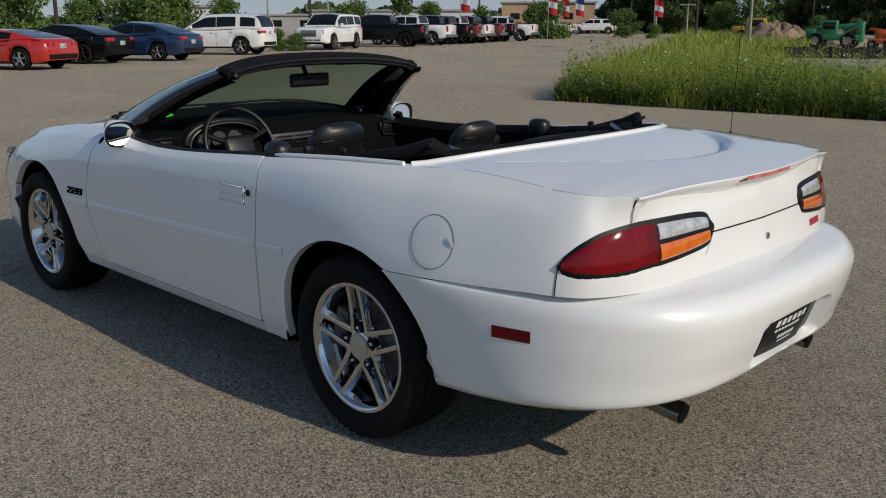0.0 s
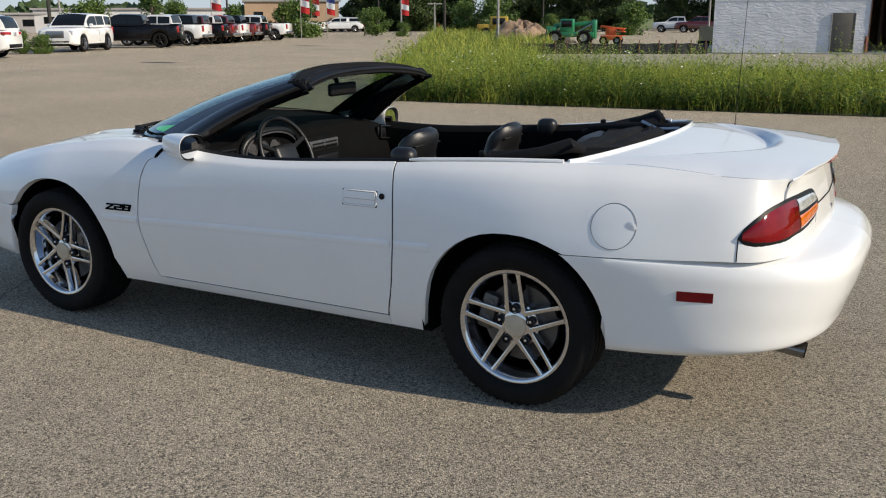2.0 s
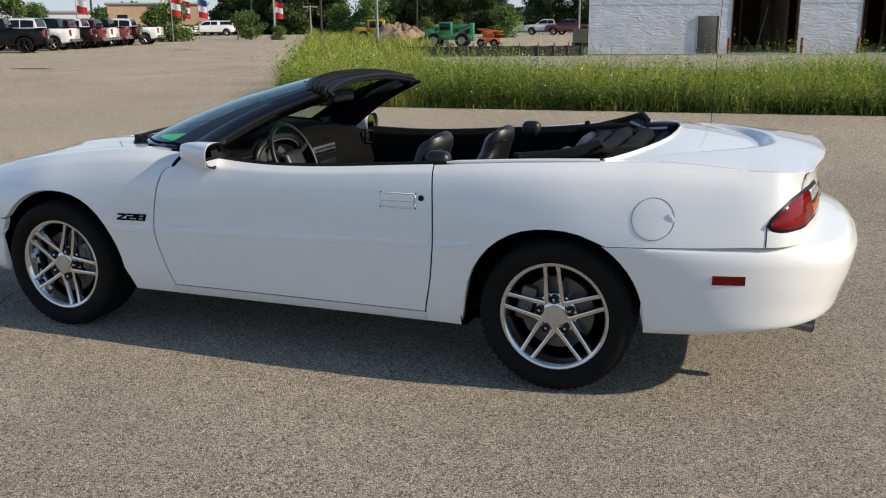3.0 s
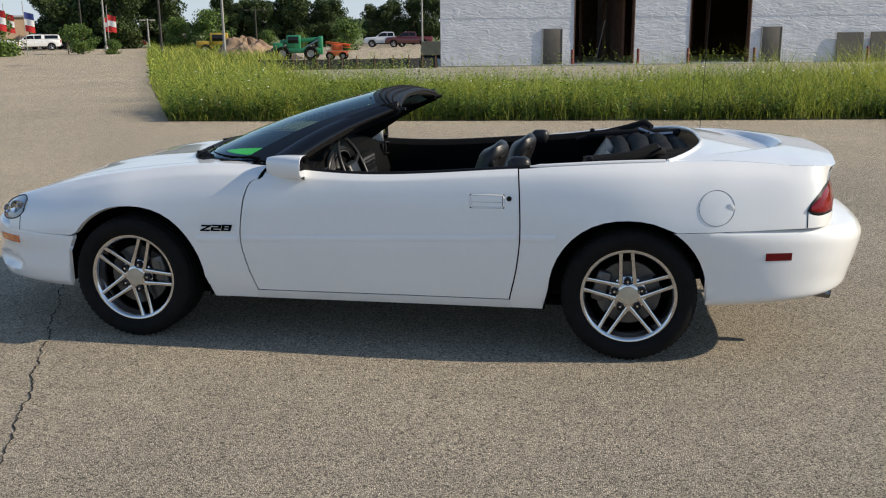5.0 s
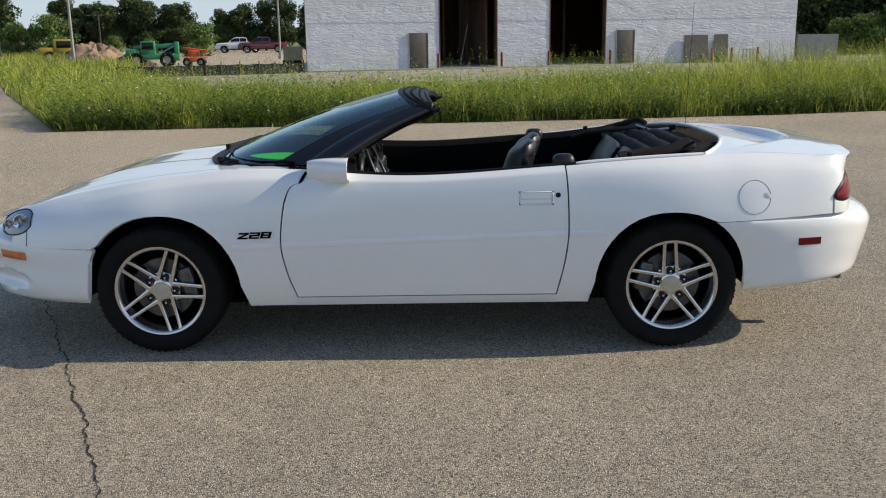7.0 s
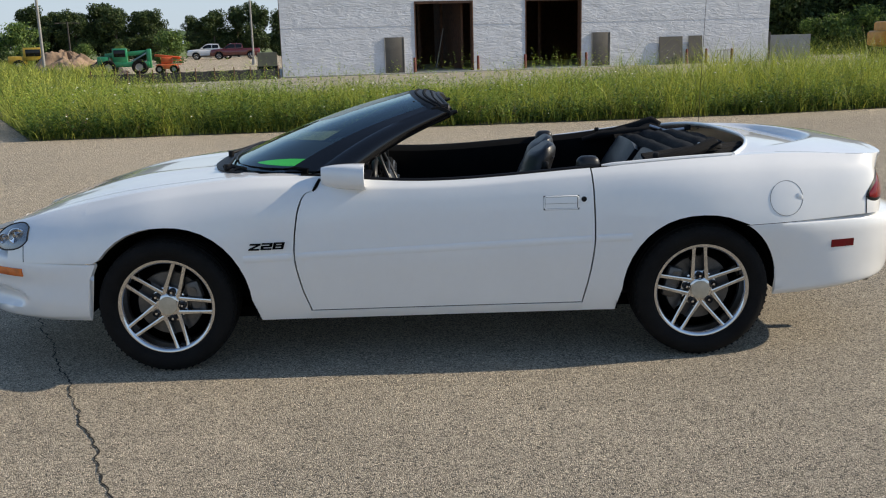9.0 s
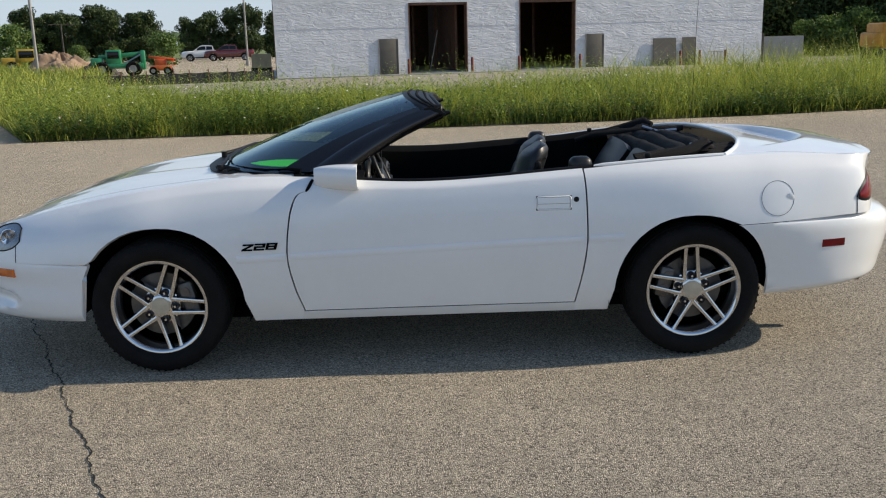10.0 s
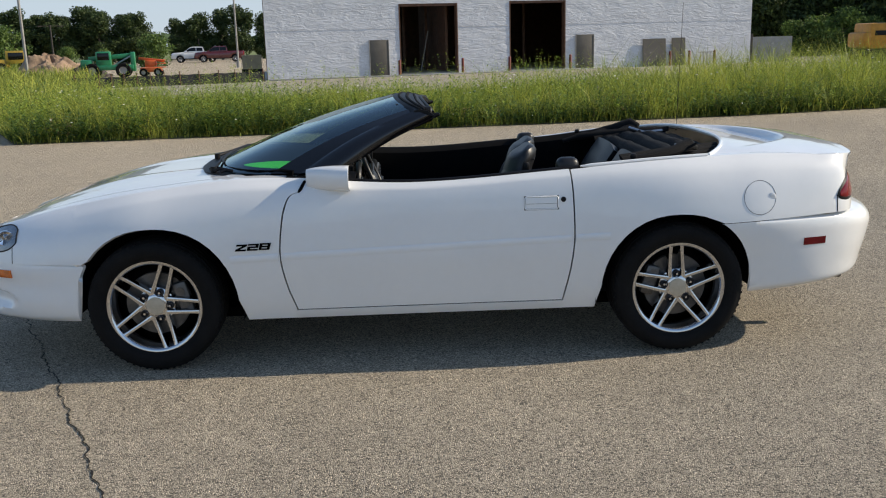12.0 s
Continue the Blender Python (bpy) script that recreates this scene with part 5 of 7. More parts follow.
# ---- door mirrors ----
for s in (-1, 1):
    hold = new("door_mirror")
    hold.parent = car
    hold.matrix_basis = pose(-0.412, -0.880, 0.925) if s < 0 else pose(-0.402, 0.834, 0.903)
    rows = []
    # shell: sections from the front tip back to the open rim
    for t in lin(0, 1, 11):
        x = -0.105 + 0.205 * t
        k = math.sin(min(1, t * 1.0 + 0.12) * math.pi / 2) ** 0.22
        rows.append([(x, s * (0.080 * (0.36 + 0.64 * t ** 0.8) * (abs(math.cos(a)) ** 0.8) * (1 if math.cos(a) > 0 else -1) - 0.05 * (1 - t)), 0.060 * k * (abs(math.sin(a)) ** 0.75) * (1 if math.sin(a) > 0 else -1)) for a in lin(0, 2 * math.pi, 33)[:-1]])
    bm = sheet(rows, closed=True)
    bm.faces.new([bm.verts[i] for i in range(0)] or [v for v in list(bm.verts)[:32]])
    last = rows[-1]
    inner = [[(x + 0.002, y * 0.985, z * 0.98) for x, y, z in last], [(x - 0.03, y * 0.78, z * 0.93) for x, y, z in last]]
    sheet([last] + inner[:1], bm, closed=True)
    bmesh.ops.remove_doubles(bm, verts=bm.verts, dist=1e-5)
    bmesh.ops.recalc_face_normals(bm, faces=bm.faces)
    part("shell", bm, M_PAINT, hold, "white mirror shell")
    bm = sheet([inner[0]] + [[(x - 0.03, y * 0.78, z * 0.93) for x, y, z in last]], closed=True)
    part("lining", bm, M_BLACK, hold)
    part("bezel", tube([(x - 0.006, y * 0.90, z * 0.87) for x, y, z in last + last[:1]], 0.0045, 8), M_BLACK, hold, "black mirror bezel")
    bm = bmesh.new()
    bm.faces.new([bm.verts.new((x - 0.012 + 0.04 * y * s - 0.08 * z, y * 0.89, z * 0.95)) for x, y, z in last])
    part("mirror_glass", bm, M_MIRROR, hold, "silvered mirror glass", smooth=False)
    part("foot", box(0.11, 0.11, 0.028, (-0.01, -s * 0.075, -0.048), 0.01), M_BLACK, hold)
    part("mirror_gap", tube([(x, s * (side_y(x, z) + 0.0005), z) for x, z in zip(lin(-0.556, -0.527, 6), lin(0.862, 0.908, 6))], [0.006, 0.008, 0.009, 0.010, 0.010, 0.009], 8, flat=0.6), M_SHADOW, car)
    # black sail at the foot of the pillar
    part("sail", skin([[(-0.52, s * 0.838, 0.893), (-0.48, s * 0.80, 0.93)], [(-0.40, s * 0.845, 0.885), (-0.36, s * 0.79, 0.955)], [(-0.30, s * 0.85, 0.880), (-0.28, s * 0.81, 0.945)]], 0.02), M_BLACK, car)

# ---- windscreen, pillars, header ----
base_x = spl([0, .25, .45, .6, .68, .74, .77], [-1.07, -1.055, -1.005, -.91, -.80, -.62, -.50])
base_z = spl([0, .45, .7, .77], [.935, .938, .932, .938])
head_x = spl([0, .3, .46, .56], [-.105, -.09, -.05, .015])
head_z = spl([0, .3, .46, .56], [1.262, 1.254, 1.232, 1.200])


def screen(w, t, off=0.0):
    """w across from -1 to 1, t up from 0 to 1."""
    yb, yh = 0.765 * w, 0.555 * w
    y = yb + (yh - yb) * t
    x = base_x(abs(yb)) * (1 - t) + head_x(abs(yh)) * t
    z = base_z(abs(yb)) * (1 - t) + head_z(abs(yh)) * t
    bulge = 0.035 * math.sin(math.pi * t)
    return (x - bulge * 0.4 - off * 0.4, y, z + bulge * 0.7 + off)


pane = part("windscreen", sheet([[screen(w, t) for t in lin(0, 1, 13)] for w in lin(-1, 1, 25)]), M_GLASS, car, "green-tinted windscreen")
pane.visible_shadow = False
for s in (-1, 1):       # black ceramic band at the glass's edge
    band = part("glass_border", sheet([[screen(s * w, t, 0.0025) for t in lin(0, 1, 13)] for w in lin(0.935, 0.998, 4)]), M_GLOSS, car)
for s in (-1, 1):
    rows = []
    for t in lin(0, 1, 12):
        f = screen(s, t)
        rx, ry, rz = -0.36 + 0.470 * t, s * (0.775 - 0.205 * t), 0.938 + 0.238 * t + 0.022 * math.sin(math.pi * t)
        row = [Vector(screen(s * 0.992, t, 0.003)), Vector(f) + Vector((0, s * 0.012, 0.008))]
        a, b = Vector(f) + Vector((0.02, s * 0.018, 0.004)), Vector((rx, ry, rz))
        for k in lin(0.1, 1, 6):
            q = a.lerp(b, k)
            q.y += s * 0.025 * math.sin(math.pi * k)
            row.append(q)
        row.append(Vector((rx - 0.01, ry - s * 0.035, rz - 0.02)))
        row.append(Vector((rx - 0.06, ry - s * 0.05, rz - 0.012)))
        row.append(Vector(screen(s * 0.975, t, -0.028)))
        row.append(Vector(screen(s * 0.985, t, -0.002)))
        rows.append(row)
    bm = sheet(rows, closed=True)
    bmesh.ops.recalc_face_normals(bm, faces=bm.faces)
    part("windscreen_pillar", bm, M_GLOSS, car, "glossy black windscreen pillar")
rows = []
for y in lin(-0.575, 0.575, 29):
    k = abs(y) / 0.575
    drop = 0.048 * k ** 2.6
    x0, x1 = head_x(min(abs(y), .56)) - 0.015, 0.115 - 0.055 * (1 - k ** 2)
    z0 = 1.256 - drop
    m = (x1 - x0)
    ring = [(x0, z0 - 0.010), (x0 + 0.12 * m, z0 + 0.004), (x0 + 0.4 * m, z0 + 0.007), (x0 + 0.68 * m, z0 + 0.0), (x1 - 0.02, z0 - 0.012), (x1, z0 - 0.026), (x1, z0 - 0.036), (x1 - 0.03, z0 - 0.044), (x0 + 0.5 * m, z0 - 0.038), (x0 + 0.2 * m, z0 - 0.028)]
    rows.append([(x, y, z) for x, z in ring])
bm = sheet(rows, closed=True)
bm.verts.ensure_lookup_table()
bm.faces.new(list(bm.verts)[:10])
bm.faces.new(list(bm.verts)[-10:])
bmesh.ops.recalc_face_normals(bm, faces=bm.faces)
part("header_rail", bm, M_BLACK, car, "black padded header rail")
for s in (-1, 1):
    bm = lathe([(0.0, -0.012), (0.026, -0.012), (0.031, -0.006), (0.031, 0.02)], 24)
    bm.transform(Matrix.Translation((0.088, s * 0.53, 1.196)) @ Matrix.Rotation(radians(90), 4, "Z"))
    for q in ((0.012, 0.010), (-0.012, 0.004), (0.002, -0.014)):
        bm = join(bm, rod((0.098, s * 0.53 + q[0], 1.196 + q[1]), (0.104, s * 0.53 + q[0], 1.196 + q[1]), 0.004, n=8))
    bm = join(bm, tube([(0.08, s * 0.545, 1.185), (0.115, s * 0.553, 1.182), (0.138, s * 0.556, 1.188)], [0.016, 0.013, 0.008], 10))
    part("header_latch", bm, M_BLACK, car)
    # seal strip along the rail
    part("sun_visor", box(0.10, 0.33, 0.014, (-0.035, s * 0.27, 1.222), 0.006, Matrix.Rotation(radians(12), 4, "Y")), M_VINYL, car)
part("header_seal", tube([(x0, y, z) for y, x0, z in [(y, 0.108 - 0.055 * (1 - (abs(y) / .575) ** 2), 1.238 - 0.048 * (abs(y) / .575) ** 2.6) for y in lin(-0.55, 0.55, 21)]], 0.011, 8), M_BLACK, car)
bm = box(0.03, 0.235, 0.066, (-0.10, 0.02, 1.135), 0.014, seg=3)
bm = join(bm, tube([(-0.12, 0.02, 1.15), (-0.15, 0.02, 1.20), (-0.13, 0.02, 1.235)], 0.012, 8))
part("rear_view_mirror", bm, M_BLACK, car)

for k, (dx, dz, r) in enumerate(((0.30, 0.007, 0.007), (0.52, 0.004, 0.009), (0.74, -0.004, 0.007))):
    pts = []
    for y in lin(-0.572, 0.572, 25):
        e = abs(y) / 0.575
        x0, x1 = head_x(min(abs(y), .56)) - 0.015, 0.115 - 0.055 * (1 - e ** 2)
        pts.append((x0 + dx * (x1 - x0) + 0.006 * math.sin(y * 9 + k), y, 1.256 - 0.048 * e ** 2.6 + dz))
    part("header_fold", tube(pts, r, 8), M_CLOTH, car)

# cowl and wipers
rows = [[(base_x(abs(y)) + k * 0.02 - 0.075 * (1 - k), y, base_z(abs(y)) - 0.012 + 0.004 * k) for k in lin(0, 1, 4)] for y in lin(-0.69, 0.69, 23)]
part("cowl", skin(rows, 0.02), M_BLACK, car, "black slotted cowl panel")
for s, y0 in ((-1, -0.52), (1, 0.06)):
    a = Vector((base_x(abs(y0)) - 0.05, y0, 0.944))
    arm = [a, Vector(screen(y0 / 0.765 + 0.15, 0.012, 0.014)), Vector(screen(y0 / 0.765 + 0.45, 0.03, 0.014)), Vector(screen(min(y0 / 0.765 + 0.8, 0.9), 0.035, 0.012))]
    bm = tube(arm, [0.011, 0.008, 0.006, 0.004], 8)
    bm = join(bm, tube([screen(min(y0 / 0.765 + k, 0.93), 0.045 - 0.02 * abs(k - 0.55), 0.008) for k in lin(0.12, 1.0, 10)], 0.006, 6))
    bm = join(bm, rod(a - Vector((0, 0, 0.03)), a + Vector((0, 0, 0.012)), 0.016))
    part("wiper", bm, M_BLACK, car)
for k in range(3):
    y = -0.60 + 0.055 * k
    part("cowl_vent", tube([(base_x(abs(y)) - 0.06, y, 0.936), (base_x(abs(y)) - 0.03, y + 0.01, 0.946), (base_x(abs(y)) + 0.0, y, 0.940)], 0.008, 7), M_BLACK, car)
# bright green sheet lying in the corner of the screen
M_GREEN_SHEET = mat("green_sheet", (0.03, 0.80, 0.05), 0.5, 0, vary=0.08, scale=9)
rows = []
for r in (0.01, 0.4, 0.75, 1.0):
    ring = []
    for q in lin(0, 2 * math.pi, 33):
        y = -0.575 + 0.165 * r * math.sin(q)
        ring.append((max(-0.72 + 0.16 * r * math.cos(q), base_x(abs(y)) + 0.10), y, 0.959))
    rows.append(ring)
part("green_sheet", skin(rows, 0.002), M_GREEN_SHEET, car, "bright green paper behind the windscreen")

# ---- inside ----
for s in (-1, 1):
    # trim of doors and quarters, with an armrest ledge
    rows = []
    for x in lin(-0.62, 1.42, 20):
        yt, zt = shoulder(x)
        yt -= 0.004
        rows.append([(x, s * (yt - 0.0), zt - 0.004), (x, s * (yt - 0.018), zt + 0.010), (x, s * (yt - 0.05), zt + 0.004), (x, s * (yt - 0.085), zt - 0.02), (x, s * (yt - 0.10), zt - 0.10), (x, s * (yt - 0.09), zt - 0.26), (x, s * (yt - 0.15), zt - 0.30), (x, s * (yt - 0.15), zt - 0.38), (x, s * (yt - 0.10), 0.30)])
    part("door_trim", sheet(rows), M_DASH, car, "black door and side trim")
    part("belt_seal", tube([(x, s * (shoulder(x)[0] - 0.012), SZ[6](x) + 0.003) for x in lin(-0.52, 0.79, 16)], 0.009, 8), M_BLACK, car)
    # hinge cover at the rear of the door opening
    part("belt_cover", box(0.112, 0.085, 0.105, (0.745, s * 0.785, 0.928), 0.036, seg=4), M_VINYL, car)
part("carpet", box(2.5, 1.46, 0.04, (0.35, 0, 0.30)), M_CLOTH, car, smooth=False)

# dashboard
rows = []
for y in lin(-0.76, 0.76, 39):
    hump = 0.045 * math.exp(-((y + 0.38) / 0.2) ** 4)
    recess = 0.05 * math.exp(-((y + 0.38) / 0.17) ** 6)
    edge = -0.03 * (abs(y) / 0.76) ** 4
    xb = max(-0.98, base_x(min(abs(y), .74)) + 0.05)
    rows.append([(xb - 0.02, y, 0.951), (0.5 * xb - 0.31, y, 0.955 + edge), (-0.62, y, 0.950 + edge), (-0.46, y, 0.945 + hump * 0.5 + edge), (-0.36, y, 0.935 + hump * 0.8 + edge), (-0.31, y, 0.917 + hump * 0.8 + edge), (-0.295 - recess * 0.3, y, 0.885 + hump * 0.6 + edge), (-0.285 - recess, y, 0.84), (-0.265 - recess, y, 0.78), (-0.25, y, 0.72), (-0.27, y, 0.66), (-0.36, y, 0.55), (-0.5, y, 0.5)])
part("dashboard", skin(rows, 0.01, (-0.5, 0, 0.7)), M_DASH, car, "black moulded dashboard")
# centre stack
part("centre_console_panel", box(0.10, 0.27, 0.30, (-0.225, -0.02, 0.74), 0.02, Matrix.Rotation(radians(-14), 4, "Y")), M_DASH, car)
M_DIAL = mat("dial_grey", (0.06, 0.06, 0.065), 0.3, 0, vary=0.4, scale=60)
for k, z in enumerate((0.855, 0.838, 0.821)):
    part("vent_slat", box(0.01, 0.10, 0.006, (-0.195, -0.075, z), 0.002), M_BLACK, car)
    part("vent_slat", box(0.01, 0.10, 0.006, (-0.195, 0.04, z), 0.002), M_BLACK, car)
part("vent_frame", box(0.02, 0.26, 0.066, (-0.207, -0.018, 0.838), 0.008), M_DIAL, car)
part("radio", box(0.02, 0.19, 0.06, (-0.185, -0.02, 0.765), 0.006), M_BLACK, car)
for y in (-0.68, 0.68):
    part("round_vent", box(0.03, 0.10, 0.07, (-0.283, y, 0.855), 0.02), M_BLACK, car)
for dy in (-0.09, 0.0, 0.09):
    bm = lathe([(0.0, 0.0), (0.038, 0.0), (0.042, -0.006)], 24)
    bm.transform(Matrix.Translation((-0.315, -0.38 + dy, 0.86)) @ Matrix.Rotation(radians(90), 4, "Z"))
    part("dial", bm, M_DIAL, car)

# instrument hood: a padded arch round the dials, with a bright lower edge
hood = [(-0.285, -0.36 + 0.215 * math.cos(a), 0.845 + 0.105 * math.sin(a) ** 0.8) for a in lin(0.02, math.pi - 0.02, 25)]
part("instrument_hood", tube(hood, 0.016, 10), M_VINYL, car)
part("hood_edge", tube([(x + 0.012, -0.36 + (y + 0.36) * 0.93, z - 0.010) for x, y, z in hood], 0.0045, 8), M_DIAL, car)
for y in (-0.70, 0.70):
    ring = [(-0.262, y + 0.052 * sx, 0.855 + 0.036 * sz) for sx, sz in ((-1, -1), (1, -1), (1, 1), (-1, 1), (-1, -1))]
    part("vent_ring", tube(ring, 0.006, 8), M_VINYL, car)

# steering wheel
sw = new("steering_wheel")
sw.parent = car
sw.matrix_basis = pose(-0.205, -0.33, 0.838, 0, -24, 0)
ring = [(0, 0.186 * math.cos(a), 0.186 * math.sin(a)) for a in lin(0, 2 * math.pi, 49)]
part("rim", tube(ring, 0.0118, 10), M_VINYL, sw)
part("hub_pad", box(0.06, 0.17, 0.11, (-0.02, 0, -0.005), 0.025, seg=3), M_VINYL, sw)
for a in (20, 160, 235, 305):
    part("spoke", tube([(-0.015, 0.05 * math.cos(radians(a)), 0.04 * math.sin(radians(a))), (0, 0.18 * math.cos(radians(a)), 0.18 * math.sin(radians(a)))], 0.013, 8), M_VINYL, sw)
part("column", rod((-0.03, 0, 0), (-0.26, 0, -0.01), 0.04), M_BLACK, sw)
part("shift_lever", tube([(0.08, -0.03, 0.45), (0.06, -0.03, 0.62), (0.055, -0.03, 0.66)], [0.012, 0.012, 0.026], 10), M_VINYL, car)
part("centre_console", box(0.95, 0.24, 0.22, (0.25, 0, 0.42), 0.03), M_VINYL, car)


def seat(y, dx=0.0, dz=0.0):
    st = new("front_seat")
    st.parent = car
    st.matrix_basis = pose(dx, y, dz)
    # backrest with its head part in one piece
    rows = []
    for t, x, z, hw, th in ((0, .44, .40, .22, .13), (.15, .465, .50, .235, .15), (.4, .50, .66, .24, .16), (.62, .535, .78, .225, .16), (.74, .557, .845, .185, .155), (.82, .574, .88, .145, .15), (.9, .587, .92, .142, .15), (.96, .596, .955, .138, .14), (.985, .600, .978, .122, .11), (1, .603, .99, .085, .06)):
        rows.append([(x + th * 0.55 * math.cos(a) * (1 - 0.25 * abs(math.sin(a))), hw * (abs(math.sin(a)) ** 0.7) * (1 if math.sin(a) > 0 else -1), z + 0.02 * math.cos(a)) for a in lin(0, 2 * math.pi, 25)[:-1]])
    bm = sheet(rows, closed=True)
    bm.verts.ensure_lookup_table()
    bm.faces.new(list(bm.verts)[:24])
    bm.faces.new(list(bm.verts)[-24:])
    bmesh.ops.recalc_face_normals(bm, faces=bm.faces)
    back = part("backrest", bm, M_VINYL, st, "black leather backrest")
    part("seam", tube([(0.662 - 0.02 * k * k, 0.115 * k, 0.945 - 0.01 * abs(k)) for k in lin(-1, 1, 9)], 0.0035, 6), M_BLACK, back)
    part("belt_guide", box(0.03, 0.05, 0.05, (0.60, -0.15 if y < 0 else 0.15, 0.90), 0.012), M_BLACK, back)
    part("cushion", box(0.52, 0.46, 0.16, (0.16, 0, 0.40), 0.05, Matrix.Rotation(radians(-6), 4, "Y"), seg=3), M_VINYL, st, "black leather cushion")
    return st


seat(-0.365, -0.02)
seat(0.385, 0.075, -0.045)

# rear seat
for y in (-0.31, 0.31):
    rows = []
    for t in lin(0, 1, 8):
        x, z = 0.98 + 0.20 * t, 0.52 + 0.42 * t
        rows.append([(x + 0.09 * math.sin(math.pi * (0.15 + 0.75 * t)) * -0.5 - 0.03 * math.cos(math.pi * k * 2) * 0, y + 0.26 * (2 * k - 1), z - 0.035 * abs(2 * k - 1) ** 4) for k in lin(0, 1, 9)])
    part("rear_backrest", skin(rows, 0.08, (1.6, 0, 0.3)), M_VINYL, car, "black rear seat backrest")
part("rear_cushion", box(0.42, 1.2, 0.14, (0.88, 0, 0.47), 0.04), M_VINYL, car)

for s in (-1, 1):      # flat frame rails of the folded top
    for k, (dy, dz) in enumerate(((0.0, 0.0), (0.05, 0.012), (0.10, 0.02))):
        a, b = Vector((1.05, s * (0.70 - dy), 0.925 + dz)), Vector((1.60, s * (0.55 - dy), 0.955 + dz))
        part("frame_rail", tube([a, a.lerp(b, .5) + Vector((0, 0, .006)), b], 0.020, 8, flat=0.4), M_CLOTH, car)
# folded soft top: bows, cloth rolls and side rails sunk behind the seats
part("top_well", box(0.62, 1.42, 0.04, (1.42, 0, 0.72)), M_CLOTH, car, smooth=False)
rnd = random.Random(5)
for k, (x, z, r) in enumerate(((1.22, 0.915, 0.055), (1.32, 0.93, 0.065), (1.43, 0.935, 0.06), (1.53, 0.93, 0.05))):
    pts = []
    for y in lin(-0.60, 0.60, 17):
        bow = 0.03 * (1 - (y / 0.6) ** 2)
        pts.append((x + bow + rnd.uniform(-.006, .006), y, z - 0.012 + rnd.uniform(-.005, .005) - 0.02 * (y / 0.6) ** 4))
    part("cloth_roll", tube(pts, [r * rnd.uniform(0.93, 1.06) for _ in pts], 12, flat=0.75), M_CLOTH, car, "folded black top cloth")
for s in (-1, 1):
    # rail with hinges and the raised knuckle
    part("top_rail", tube([(0.98, s * 0.70, 0.915), (1.12, s * 0.69, 0.945), (1.30, s * 0.66, 0.975), (1.40, s * 0.62, 1.005), (1.44, s * 0.58, 0.985)], [0.016, 0.022, 0.03, 0.034, 0.02], 10, flat=0.7), M_CLOTH, car)
    part("top_flap", skin([[(1.16 + 0.26 * t, s * (0.66 - 0.28 * k), 0.955 + 0.055 * t - 0.10 * k * (1 - 0.4 * t) + 0.012 * math.sin(9 * k + 7 * t)) for k in lin(0, 1, 9)] for t in lin(0, 1, 9)], 0.012, (1.3, 0, 0.5)), M_CLOTH, car)
    part("hinge_bar", tube([(1.36, s * 0.50, 0.985), (1.45, s * 0.46, 0.955), (1.56, s * 0.45, 0.965)], 0.011, 8), M_STEEL, car)
    part("latch_knob", box(0.03, 0.02, 0.028, (1.08, s * 0.745, 0.968), 0.008), M_BLACK, car)

# the car leans a little on its springs: its far side sits lower
for ob in car.children_recursive:
    if ob.type == "MESH" and ob.parent == car:
        for q in ob.data.vertices:
            if q.co.y > 0.45 and q.co.z > 0.6:
                q.co.z -= 0.034 * step(0.45, 0.8, q.co.y) * (1 - step(0.8, 1.5, q.co.x)) * step(-1.2, -0.6, q.co.x)

# ---- trees ----
M_LEAF = leafy(mat("tree_leaf", (0.042, 0.074, 0.017), 0.65, 0, island=0.6), 0.2)
M_LEAF2 = leafy(mat("tree_leaf_light", (0.10, 0.17, 0.035), 0.65, 0, island=0.5), 0.3)
M_BARK = mat("bark", (0.10, 0.08, 0.06), 0.9, 0, vary=0.35, scale=4, bump=0.6, bscale=14)


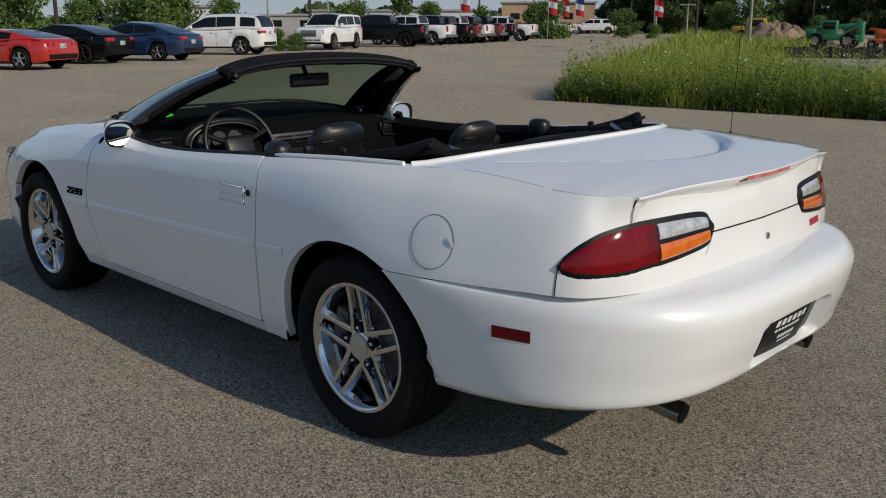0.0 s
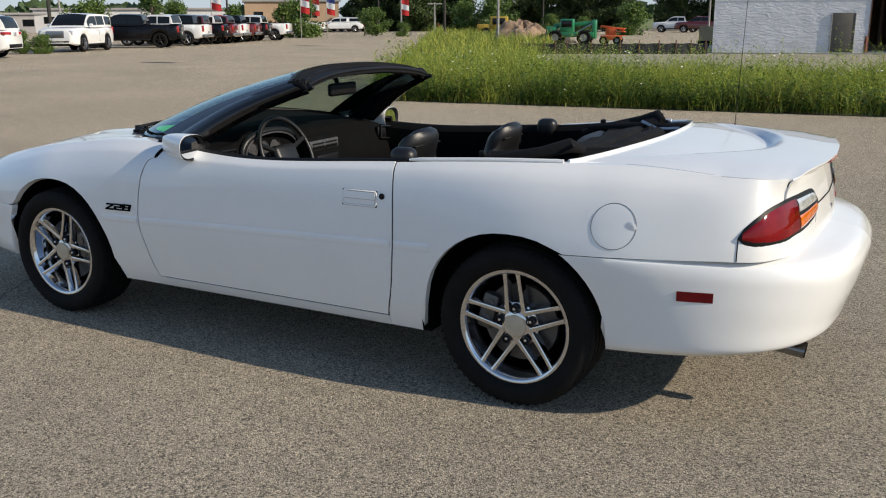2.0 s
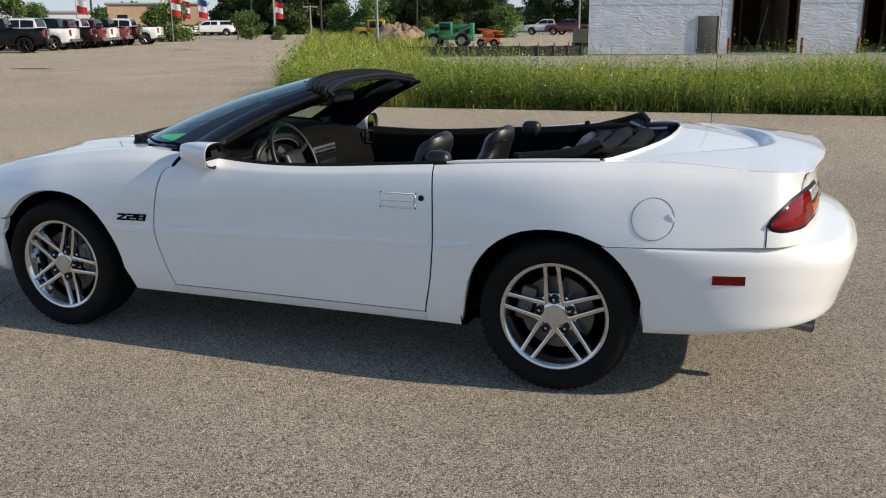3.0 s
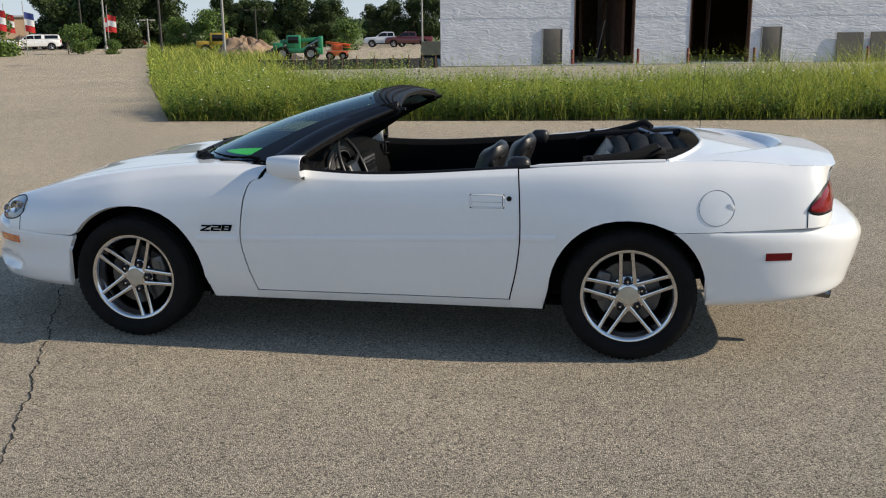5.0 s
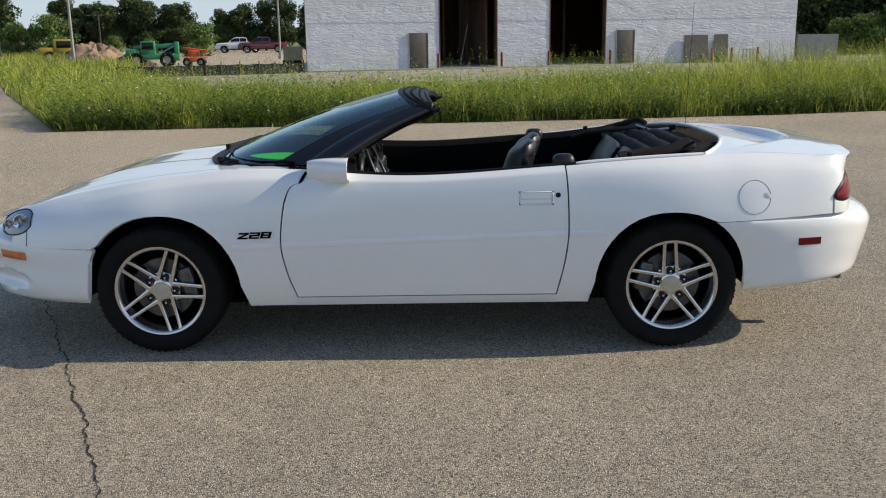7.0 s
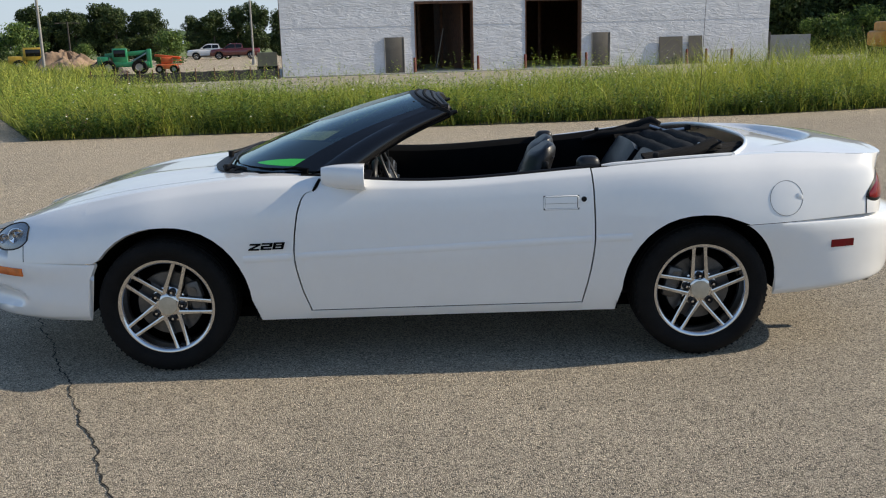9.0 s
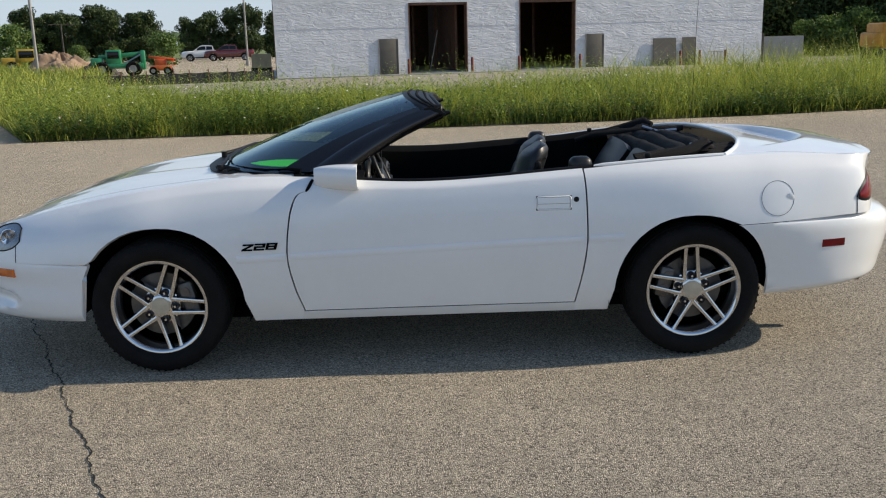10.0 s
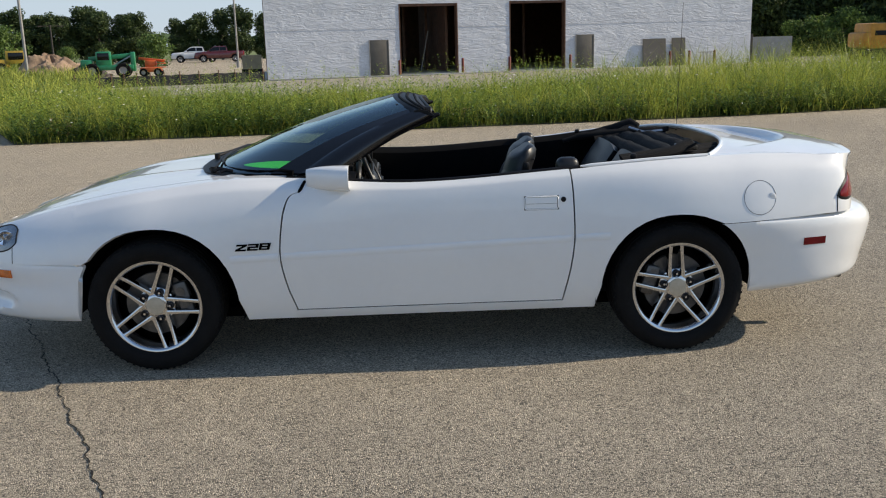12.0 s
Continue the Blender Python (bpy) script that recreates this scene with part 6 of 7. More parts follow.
def tree_model(h, spread, seed, leaf, count, low=0.12, material=None, label="leafy green tree with a full crown", clump=1.0):
    """A tapered trunk that forks into limbs, with leaves in clumps along and beyond them."""
    r = random.Random(seed)
    t = thing("tree", (0, 0, -40), 0, label, "tree", "trees at the edge of the plots")
    bm, ends = bmesh.new(), []
    trunk = [(0, 0, 0), (r.uniform(-.1, .1) * spread * .3, 0.02, h * .25), (r.uniform(-.1, .1) * spread, r.uniform(-.1, .1) * spread, h * .55), (0.1, 0, h * .9)]
    bm = tube(trunk, [h * .028, h * .022, h * .014, h * .004], 8)
    for k in range(26):
        z = h * r.uniform(low, .88)
        a = r.uniform(0, 6.283)
        reach = spread * (1 - 0.65 * abs(z / h - .42) / .5) * r.uniform(.55, 1.0)
        base = Vector((0, 0, z * 0.85))
        tip = Vector((math.cos(a) * reach, math.sin(a) * reach, min(h * .97, z + h * r.uniform(.05, .2))))
        bm = tube([base, base.lerp(tip, .5) + Vector((0, 0, h * .03)), tip], [h * .010, h * .006, h * .002], 5, bm)
        ends += [tip, base.lerp(tip, .72), base.lerp(tip, .45)]
    ends += [Vector((0, 0, h * .93)), Vector((0.2, 0.1, h * .8))]
    part("trunk", bm, M_BARK, t, "grey-brown trunk and limbs")
    rs = np.random.RandomState(seed)
    c = np.array([e[:] for e in ends])
    pick = rs.randint(0, len(c), count)
    size = spread * rs.uniform(.20, .40, len(c)) * clump
    off = rs.normal(0, 1, (count, 3))
    off /= np.linalg.norm(off, axis=1)[:, None]
    p = c[pick] + off * (size[pick] * rs.uniform(.3, 1.0, count) ** .5)[:, None] * np.array([1, 1, .75])
    d = rs.normal(0, 1, (count, 3))
    d /= np.linalg.norm(d, axis=1)[:, None]
    e = np.cross(d, rs.normal(0, 1, (count, 3)))
    e /= np.linalg.norm(e, axis=1)[:, None]
    s = leaf * rs.uniform(.6, 1.4, count)[:, None]
    v = np.stack([p - d * s, p + e * s * .55, p + d * s, p - e * s * .55], 1).reshape(-1, 3)
    raw("crown", v, np.arange(count * 4).reshape(-1, 4), material or M_LEAF, t)
    return t


def plant(models, spots, seed):
    r = random.Random(seed)
    used = set()
    for x, y, sc in spots:
        m = r.choice(models)
        place = Matrix.Translation((x, y, ground_z(x, y) - 0.05)) @ Matrix.Rotation(r.uniform(0, 6.28), 4, "Z") @ Matrix.Scale(sc, 4)
        if m not in used:
            m.matrix_basis = place
            used.add(m)
        else:
            ob = copy_thing(m, Matrix())
            ob.matrix_basis = place
    for m in models:
        if m not in used:
            for o in list(m.children_recursive):
                bpy.data.objects.remove(o)
            bpy.data.objects.remove(m)


big = [tree_model(8.0, 3.3, 3, 0.16, 15000, .06), tree_model(8.4, 3.1, 4, 0.16, 15000, .04), tree_model(7.2, 3.6, 5, 0.16, 15000, .03), tree_model(7.8, 3.3, 6, 0.16, 15000, .05)]
spots = []
r = random.Random(8)
# the line behind the plot, with gaps where the sky and a field show through
for x, y, s in ((-65, 101, 1.05), (-61, 104, 1.1), (-57.5, 101, 1.15), (-55.0, 106, 1.05), (-53.2, 104.5, 1.05), (-46.4, 108, .82), (-44.0, 110, .78), (-41.4, 108, .74), (-39.4, 111, .82), (-36.8, 109, .84), (-34.6, 112, .80), (-32.8, 110, .74),
                (-31.0, 124, .66), (-28.4, 124, .74), (-25.6, 126, .80), (-22.6, 124, .84), (-19.4, 126, .84), (-66, 112, 1.1), (-71, 122, 1.2), (-76, 128, 1.15), (-82, 132, 1.2), (-69, 106, 1.0)):
    spots.append((x, y, s))
for k in range(14):      # behind and right of the building
    spots.append((24.5 + k * 1.9, 66 - k * 0.75 + r.uniform(-2, 2), r.uniform(.75, 1.0)))
for k in range(8):
    spots.append((27 + k * 3.2, 74 - k + r.uniform(-2, 2), r.uniform(1.0, 1.25)))
plant(big, spots, 2)
bush = [tree_model(2.6, 1.5, 31, 0.085, 4500, .02, M_LEAF2, "round light green bush"), tree_model(2.2, 1.7, 32, 0.085, 4500, .02, M_LEAF2, "low spreading green bush")]
spots = [(-34.9, 25.8, .40), (-35.6, 25.2, .42)]
spots += [(-60, 18.5, 1.5), (-64, 23, 1.9), (-57, 15.5, 1.2), (-67.5, 33.5, 1.6), (-70, 37, 1.9), (-72, 40.5, 1.7), (-69, 30, 1.2), (-36.9, 24.6, .5)]
spots += [(27 + k * 1.6, 58.5 - k * .5, .9 + .3 * math.sin(k)) for k in range(9)]
spots += [(-84 + k * 3.1, 26 + k * 3.2 + 2 * math.sin(k * 3), 1.0 + .45 * math.sin(k * 1.7)) for k in range(20)]
plant(bush, spots, 5)
sap = [tree_model(4.0, 1.3, 41, 0.11, 1800, .5, M_LEAF2, "young staked tree with thin green crown", .55), tree_model(3.6, 1.4, 42, 0.11, 1800, .46, M_LEAF2, "young staked tree with open green crown", .55)]
plant(sap, [(-41, 39.0, .85), (-44.5, 50.5, .75), (-47.5, 60.5, .75), (-46, 71, .72), (-70, 22, 1.0), (-73, 33, 1.0), (-72, 40, 1.1)], 6)


# ---- parked vehicles ----
M_PANE = mat("tinted_glass", (0.006, 0.007, 0.008), 0.08, 0, spec=0.35)
M_RIM = mat("alloy", (0.45, 0.45, 0.46), 0.25, 0.9, vary=0.2, scale=30)
M_LAMP_R = mat("rear_lamp", (0.42, 0.014, 0.016), 0.15, 0, vary=0.2, scale=9, coat=1.0)
M_GRILLE = mat("bright_grille", (0.30, 0.30, 0.31), 0.3, 0.8, vary=0.5, scale=60)
M_LAMP_F = mat("front_lamp", (0.6, 0.62, 0.64), 0.1, 0.4, vary=0.3, scale=9, coat=1.0)
PAINT = {
    "white": mat("fleet_white", (0.75, 0.75, 0.74), 0.3, 0, vary=0.03, scale=2, coat=1.0),
    "black": mat("fleet_black", (0.0035, 0.0035, 0.0045), 0.25, 0, vary=0.2, scale=2, spec=0.3),
    "red": mat("fleet_red", (0.45, 0.018, 0.01), 0.28, 0, vary=0.08, scale=2, coat=1.0),
    "blue": mat("fleet_blue", (0.015, 0.035, 0.09), 0.25, 0.2, vary=0.1, scale=2, coat=0.5),
    "maroon": mat("fleet_maroon", (0.11, 0.012, 0.012), 0.28, 0, vary=0.1, scale=2, coat=1.0),
    "silver": mat("fleet_silver", (0.42, 0.43, 0.44), 0.3, 0.5, vary=0.05, scale=2, coat=1.0),
}
# side views with the nose at plus x: width, wheel radius, axles, sill, the body's top line, the cabin's roof line
KIND = {
    "coupe": dict(w=1.86, r=.335, ax=(1.35, -1.33), z0=.20, top=[(-2.24, .78), (-2.19, .88), (-2.05, .93), (-1.5, .945), (-.6, .90), (.75, .87), (1.3, .80), (1.85, .68), (2.2, .54), (2.25, .46)],
                  roof=[(-2.02, .935), (-1.3, 1.10), (-.6, 1.225), (-.05, 1.245), (.35, 1.14), (.9, .875)], ws=(.02, .86), rw=(-1.85, -.75), side=((-1.0, .70),)),
    "muscle": dict(w=1.90, r=.35, ax=(1.45, -1.38), z0=.22, top=[(-2.40, .85), (-2.35, .98), (-2.2, 1.02), (-1.5, 1.02), (.0, .98), (1.0, .99), (1.6, .95), (2.2, .84), (2.38, .74), (2.42, .60)],
                   roof=[(-1.95, 1.02), (-1.4, 1.20), (-.75, 1.345), (-.1, 1.375), (.3, 1.26), (1.0, .99)], ws=(.0, .95), rw=(-1.85, -.85), side=((-1.15, -.45), (-.40, .75))),
    "sedan": dict(w=1.84, r=.335, ax=(1.42, -1.38), z0=.22, top=[(-2.42, .82), (-2.38, .98), (-2.2, 1.03), (-1.6, 1.03), (.0, .95), (1.1, .94), (1.7, .86), (2.2, .74), (2.38, .62), (2.42, .50)],
                  roof=[(-2.05, 1.03), (-1.4, 1.27), (-.8, 1.42), (-.1, 1.465), (.4, 1.36), (1.2, .935)], ws=(.15, 1.12), rw=(-1.95, -.98), side=((-1.35, -.40), (-.35, .85))),
    "suv": dict(w=1.94, r=.39, ax=(1.52, -1.50), z0=.30, top=[(-2.54, .95), (-2.52, 1.08), (-2.45, 1.16), (-1.5, 1.17), (.0, 1.12), (1.2, 1.13), (1.9, 1.06), (2.35, .98), (2.46, .85), (2.50, .6)],
                roof=[(-2.47, 1.16), (-2.40, 1.42), (-2.22, 1.70), (-1.9, 1.775), (-.8, 1.815), (.1, 1.79), (.55, 1.57), (1.25, 1.13)], ws=(.28, 1.16), rw=(-2.455, -2.17), side=((-2.2, -1.5), (-1.28, -.36), (-.33, .92))),
    "large_suv": dict(w=2.03, r=.41, ax=(1.50, -1.47), z0=.32, top=[(-2.56, .95), (-2.54, 1.12), (-2.48, 1.20), (-1.5, 1.21), (.0, 1.19), (1.2, 1.22), (2.0, 1.18), (2.46, 1.10), (2.54, .95), (2.56, .6)],
                      roof=[(-2.50, 1.20), (-2.45, 1.5), (-2.33, 1.80), (-2.05, 1.865), (-.8, 1.90), (.25, 1.88), (.6, 1.70), (1.15, 1.22)], ws=(.35, 1.08), rw=(-2.49, -2.3), side=((-2.25, -1.45), (-1.3, -.40), (-.34, .80))),
    "pickup": dict(w=2.0, r=.42, ax=(1.85, -1.85), z0=.42, top=[(-2.92, 1.0), (-2.90, 1.22), (-2.8, 1.27), (-1.5, 1.27), (.0, 1.24), (1.3, 1.24), (2.2, 1.20), (2.78, 1.12), (2.88, .98), (2.92, .62)],
                   roof=[(-1.02, 1.26), (-.97, 1.55), (-.85, 1.83), (-.5, 1.88), (.3, 1.90), (.6, 1.84), (.9, 1.62), (1.45, 1.23)], ws=(.62, 1.38), rw=(-1.005, -.86), side=((-.85, -.12), (-.05, 1.05))),
    "capped": dict(w=2.0, r=.40, ax=(1.85, -1.85), z0=.40, top=[(-2.92, 1.0), (-2.90, 1.18), (-2.8, 1.22), (-1.5, 1.22), (.0, 1.20), (1.3, 1.20), (2.2, 1.16), (2.78, 1.08), (2.88, .95), (2.92, .6)],
                   roof=[(-2.88, 1.22), (-2.84, 1.5), (-2.7, 1.77), (-2.3, 1.82), (.2, 1.82), (.55, 1.77), (.9, 1.56), (1.45, 1.19)], ws=(.62, 1.38), rw=(-2.865, -2.72), side=((-2.6, -1.2), (-.85, -.12), (-.05, 1.05))),
}


def vehicle(kind, colour, label, category, group=""):
    k = KIND[kind]
    low_car = kind in ("coupe", "muscle", "sedan")
    v = thing("parked_" + category.split()[-1], (0, 0, -60), 0, label, category, group)
    hw, r, pm = k["w"] / 2, k["r"], PAINT[colour]
    x1, x0 = k["top"][-1][0], k["top"][0][0]
    top = spl([p[0] for p in k["top"]], [p[1] for p in k["top"]])
    roof = spl([p[0] for p in k["roof"]], [p[1] for p in k["roof"]])
    wide = spl([x0, x0 + .12, x0 + .45, x0 + 1.1, x1 - 1.1, x1 - .45, x1 - .12, x1], [.80, .90, .965, 1, 1, .955, .86, .72])
    R = r + .06

    def low(x):
        z = k["z0"] + .10 * max(0, (abs(x) - abs(x0) + .5) / .5) ** 2
        for ax in k["ax"]:
            if abs(x - ax) < R:
                z = max(z, r + math.sqrt(R * R - (x - ax) ** 2))
        return z

    SEC = ((.88, 0), (.97, .07), (1, .32), (.998, .58), (.975, .80), (.92, .92), (.82, .985), (.45, 1.02), (0, 1.03))
    xs = sorted(set([round(q, 4) for q in lin(x0, x1, 40) + [x0 + .02, x0 + .06, x1 - .02, x1 - .06]] + [round(ax + R * math.sin(t), 4) for ax in k["ax"] for t in lin(-1.5706, 1.5706, 13)]))
    rows = []
    for x in xs:
        w, a, b = hw * wide(x), low(x), top(x)
        a = min(a, b - .08)
        half = [(x, y * w, a + (b - a) * z) for y, z in SEC]
        rows.append([(p[0], -p[1], p[2]) for p in half] + half[-2::-1])
    bm = sheet(rows)
    bm.verts.ensure_lookup_table()
    n = len(rows[0])
    bm.faces.new(list(bm.verts)[:n])
    bm.faces.new(list(bm.verts)[-n:])
    bmesh.ops.recalc_face_normals(bm, faces=bm.faces)
    part("body", bm, pm, v)
    # cabin
    ra, rb = k["roof"][0][0], k["roof"][-1][0]
    hmax = max(roof(x) - top(x) for x in lin(ra, rb, 30))
    tw = hw * (.70 if low_car else .79)

    def cabin(x, c, off=0.0):
        """c from 0 at the belt line through 0.5 at the roof's edge to 1 in its middle."""
        base, bw = top(x) - .012, hw * wide(x) * .915
        h = max(0.0, roof(x) - base)
        edge = bw - (bw - tw) * h / hmax
        if c < .5:
            q = c / .5
            return (x, bw + (edge - bw) * q ** 1.25 + off, base + h * .92 * q)
        q = (c - .5) / .5
        return (x, edge * (1 - q) + (off if q < .02 else 0), base + h * (.92 + .08 * math.sin(math.pi / 2 * q)) + off)

    rows = []
    for x in lin(ra, rb, 44):
        half = [cabin(x, c) for c in lin(0, .5, 7) + [.53, .58, .68, .84, 1.0]]
        rows.append([(p[0], -p[1], p[2]) for p in half] + half[-2::-1])
    bm = sheet(rows)
    bmesh.ops.recalc_face_normals(bm, faces=bm.faces)
    part("roof", bm, pm, v)

    def pane(name, xa, xb, ca, cb, sides):
        for s in sides:
            rows = []
            for x in lin(xa, xb, 14):
                if s:
                    rows.append([(p[0], s * p[1], p[2]) for p in (cabin(x, c, .009) for c in lin(ca, cb, 6))])
                else:
                    half = [cabin(x, c, .009) for c in lin(ca, 1, 6)]
                    rows.append([(p[0], -p[1], p[2]) for p in half] + half[-2::-1])
            part(name, skin(rows, .006, (0, 0, .6)), M_PANE, v)
    pane("windscreen", *k["ws"], .54, 1, (0,))
    pane("rear_window", *k["rw"], .56, 1, (0,))
    for xa, xb in k["side"]:
        pane("side_window", xa, xb, .09, .43, (-1, 1))
    if kind == "pickup":
        # flat black sheet on the closed body, for the shade in an open bed
        part("load_bed", box(1.78, 1.56, .02, (-1.92, 0, 1.312)), M_SHADOW, v, smooth=False)
    if kind in ("pickup", "capped"):
        part("tailgate", box(.05, 1.50, .52, (x0 + .01, 0, .98), .02), pm, v)
        part("bumper", box(.16, 1.86, .19, (x0 - .03, 0, .60), .04), M_RIM if colour != "black" else M_BLACK, v)
    else:
        part("bumper", box(.10, 1.40, .17, (x0 + .035, 0, k["z0"] + .20), .03), M_BLACK, v)
    belt = k["top"][3][1]
    for s in (-1, 1):
        if kind == "coupe":
            for y in (.44, .68):
                part("rear_lamp", rod((x0 - .004, s * y, .76), (x0 + .09, s * y, .76), .062, n=18), M_LAMP_R, v)
        elif low_car:
            part("rear_lamp", box(.16, .36, .13, (x0 + .075, s * hw * .70, belt - .17), .03, Matrix.Rotation(s * radians(-14), 4, "Z")), M_LAMP_R, v)
        elif kind == "suv":
            part("rear_lamp", box(.22, .46, .12, (x0 + .10, s * hw * .70, 1.02), .03, Matrix.Rotation(s * radians(-12), 4, "Z")), M_LAMP_R, v)
        else:
            part("rear_lamp", box(.12, .15, .36, (x0 + .055, s * hw * .80, 1.02), .02), M_LAMP_R, v)
        part("head_lamp", box(.22, .36, .12 if low_car else .22, (x1 - .16, s * hw * .66, (.62 if low_car else .94)), .03), M_LAMP_F, v)
        xm = k["roof"][-1][0] - .42
        part("mirror", box(.13, .18, .14, (xm, s * (hw + .07), top(xm) + .10), .04), M_BLACK if colour in ("black", "maroon") else pm, v)
        for xa, xb in k["side"][-2:]:
            part("door_handle", box(.18, .03, .03, (xa + .16, s * (hw - .004), top(xa) - .14), .008), pm, v)
            part("door_seam", box(.012, .012, top(xa) - k["z0"] - .28, (xa - .03, s * (hw - .007), (top(xa) + k["z0"]) / 2), .002), M_SHADOW, v, smooth=False)
        part("sill_trim", box(k["ax"][0] - k["ax"][1] - 2 * R - .04, .03, .07, ((k["ax"][0] + k["ax"][1]) / 2, s * (hw - .03), k["z0"] + .04), .01), M_BLACK, v)
    big = not low_car
    part("grille", box(.07, .90 if big else 1.05, .34 if big else .12, (x1 - .025, 0, .86 if big else .42), .03), M_GRILLE if kind == "large_suv" else M_BLACK, v)
    part("front_intake", box(.06, 1.35 if big else 1.2, .12, (x1 - .03, 0, .52 if big else .30), .02), M_BLACK, v)
    part("plate", box(.02, .30, .15, (x0 - (.03 if big and kind != "suv" else .004), 0, {"suv": .98, "large_suv": .98}.get(kind, .72 if low_car else .80)), .004), M_LAMP_F, v)
    part("underside", box(x1 * 1.72, k["w"] * .80, .26, (0, 0, k["z0"] + .12)), M_SHADOW, v, smooth=False)
    for ax in k["ax"]:
        part("wheel_well", box(2 * R, k["w"] * .84, R * .8, (ax, 0, r + R * .52)), M_SHADOW, v, smooth=False)
        for s in (-1, 1):
            w = new("wheel")
            w.parent = v
            w.matrix_basis = pose(ax, s * (hw - .125), r, 0, 0, 0 if s < 0 else 180)
            part("tyre", lathe([(r * .64, -.09), (r * .72, -.115), (r * .9, -.12), (r * .99, -.08), (r, .0), (r * .99, .09), (r * .7, .11)], 28), M_TYRE, w)
            metal = M_BLACK if colour == "black" else M_RIM
            rim = part("rim", lathe([(r * .70, -.10), (r * .66, -.108), (r * .62, -.06), (r * .58, 0.0), (r * .1, .01), (0, .01)], 28), metal, w)
            for q in range(5):
                a = 2 * math.pi * q / 5 + .3
                own = tube([(.02 * math.cos(a), -.085, .02 * math.sin(a)), (r * .36 * math.cos(a), -.098, r * .36 * math.sin(a)), (r * .66 * math.cos(a), -.10, r * .66 * math.sin(a))], [.05, .032, .04], 6, flat=.6)
                part("spoke", own, metal, rim)
            part("disc", lathe([(r * .50, -.035), (r * .48, -.04), (0, -.04)], 20), M_SHADOW, w)
    return v


def park(kind, colour, spots, label, category, group="vehicles parked along the lot"):
    v = vehicle(kind, colour, label, category, group)
    for i, (x, y, turn) in enumerate(spots):
        m = pose(x, y, ground_z(x, y), 0, 0, turn)
        if i == 0:
            v.matrix_basis = m
        else:
            copy_thing(v, m)


park("coupe", "red", [(-27.05, 8.5, 210)], "bright red low sports coupe parked nose away", "car")
park("muscle", "black", [(-29.9, 11.75, 210)], "black two-door car with dark wheels", "car")
park("sedan", "blue", [(-30.2, 14.75, 210)], "dark blue sedan with silver wheels", "car")
park("suv", "white", [(-33.75, 20.6, 212)], "white rounded sport utility vehicle with tinted windows", "suv")
park("large_suv", "white", [(-36.6, 29.4, 296)], "large white square-built sport utility vehicle with bright grille", "suv")
park("pickup", "black", [(-38.4, 34.6, 214), (-41.0, 41.6, 205), (-43.9, 49.6, 205)], "black pickup truck with dark wheels and tailgate", "pickup")
park("pickup", "white", [(-39.9, 38.6, 205), (-41.9, 44.6, 205), (-44.2, 52.4, 205), (-54.0, 71.0, 200), (-68, 101, 250), (-57.5, 113, 300), (-61.0, 118, 300)], "white pickup truck parked beside others", "pickup")
park("pickup", "maroon", [(-41.4, 43.0, 205), (-43.0, 47.2, 205), (-62.8, 107, 250)], "dark red pickup truck parked in the row", "pickup")
park("capped", "white", [(-63.2, 92.0, 210)], "white pickup truck with a canopy over its bed", "pickup")
park("suv", "maroon", [(-60.0, 107, 240), (-55.5, 110, 245), (-66, 96, 230)], "dark red sport utility vehicle far across the lot", "suv")
park("pickup", "white", [(-25.4, 108.5, 188)], "white crew-cab pickup truck parked beyond the plot", "pickup")
park("pickup", "maroon", [(-22.2, 106.5, 188)], "dark red pickup truck parked beyond the plot", "pickup")

# ---- building plot: earth heap, machines ----
M_EARTH = mat("earth", (0.27, 0.185, 0.125), 0.95, 0, vary=0.4, scale=1.2, bump=1.0, bscale=3)
M_EARTH2 = mat("dark_earth", (0.06, 0.05, 0.045), 0.95, 0, vary=0.4, scale=1.2, bump=0.8, bscale=5)


def heap(x, y, rx, ry, h, seed, material, label):
    rows = []
    for t in lin(0, 1, 44):
        row = []
        for a in lin(0, 2 * math.pi, 121)[:-1]:
            q = Vector((math.cos(a) * 1.3, math.sin(a) * 1.3, seed))
            k = t * (1 + .22 * noise.noise(q * 1.4))
            z = h * (1 - t ** 1.5) * (1 + .45 * noise.noise(q * 1.5 + Vector((t * 4, 0, 0)))) + .22 * noise.noise(Vector((math.cos(a) * t * 5, math.sin(a) * t * 5, seed)))
            p = Vector((rx * k * math.cos(a), ry * k * math.sin(a), z))
            z += .16 * noise.noise(p * 2.1) + .11 * noise.noise(p * 4.7) + .06 * noise.noise(p * 9.5)
            row.append((p.x, p.y, max(-.05, z if t < .99 else -.05)))
        rows.append(row)
    bm = sheet(rows, closed=True)
    bmesh.ops.remove_doubles(bm, verts=bm.verts, dist=.001)
    bmesh.ops.recalc_face_normals(bm, faces=bm.faces)
    ob = part("earth_mound", bm, material)
    ob.matrix_basis = pose(x, y, ground_z(x, y))
    return tagged(ob, label, "earth mound")


heap(-23.4, 56.5, 2.8, 2.2, 1.3, 2, M_EARTH, "heap of reddish brown earth on the plot")
heap(-20.9, 56.0, 1.6, 1.4, .75, 5, M_EARTH2, "low heap of dark earth beside the larger one")

M_GREEN = mat("machine_green", (0.010, 0.21, 0.085), 0.4, 0, vary=0.2, scale=4, coat=.3)
M_ORANGE = mat("machine_orange", (0.72, 0.13, 0.03), 0.45, 0, vary=0.2, scale=4)
M_YELLOW = mat("machine_yellow", (0.40, 0.26, 0.03), 0.45, 0, vary=0.2, scale=4)
M_AMBERM = mat("machine_amber", (0.52, 0.23, 0.02), 0.45, 0, vary=0.2, scale=4)


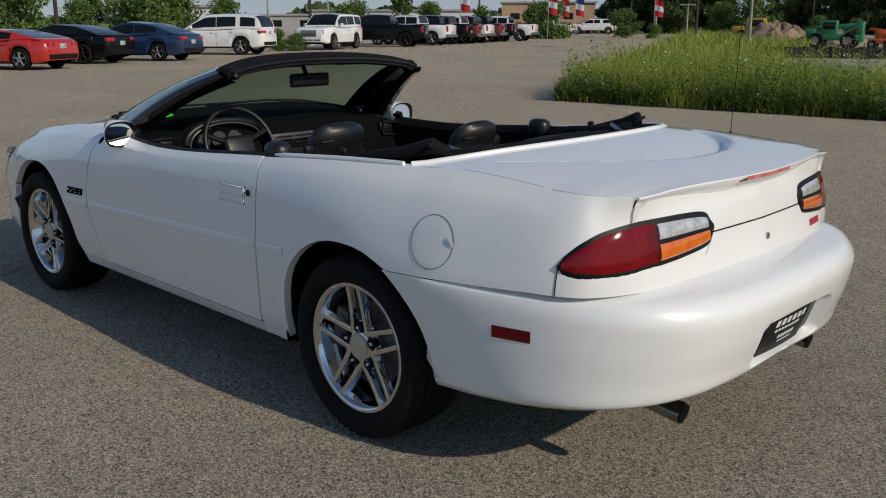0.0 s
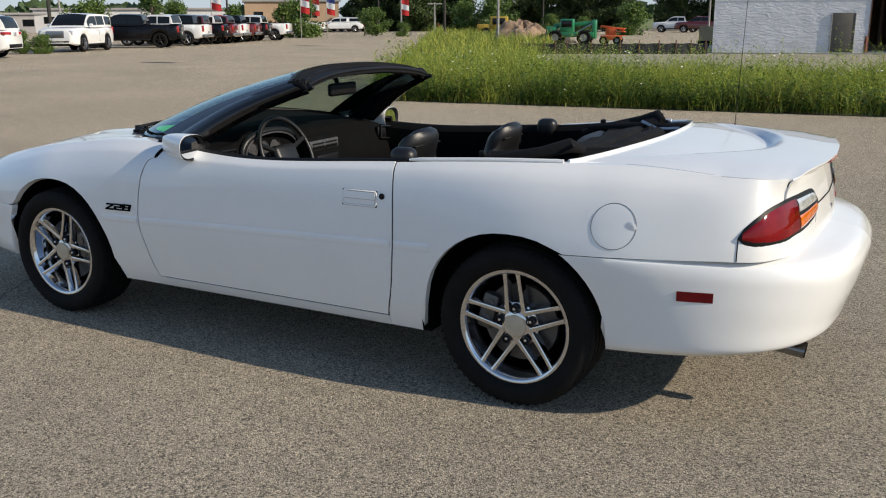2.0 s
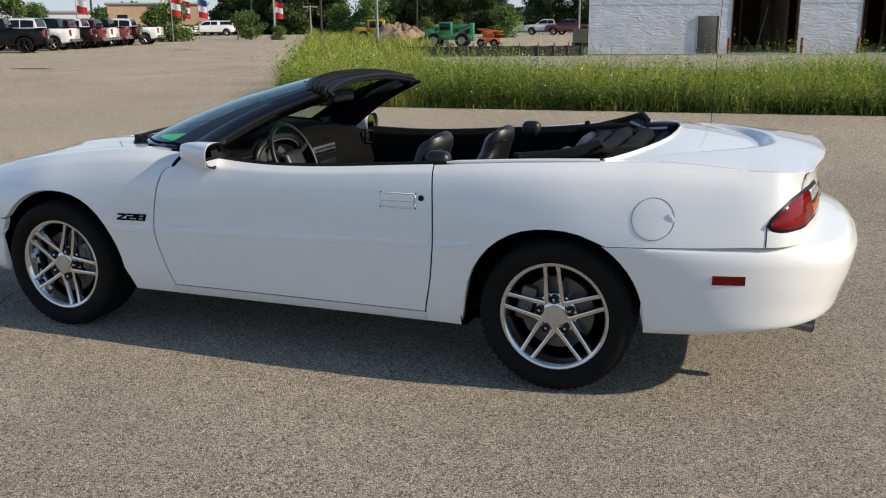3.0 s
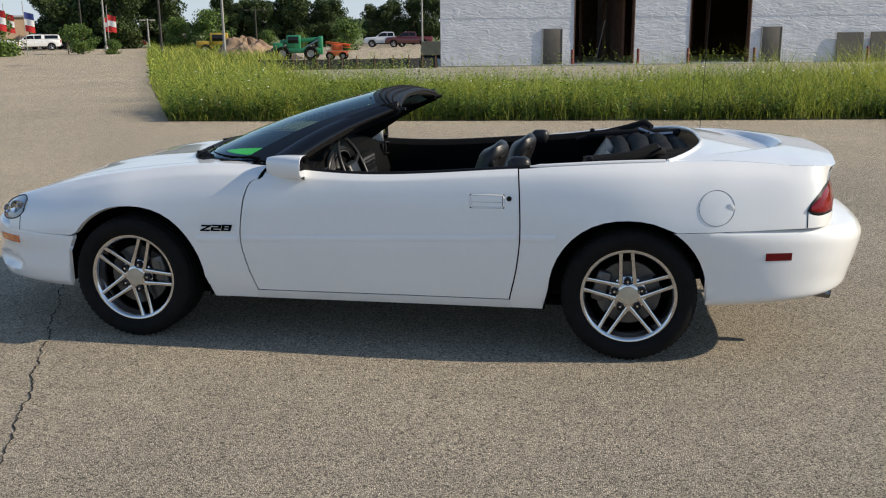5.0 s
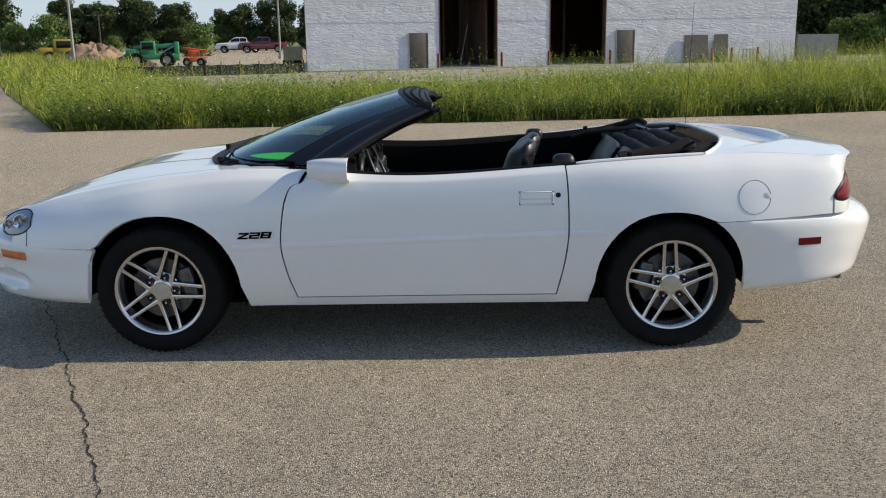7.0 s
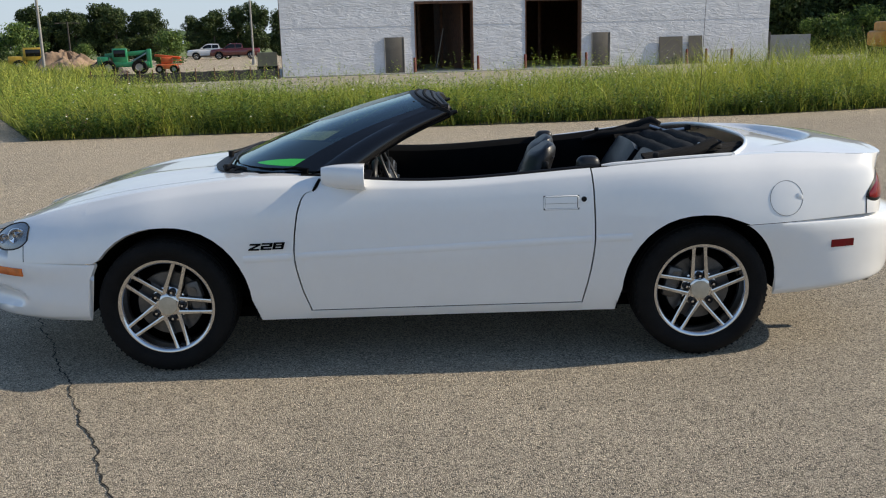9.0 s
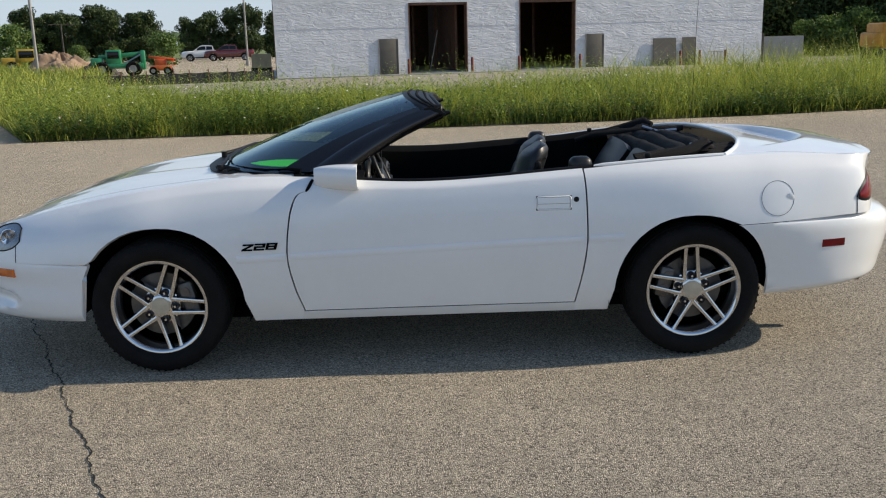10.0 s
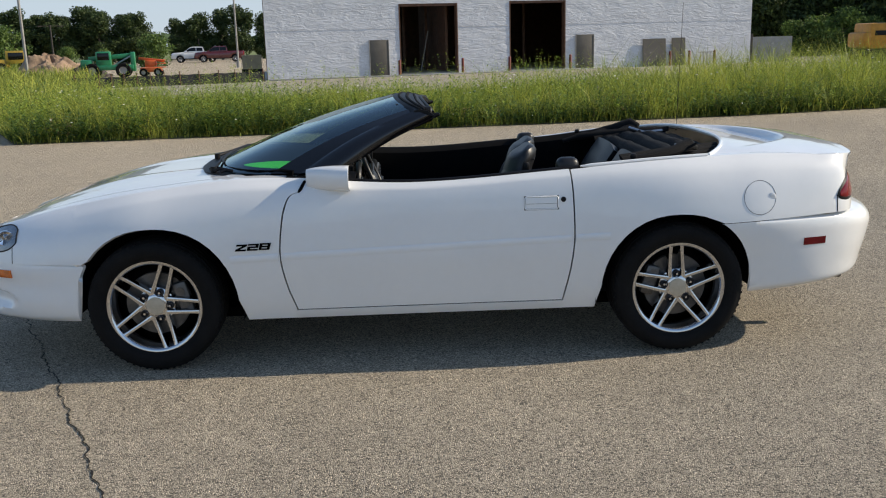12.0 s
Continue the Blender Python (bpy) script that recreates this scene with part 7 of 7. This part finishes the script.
def big_wheel(parent, x, y, r, w):
    h = new("wheel")
    h.parent = parent
    h.matrix_basis = pose(x, y, r, 0, 0, 0 if y < 0 else 180)
    part("tyre", lathe([(r * .5, -w * .4), (r * .62, -w * .5), (r * .93, -w * .48), (r, -w * .3), (r, w * .3), (r * .93, w * .5), (r * .5, w * .5)], 26), M_TYRE, h)
    part("rim", lathe([(r * .52, -w * .42), (r * .45, -w * .3), (r * .2, -w * .25), (0, -w * .3)], 20), M_CONC, h)


tele = thing("telehandler", (-18.6, 53.7, ground_z(-18.6, 53.7)), 12, "green telescopic handler on large black tyres", "machine")
tele.matrix_basis = tele.matrix_basis @ Matrix.Scale(0.88, 4)
part("chassis", box(3.3, 1.3, .35, (0, 0, .72), .05), M_GREEN, tele)
part("cab", box(1.0, .75, 1.0, (-.35, -.25, 1.35), .08), M_GREEN, tele)
part("cab_window", box(.8, .76, .5, (-.35, -.26, 1.5), .03), M_PANE, tele)
part("boom", box(3.2, .3, .32, (.15, .35, 1.45), .04, Matrix.Rotation(radians(-4), 4, "Y")), M_GREEN, tele)
part("mast", box(.3, 1.0, 1.35, (1.62, 0, 1.1), .05), M_GREEN, tele)
part("counterweight", box(.8, 1.2, .6, (-1.5, 0, 1.0), .08), M_GREEN, tele)
part("cylinder", rod((.2, -.2, .8), (1.5, -.2, 1.5), .06), M_STEEL, tele)
for x in (-1.15, .95):
    for y in (-.75, .75):
        big_wheel(tele, x, y, .52, .38)
lift = thing("boom_lift", (-16.5, 55.4, ground_z(-16.5, 55.4)), 8, "orange folded boom lift on the plot", "machine")
part("base", box(1.3, .9, .3, (0, 0, .42), .05), M_ORANGE, lift)
part("turret", box(.7, .6, .4, (0, 0, .8), .05), M_ORANGE, lift)
part("boom", box(1.6, .16, .16, (0.05, 0, 1.05), .02, Matrix.Rotation(radians(7), 4, "Y")), M_ORANGE, lift)
for z in (.55, .8, 1.0):
    part("basket_rail", box(.5, .7, .04, (.65, 0, z), .01), M_ORANGE, lift)
for x in (-.45, .45):
    for y in (-.42, .42):
        big_wheel(lift, x, y, .26, .2)
bigy = thing("wheel_loader", (-28.6, 64.0, 0), 20, "yellow loader cab behind the earth heap", "machine")
bigy.matrix_basis = bigy.matrix_basis @ Matrix.Scale(0.85, 4)
part("cab", box(1.6, 1.2, 1.1, (0, 0, 1.45), .06), M_YELLOW, bigy)
part("cab_window", box(1.2, 1.22, .6, (0, 0, 1.55), .02), M_PANE, bigy)
part("bonnet", box(1.5, 1.1, .7, (-1.3, 0, .95), .08), M_YELLOW, bigy)
for x in (-1.2, .5):
    for y in (-.6, .6):
        big_wheel(bigy, x, y, .5, .35)
exc = thing("excavator", (25.9, 44.3, ground_z(25.9, 44.3)), 0, "yellow excavator with tracks beside the trees", "machine")
part("house", box(2.6, 1.9, 1.35, (.2, 0, 1.35), .12), M_AMBERM, exc)
part("cab", box(1.1, .8, 1.3, (1.2, -.5, 2.2), .08), M_AMBERM, exc)
part("cab_window", box(.9, .82, .8, (1.2, -.5, 2.35), .03), M_PANE, exc)
part("vent", box(.7, .03, .25, (-.5, -.96, 1.5), .01), M_BLACK, exc)
part("boom", tube([(1.6, .3, 1.6), (2.8, .3, 3.3), (4.3, .3, 2.6)], .22, 8), M_AMBERM, exc)
for y in (-.85, .85):
    bm = box(3.2, .45, .62, (.3, y, .33), .2, seg=4)
    part("track", bm, M_BLACK, exc)
part("counterweight", box(.5, 1.9, .8, (-1.2, 0, 1.15), .15), M_AMBERM, exc)
crate = thing("crate", (-9.6, 53.0, ground_z(-9.6, 53)), 10, "pale plywood crate beside the wall", "crate")
part("box_side", box(1.2, 1.0, .85, (0, 0, .75), .01), mat("plywood", (0.45, 0.33, 0.19), 0.7, 0, vary=0.15, scale=3), crate, smooth=False)
part("skid", box(1.3, 1.0, .35, (0, 0, .17), .01), M_BLACK, crate, smooth=False)

# ---- poles, flags, far roofs ----
M_POLE = mat("grey_pole", (0.30, 0.29, 0.27), 0.7, 0, vary=0.2, scale=3)
M_POLE_D = mat("dark_pole", (0.035, 0.03, 0.025), 0.7, 0, vary=0.3, scale=3)
M_FLAG_R = mat("flag_red", (0.50, 0.02, 0.02), 0.7)
M_FLAG_W = mat("flag_white", (0.75, 0.75, 0.74), 0.7)
M_FLAG_B = mat("flag_blue", (0.03, 0.05, 0.2), 0.7)


def pole(x, y, h, r, material, arm=0.0, label="slim grey light pole", category="light pole"):
    p = thing("light_pole", (x, y, ground_z(x, y)), 30, label, category, "poles across the lot")
    part("shaft", rod((0, 0, 0), (0, 0, h), r, r * .75, 8), material, p)
    part("foot", rod((0, 0, 0), (0, 0, .5), r * 1.8, n=10), M_CONC, p)
    if arm:
        part("arm", box(arm, .06, .06, (0, 0, h - .1), .01), material, p, smooth=False)
        part("lamp_head", box(.45, .22, .1, (arm / 2 - .1, 0, h - .12), .02), material, p)
        part("lamp_head", box(.45, .22, .1, (-arm / 2 + .1, 0, h - .12), .02), material, p)


for x, y, h, r, m, arm in ((-32.5, 62.0, 8.0, .10, M_POLE_D, 0), (-22.3, 50.1, 7.5, .09, M_POLE, 0), (-38.4, 97.5, 4.4, .10, M_POLE_D, 2.4), (-35.6, 66.0, 2.9, .08, M_POLE, 1.0), (-14.1, 73.4, 7.5, .09, M_POLE, 0), (-51.6, 20.8, 8, .13, M_POLE_D, 0), (-44.0, 33.8, 8, .12, M_POLE_D, 0),
                        (-55, 62, 8, .10, M_POLE_D, 0), (-60, 80, 8, .10, M_POLE, 0), (-52, 88, 8, .1, M_POLE, 0), (-66, 46, 7, .10, M_POLE, 1.6), (-70, 56, 7, .10, M_POLE, 1.6), (-74, 27, 6, .1, M_POLE, 0), (-47.5, 76, 7, .08, M_POLE_D, 0)):
    pole(x, y, h, r, m, arm)
for x, y, z, colours in ((-44.8, 48.6, 2.2, "rwr"), (-43.0, 57.0, 2.0, "rwr"), (-44.2, 62.3, 1.9, "bwr"), (-44.0, 74.6, 1.9, "rwr"), (-53.8, 91.0, 2.0, "rwr"), (-48.5, 66.0, 1.9, "rwr")):
    f = thing("flag", (x, y, 0), 25, "striped red and white banner on a short pole", "flag", "flags along the row")
    part("shaft", rod((0, 0, 0), (0, 0, z + 2.4), .03, n=8), M_POLE, f)
    for i, c in enumerate(colours):
        rows = [[(a * .75, .05 * math.sin(a * 5 + i), z + .1 + (2 - i) * .5 + b * .5 - .18 * a) for b in (0, .5, 1)] for a in lin(0.05, 1, 9)]
        part("stripe", skin(rows, .006, (0, -3, 0)), {"r": M_FLAG_R, "w": M_FLAG_W, "b": M_FLAG_B}[c], f)
M_FARWALL = mat("far_wall", (0.5, 0.5, 0.5), 0.8, 0, vary=0.1, scale=.3)
M_FARROOF = mat("far_roof", (0.28, 0.27, 0.27), 0.8, 0, vary=0.15, scale=.3)
M_TAN = mat("far_tan", (0.38, 0.26, 0.17), 0.8, 0, vary=0.15, scale=.3)


def far_shed(x, y, w, d, h, turn, wall, label):
    b = thing("shed", (x, y, 0), turn, label, "building", "far buildings")
    part("wall", box(w, d, h, (0, 0, h / 2), .03), wall, b, smooth=False)
    part("roof", prism([(-w / 2 - .3, h), (w / 2 + .3, h), (w / 2 + .3, h + .25), (-w / 2 - .3, h + .25)], -d / 2 - .3, d / 2 + .3), M_FARROOF, b, smooth=False)
    for i in range(max(2, int(w / 4))):
        part("window", box(1.4, .06, .9, (-w / 2 + 2 + i * 4, -d / 2 - .01, h * .55), .02), M_PANE, b, smooth=False)


far_shed(-86, 50, 8, 6, 3.0, 60, M_FARWALL, "low white shed far across the road")
far_shed(-104, 30, 10, 7, 2.6, 70, M_TAN, "tan shed far beyond the parked cars")
far_shed(-98, 92, 26, 8, 3.0, 45, M_FARWALL, "long white low building beyond the lot")
far_shed(-86, 112, 14, 8, 4.2, 40, M_TAN, "tan brick showroom far beyond the lot")
far_shed(-112, 76, 30, 8, 2.4, 55, M_FARROOF, "long grey low building on the horizon")

# far fields and woods close the horizon
M_FIELD = mat("far_field", (0.14, 0.17, 0.05), 0.95, 0, vary=0.35, scale=.03)
M_WOODS = mat("far_woods", (0.045, 0.075, 0.03), 0.95, 0, vary=0.5, scale=.15, bump=.8, bscale=1)
bm = bmesh.new()
rows = []
for a in lin(math.radians(20), math.radians(200), 60):
    rows.append([(math.cos(a) * d, math.sin(a) * d, z + (1.2 * noise.noise(Vector((a * 9, d * .01, 0))) if d > 200 else 0)) for d, z in ((138, -.02), (200, .3), (300, 1.0), (420, 2.0))])
tagged(part("field", sheet(rows), M_FIELD), "green fields rising gently beyond the plots", "field", kind="structure")
rs = np.random.RandomState(77)
n = 9000
a = rs.uniform(math.radians(20), math.radians(205), n)
d = 330 + 60 * rs.rand(n)
env = np.array([.55 + .8 * noise.noise(Vector((q * 14, 0, 1))) for q in a]).clip(.15, 1.3)
z = 0.5 + 9.5 * env * rs.rand(n) ** .7
p = np.stack([np.cos(a) * d, np.sin(a) * d, z], 1)
u = rs.normal(0, 1, (n, 3))
u /= np.linalg.norm(u, axis=1)[:, None]
w = np.cross(u, rs.normal(0, 1, (n, 3)))
w /= np.linalg.norm(w, axis=1)[:, None]
s = rs.uniform(1.0, 2.4, n)[:, None]
tagged(raw("far_woods", np.stack([p - u * s, p + w * s, p + u * s, p - w * s], 1).reshape(-1, 3), np.arange(n * 4).reshape(-1, 4), M_WOODS), "distant dark green woods along the horizon", "woods", kind="stuff")
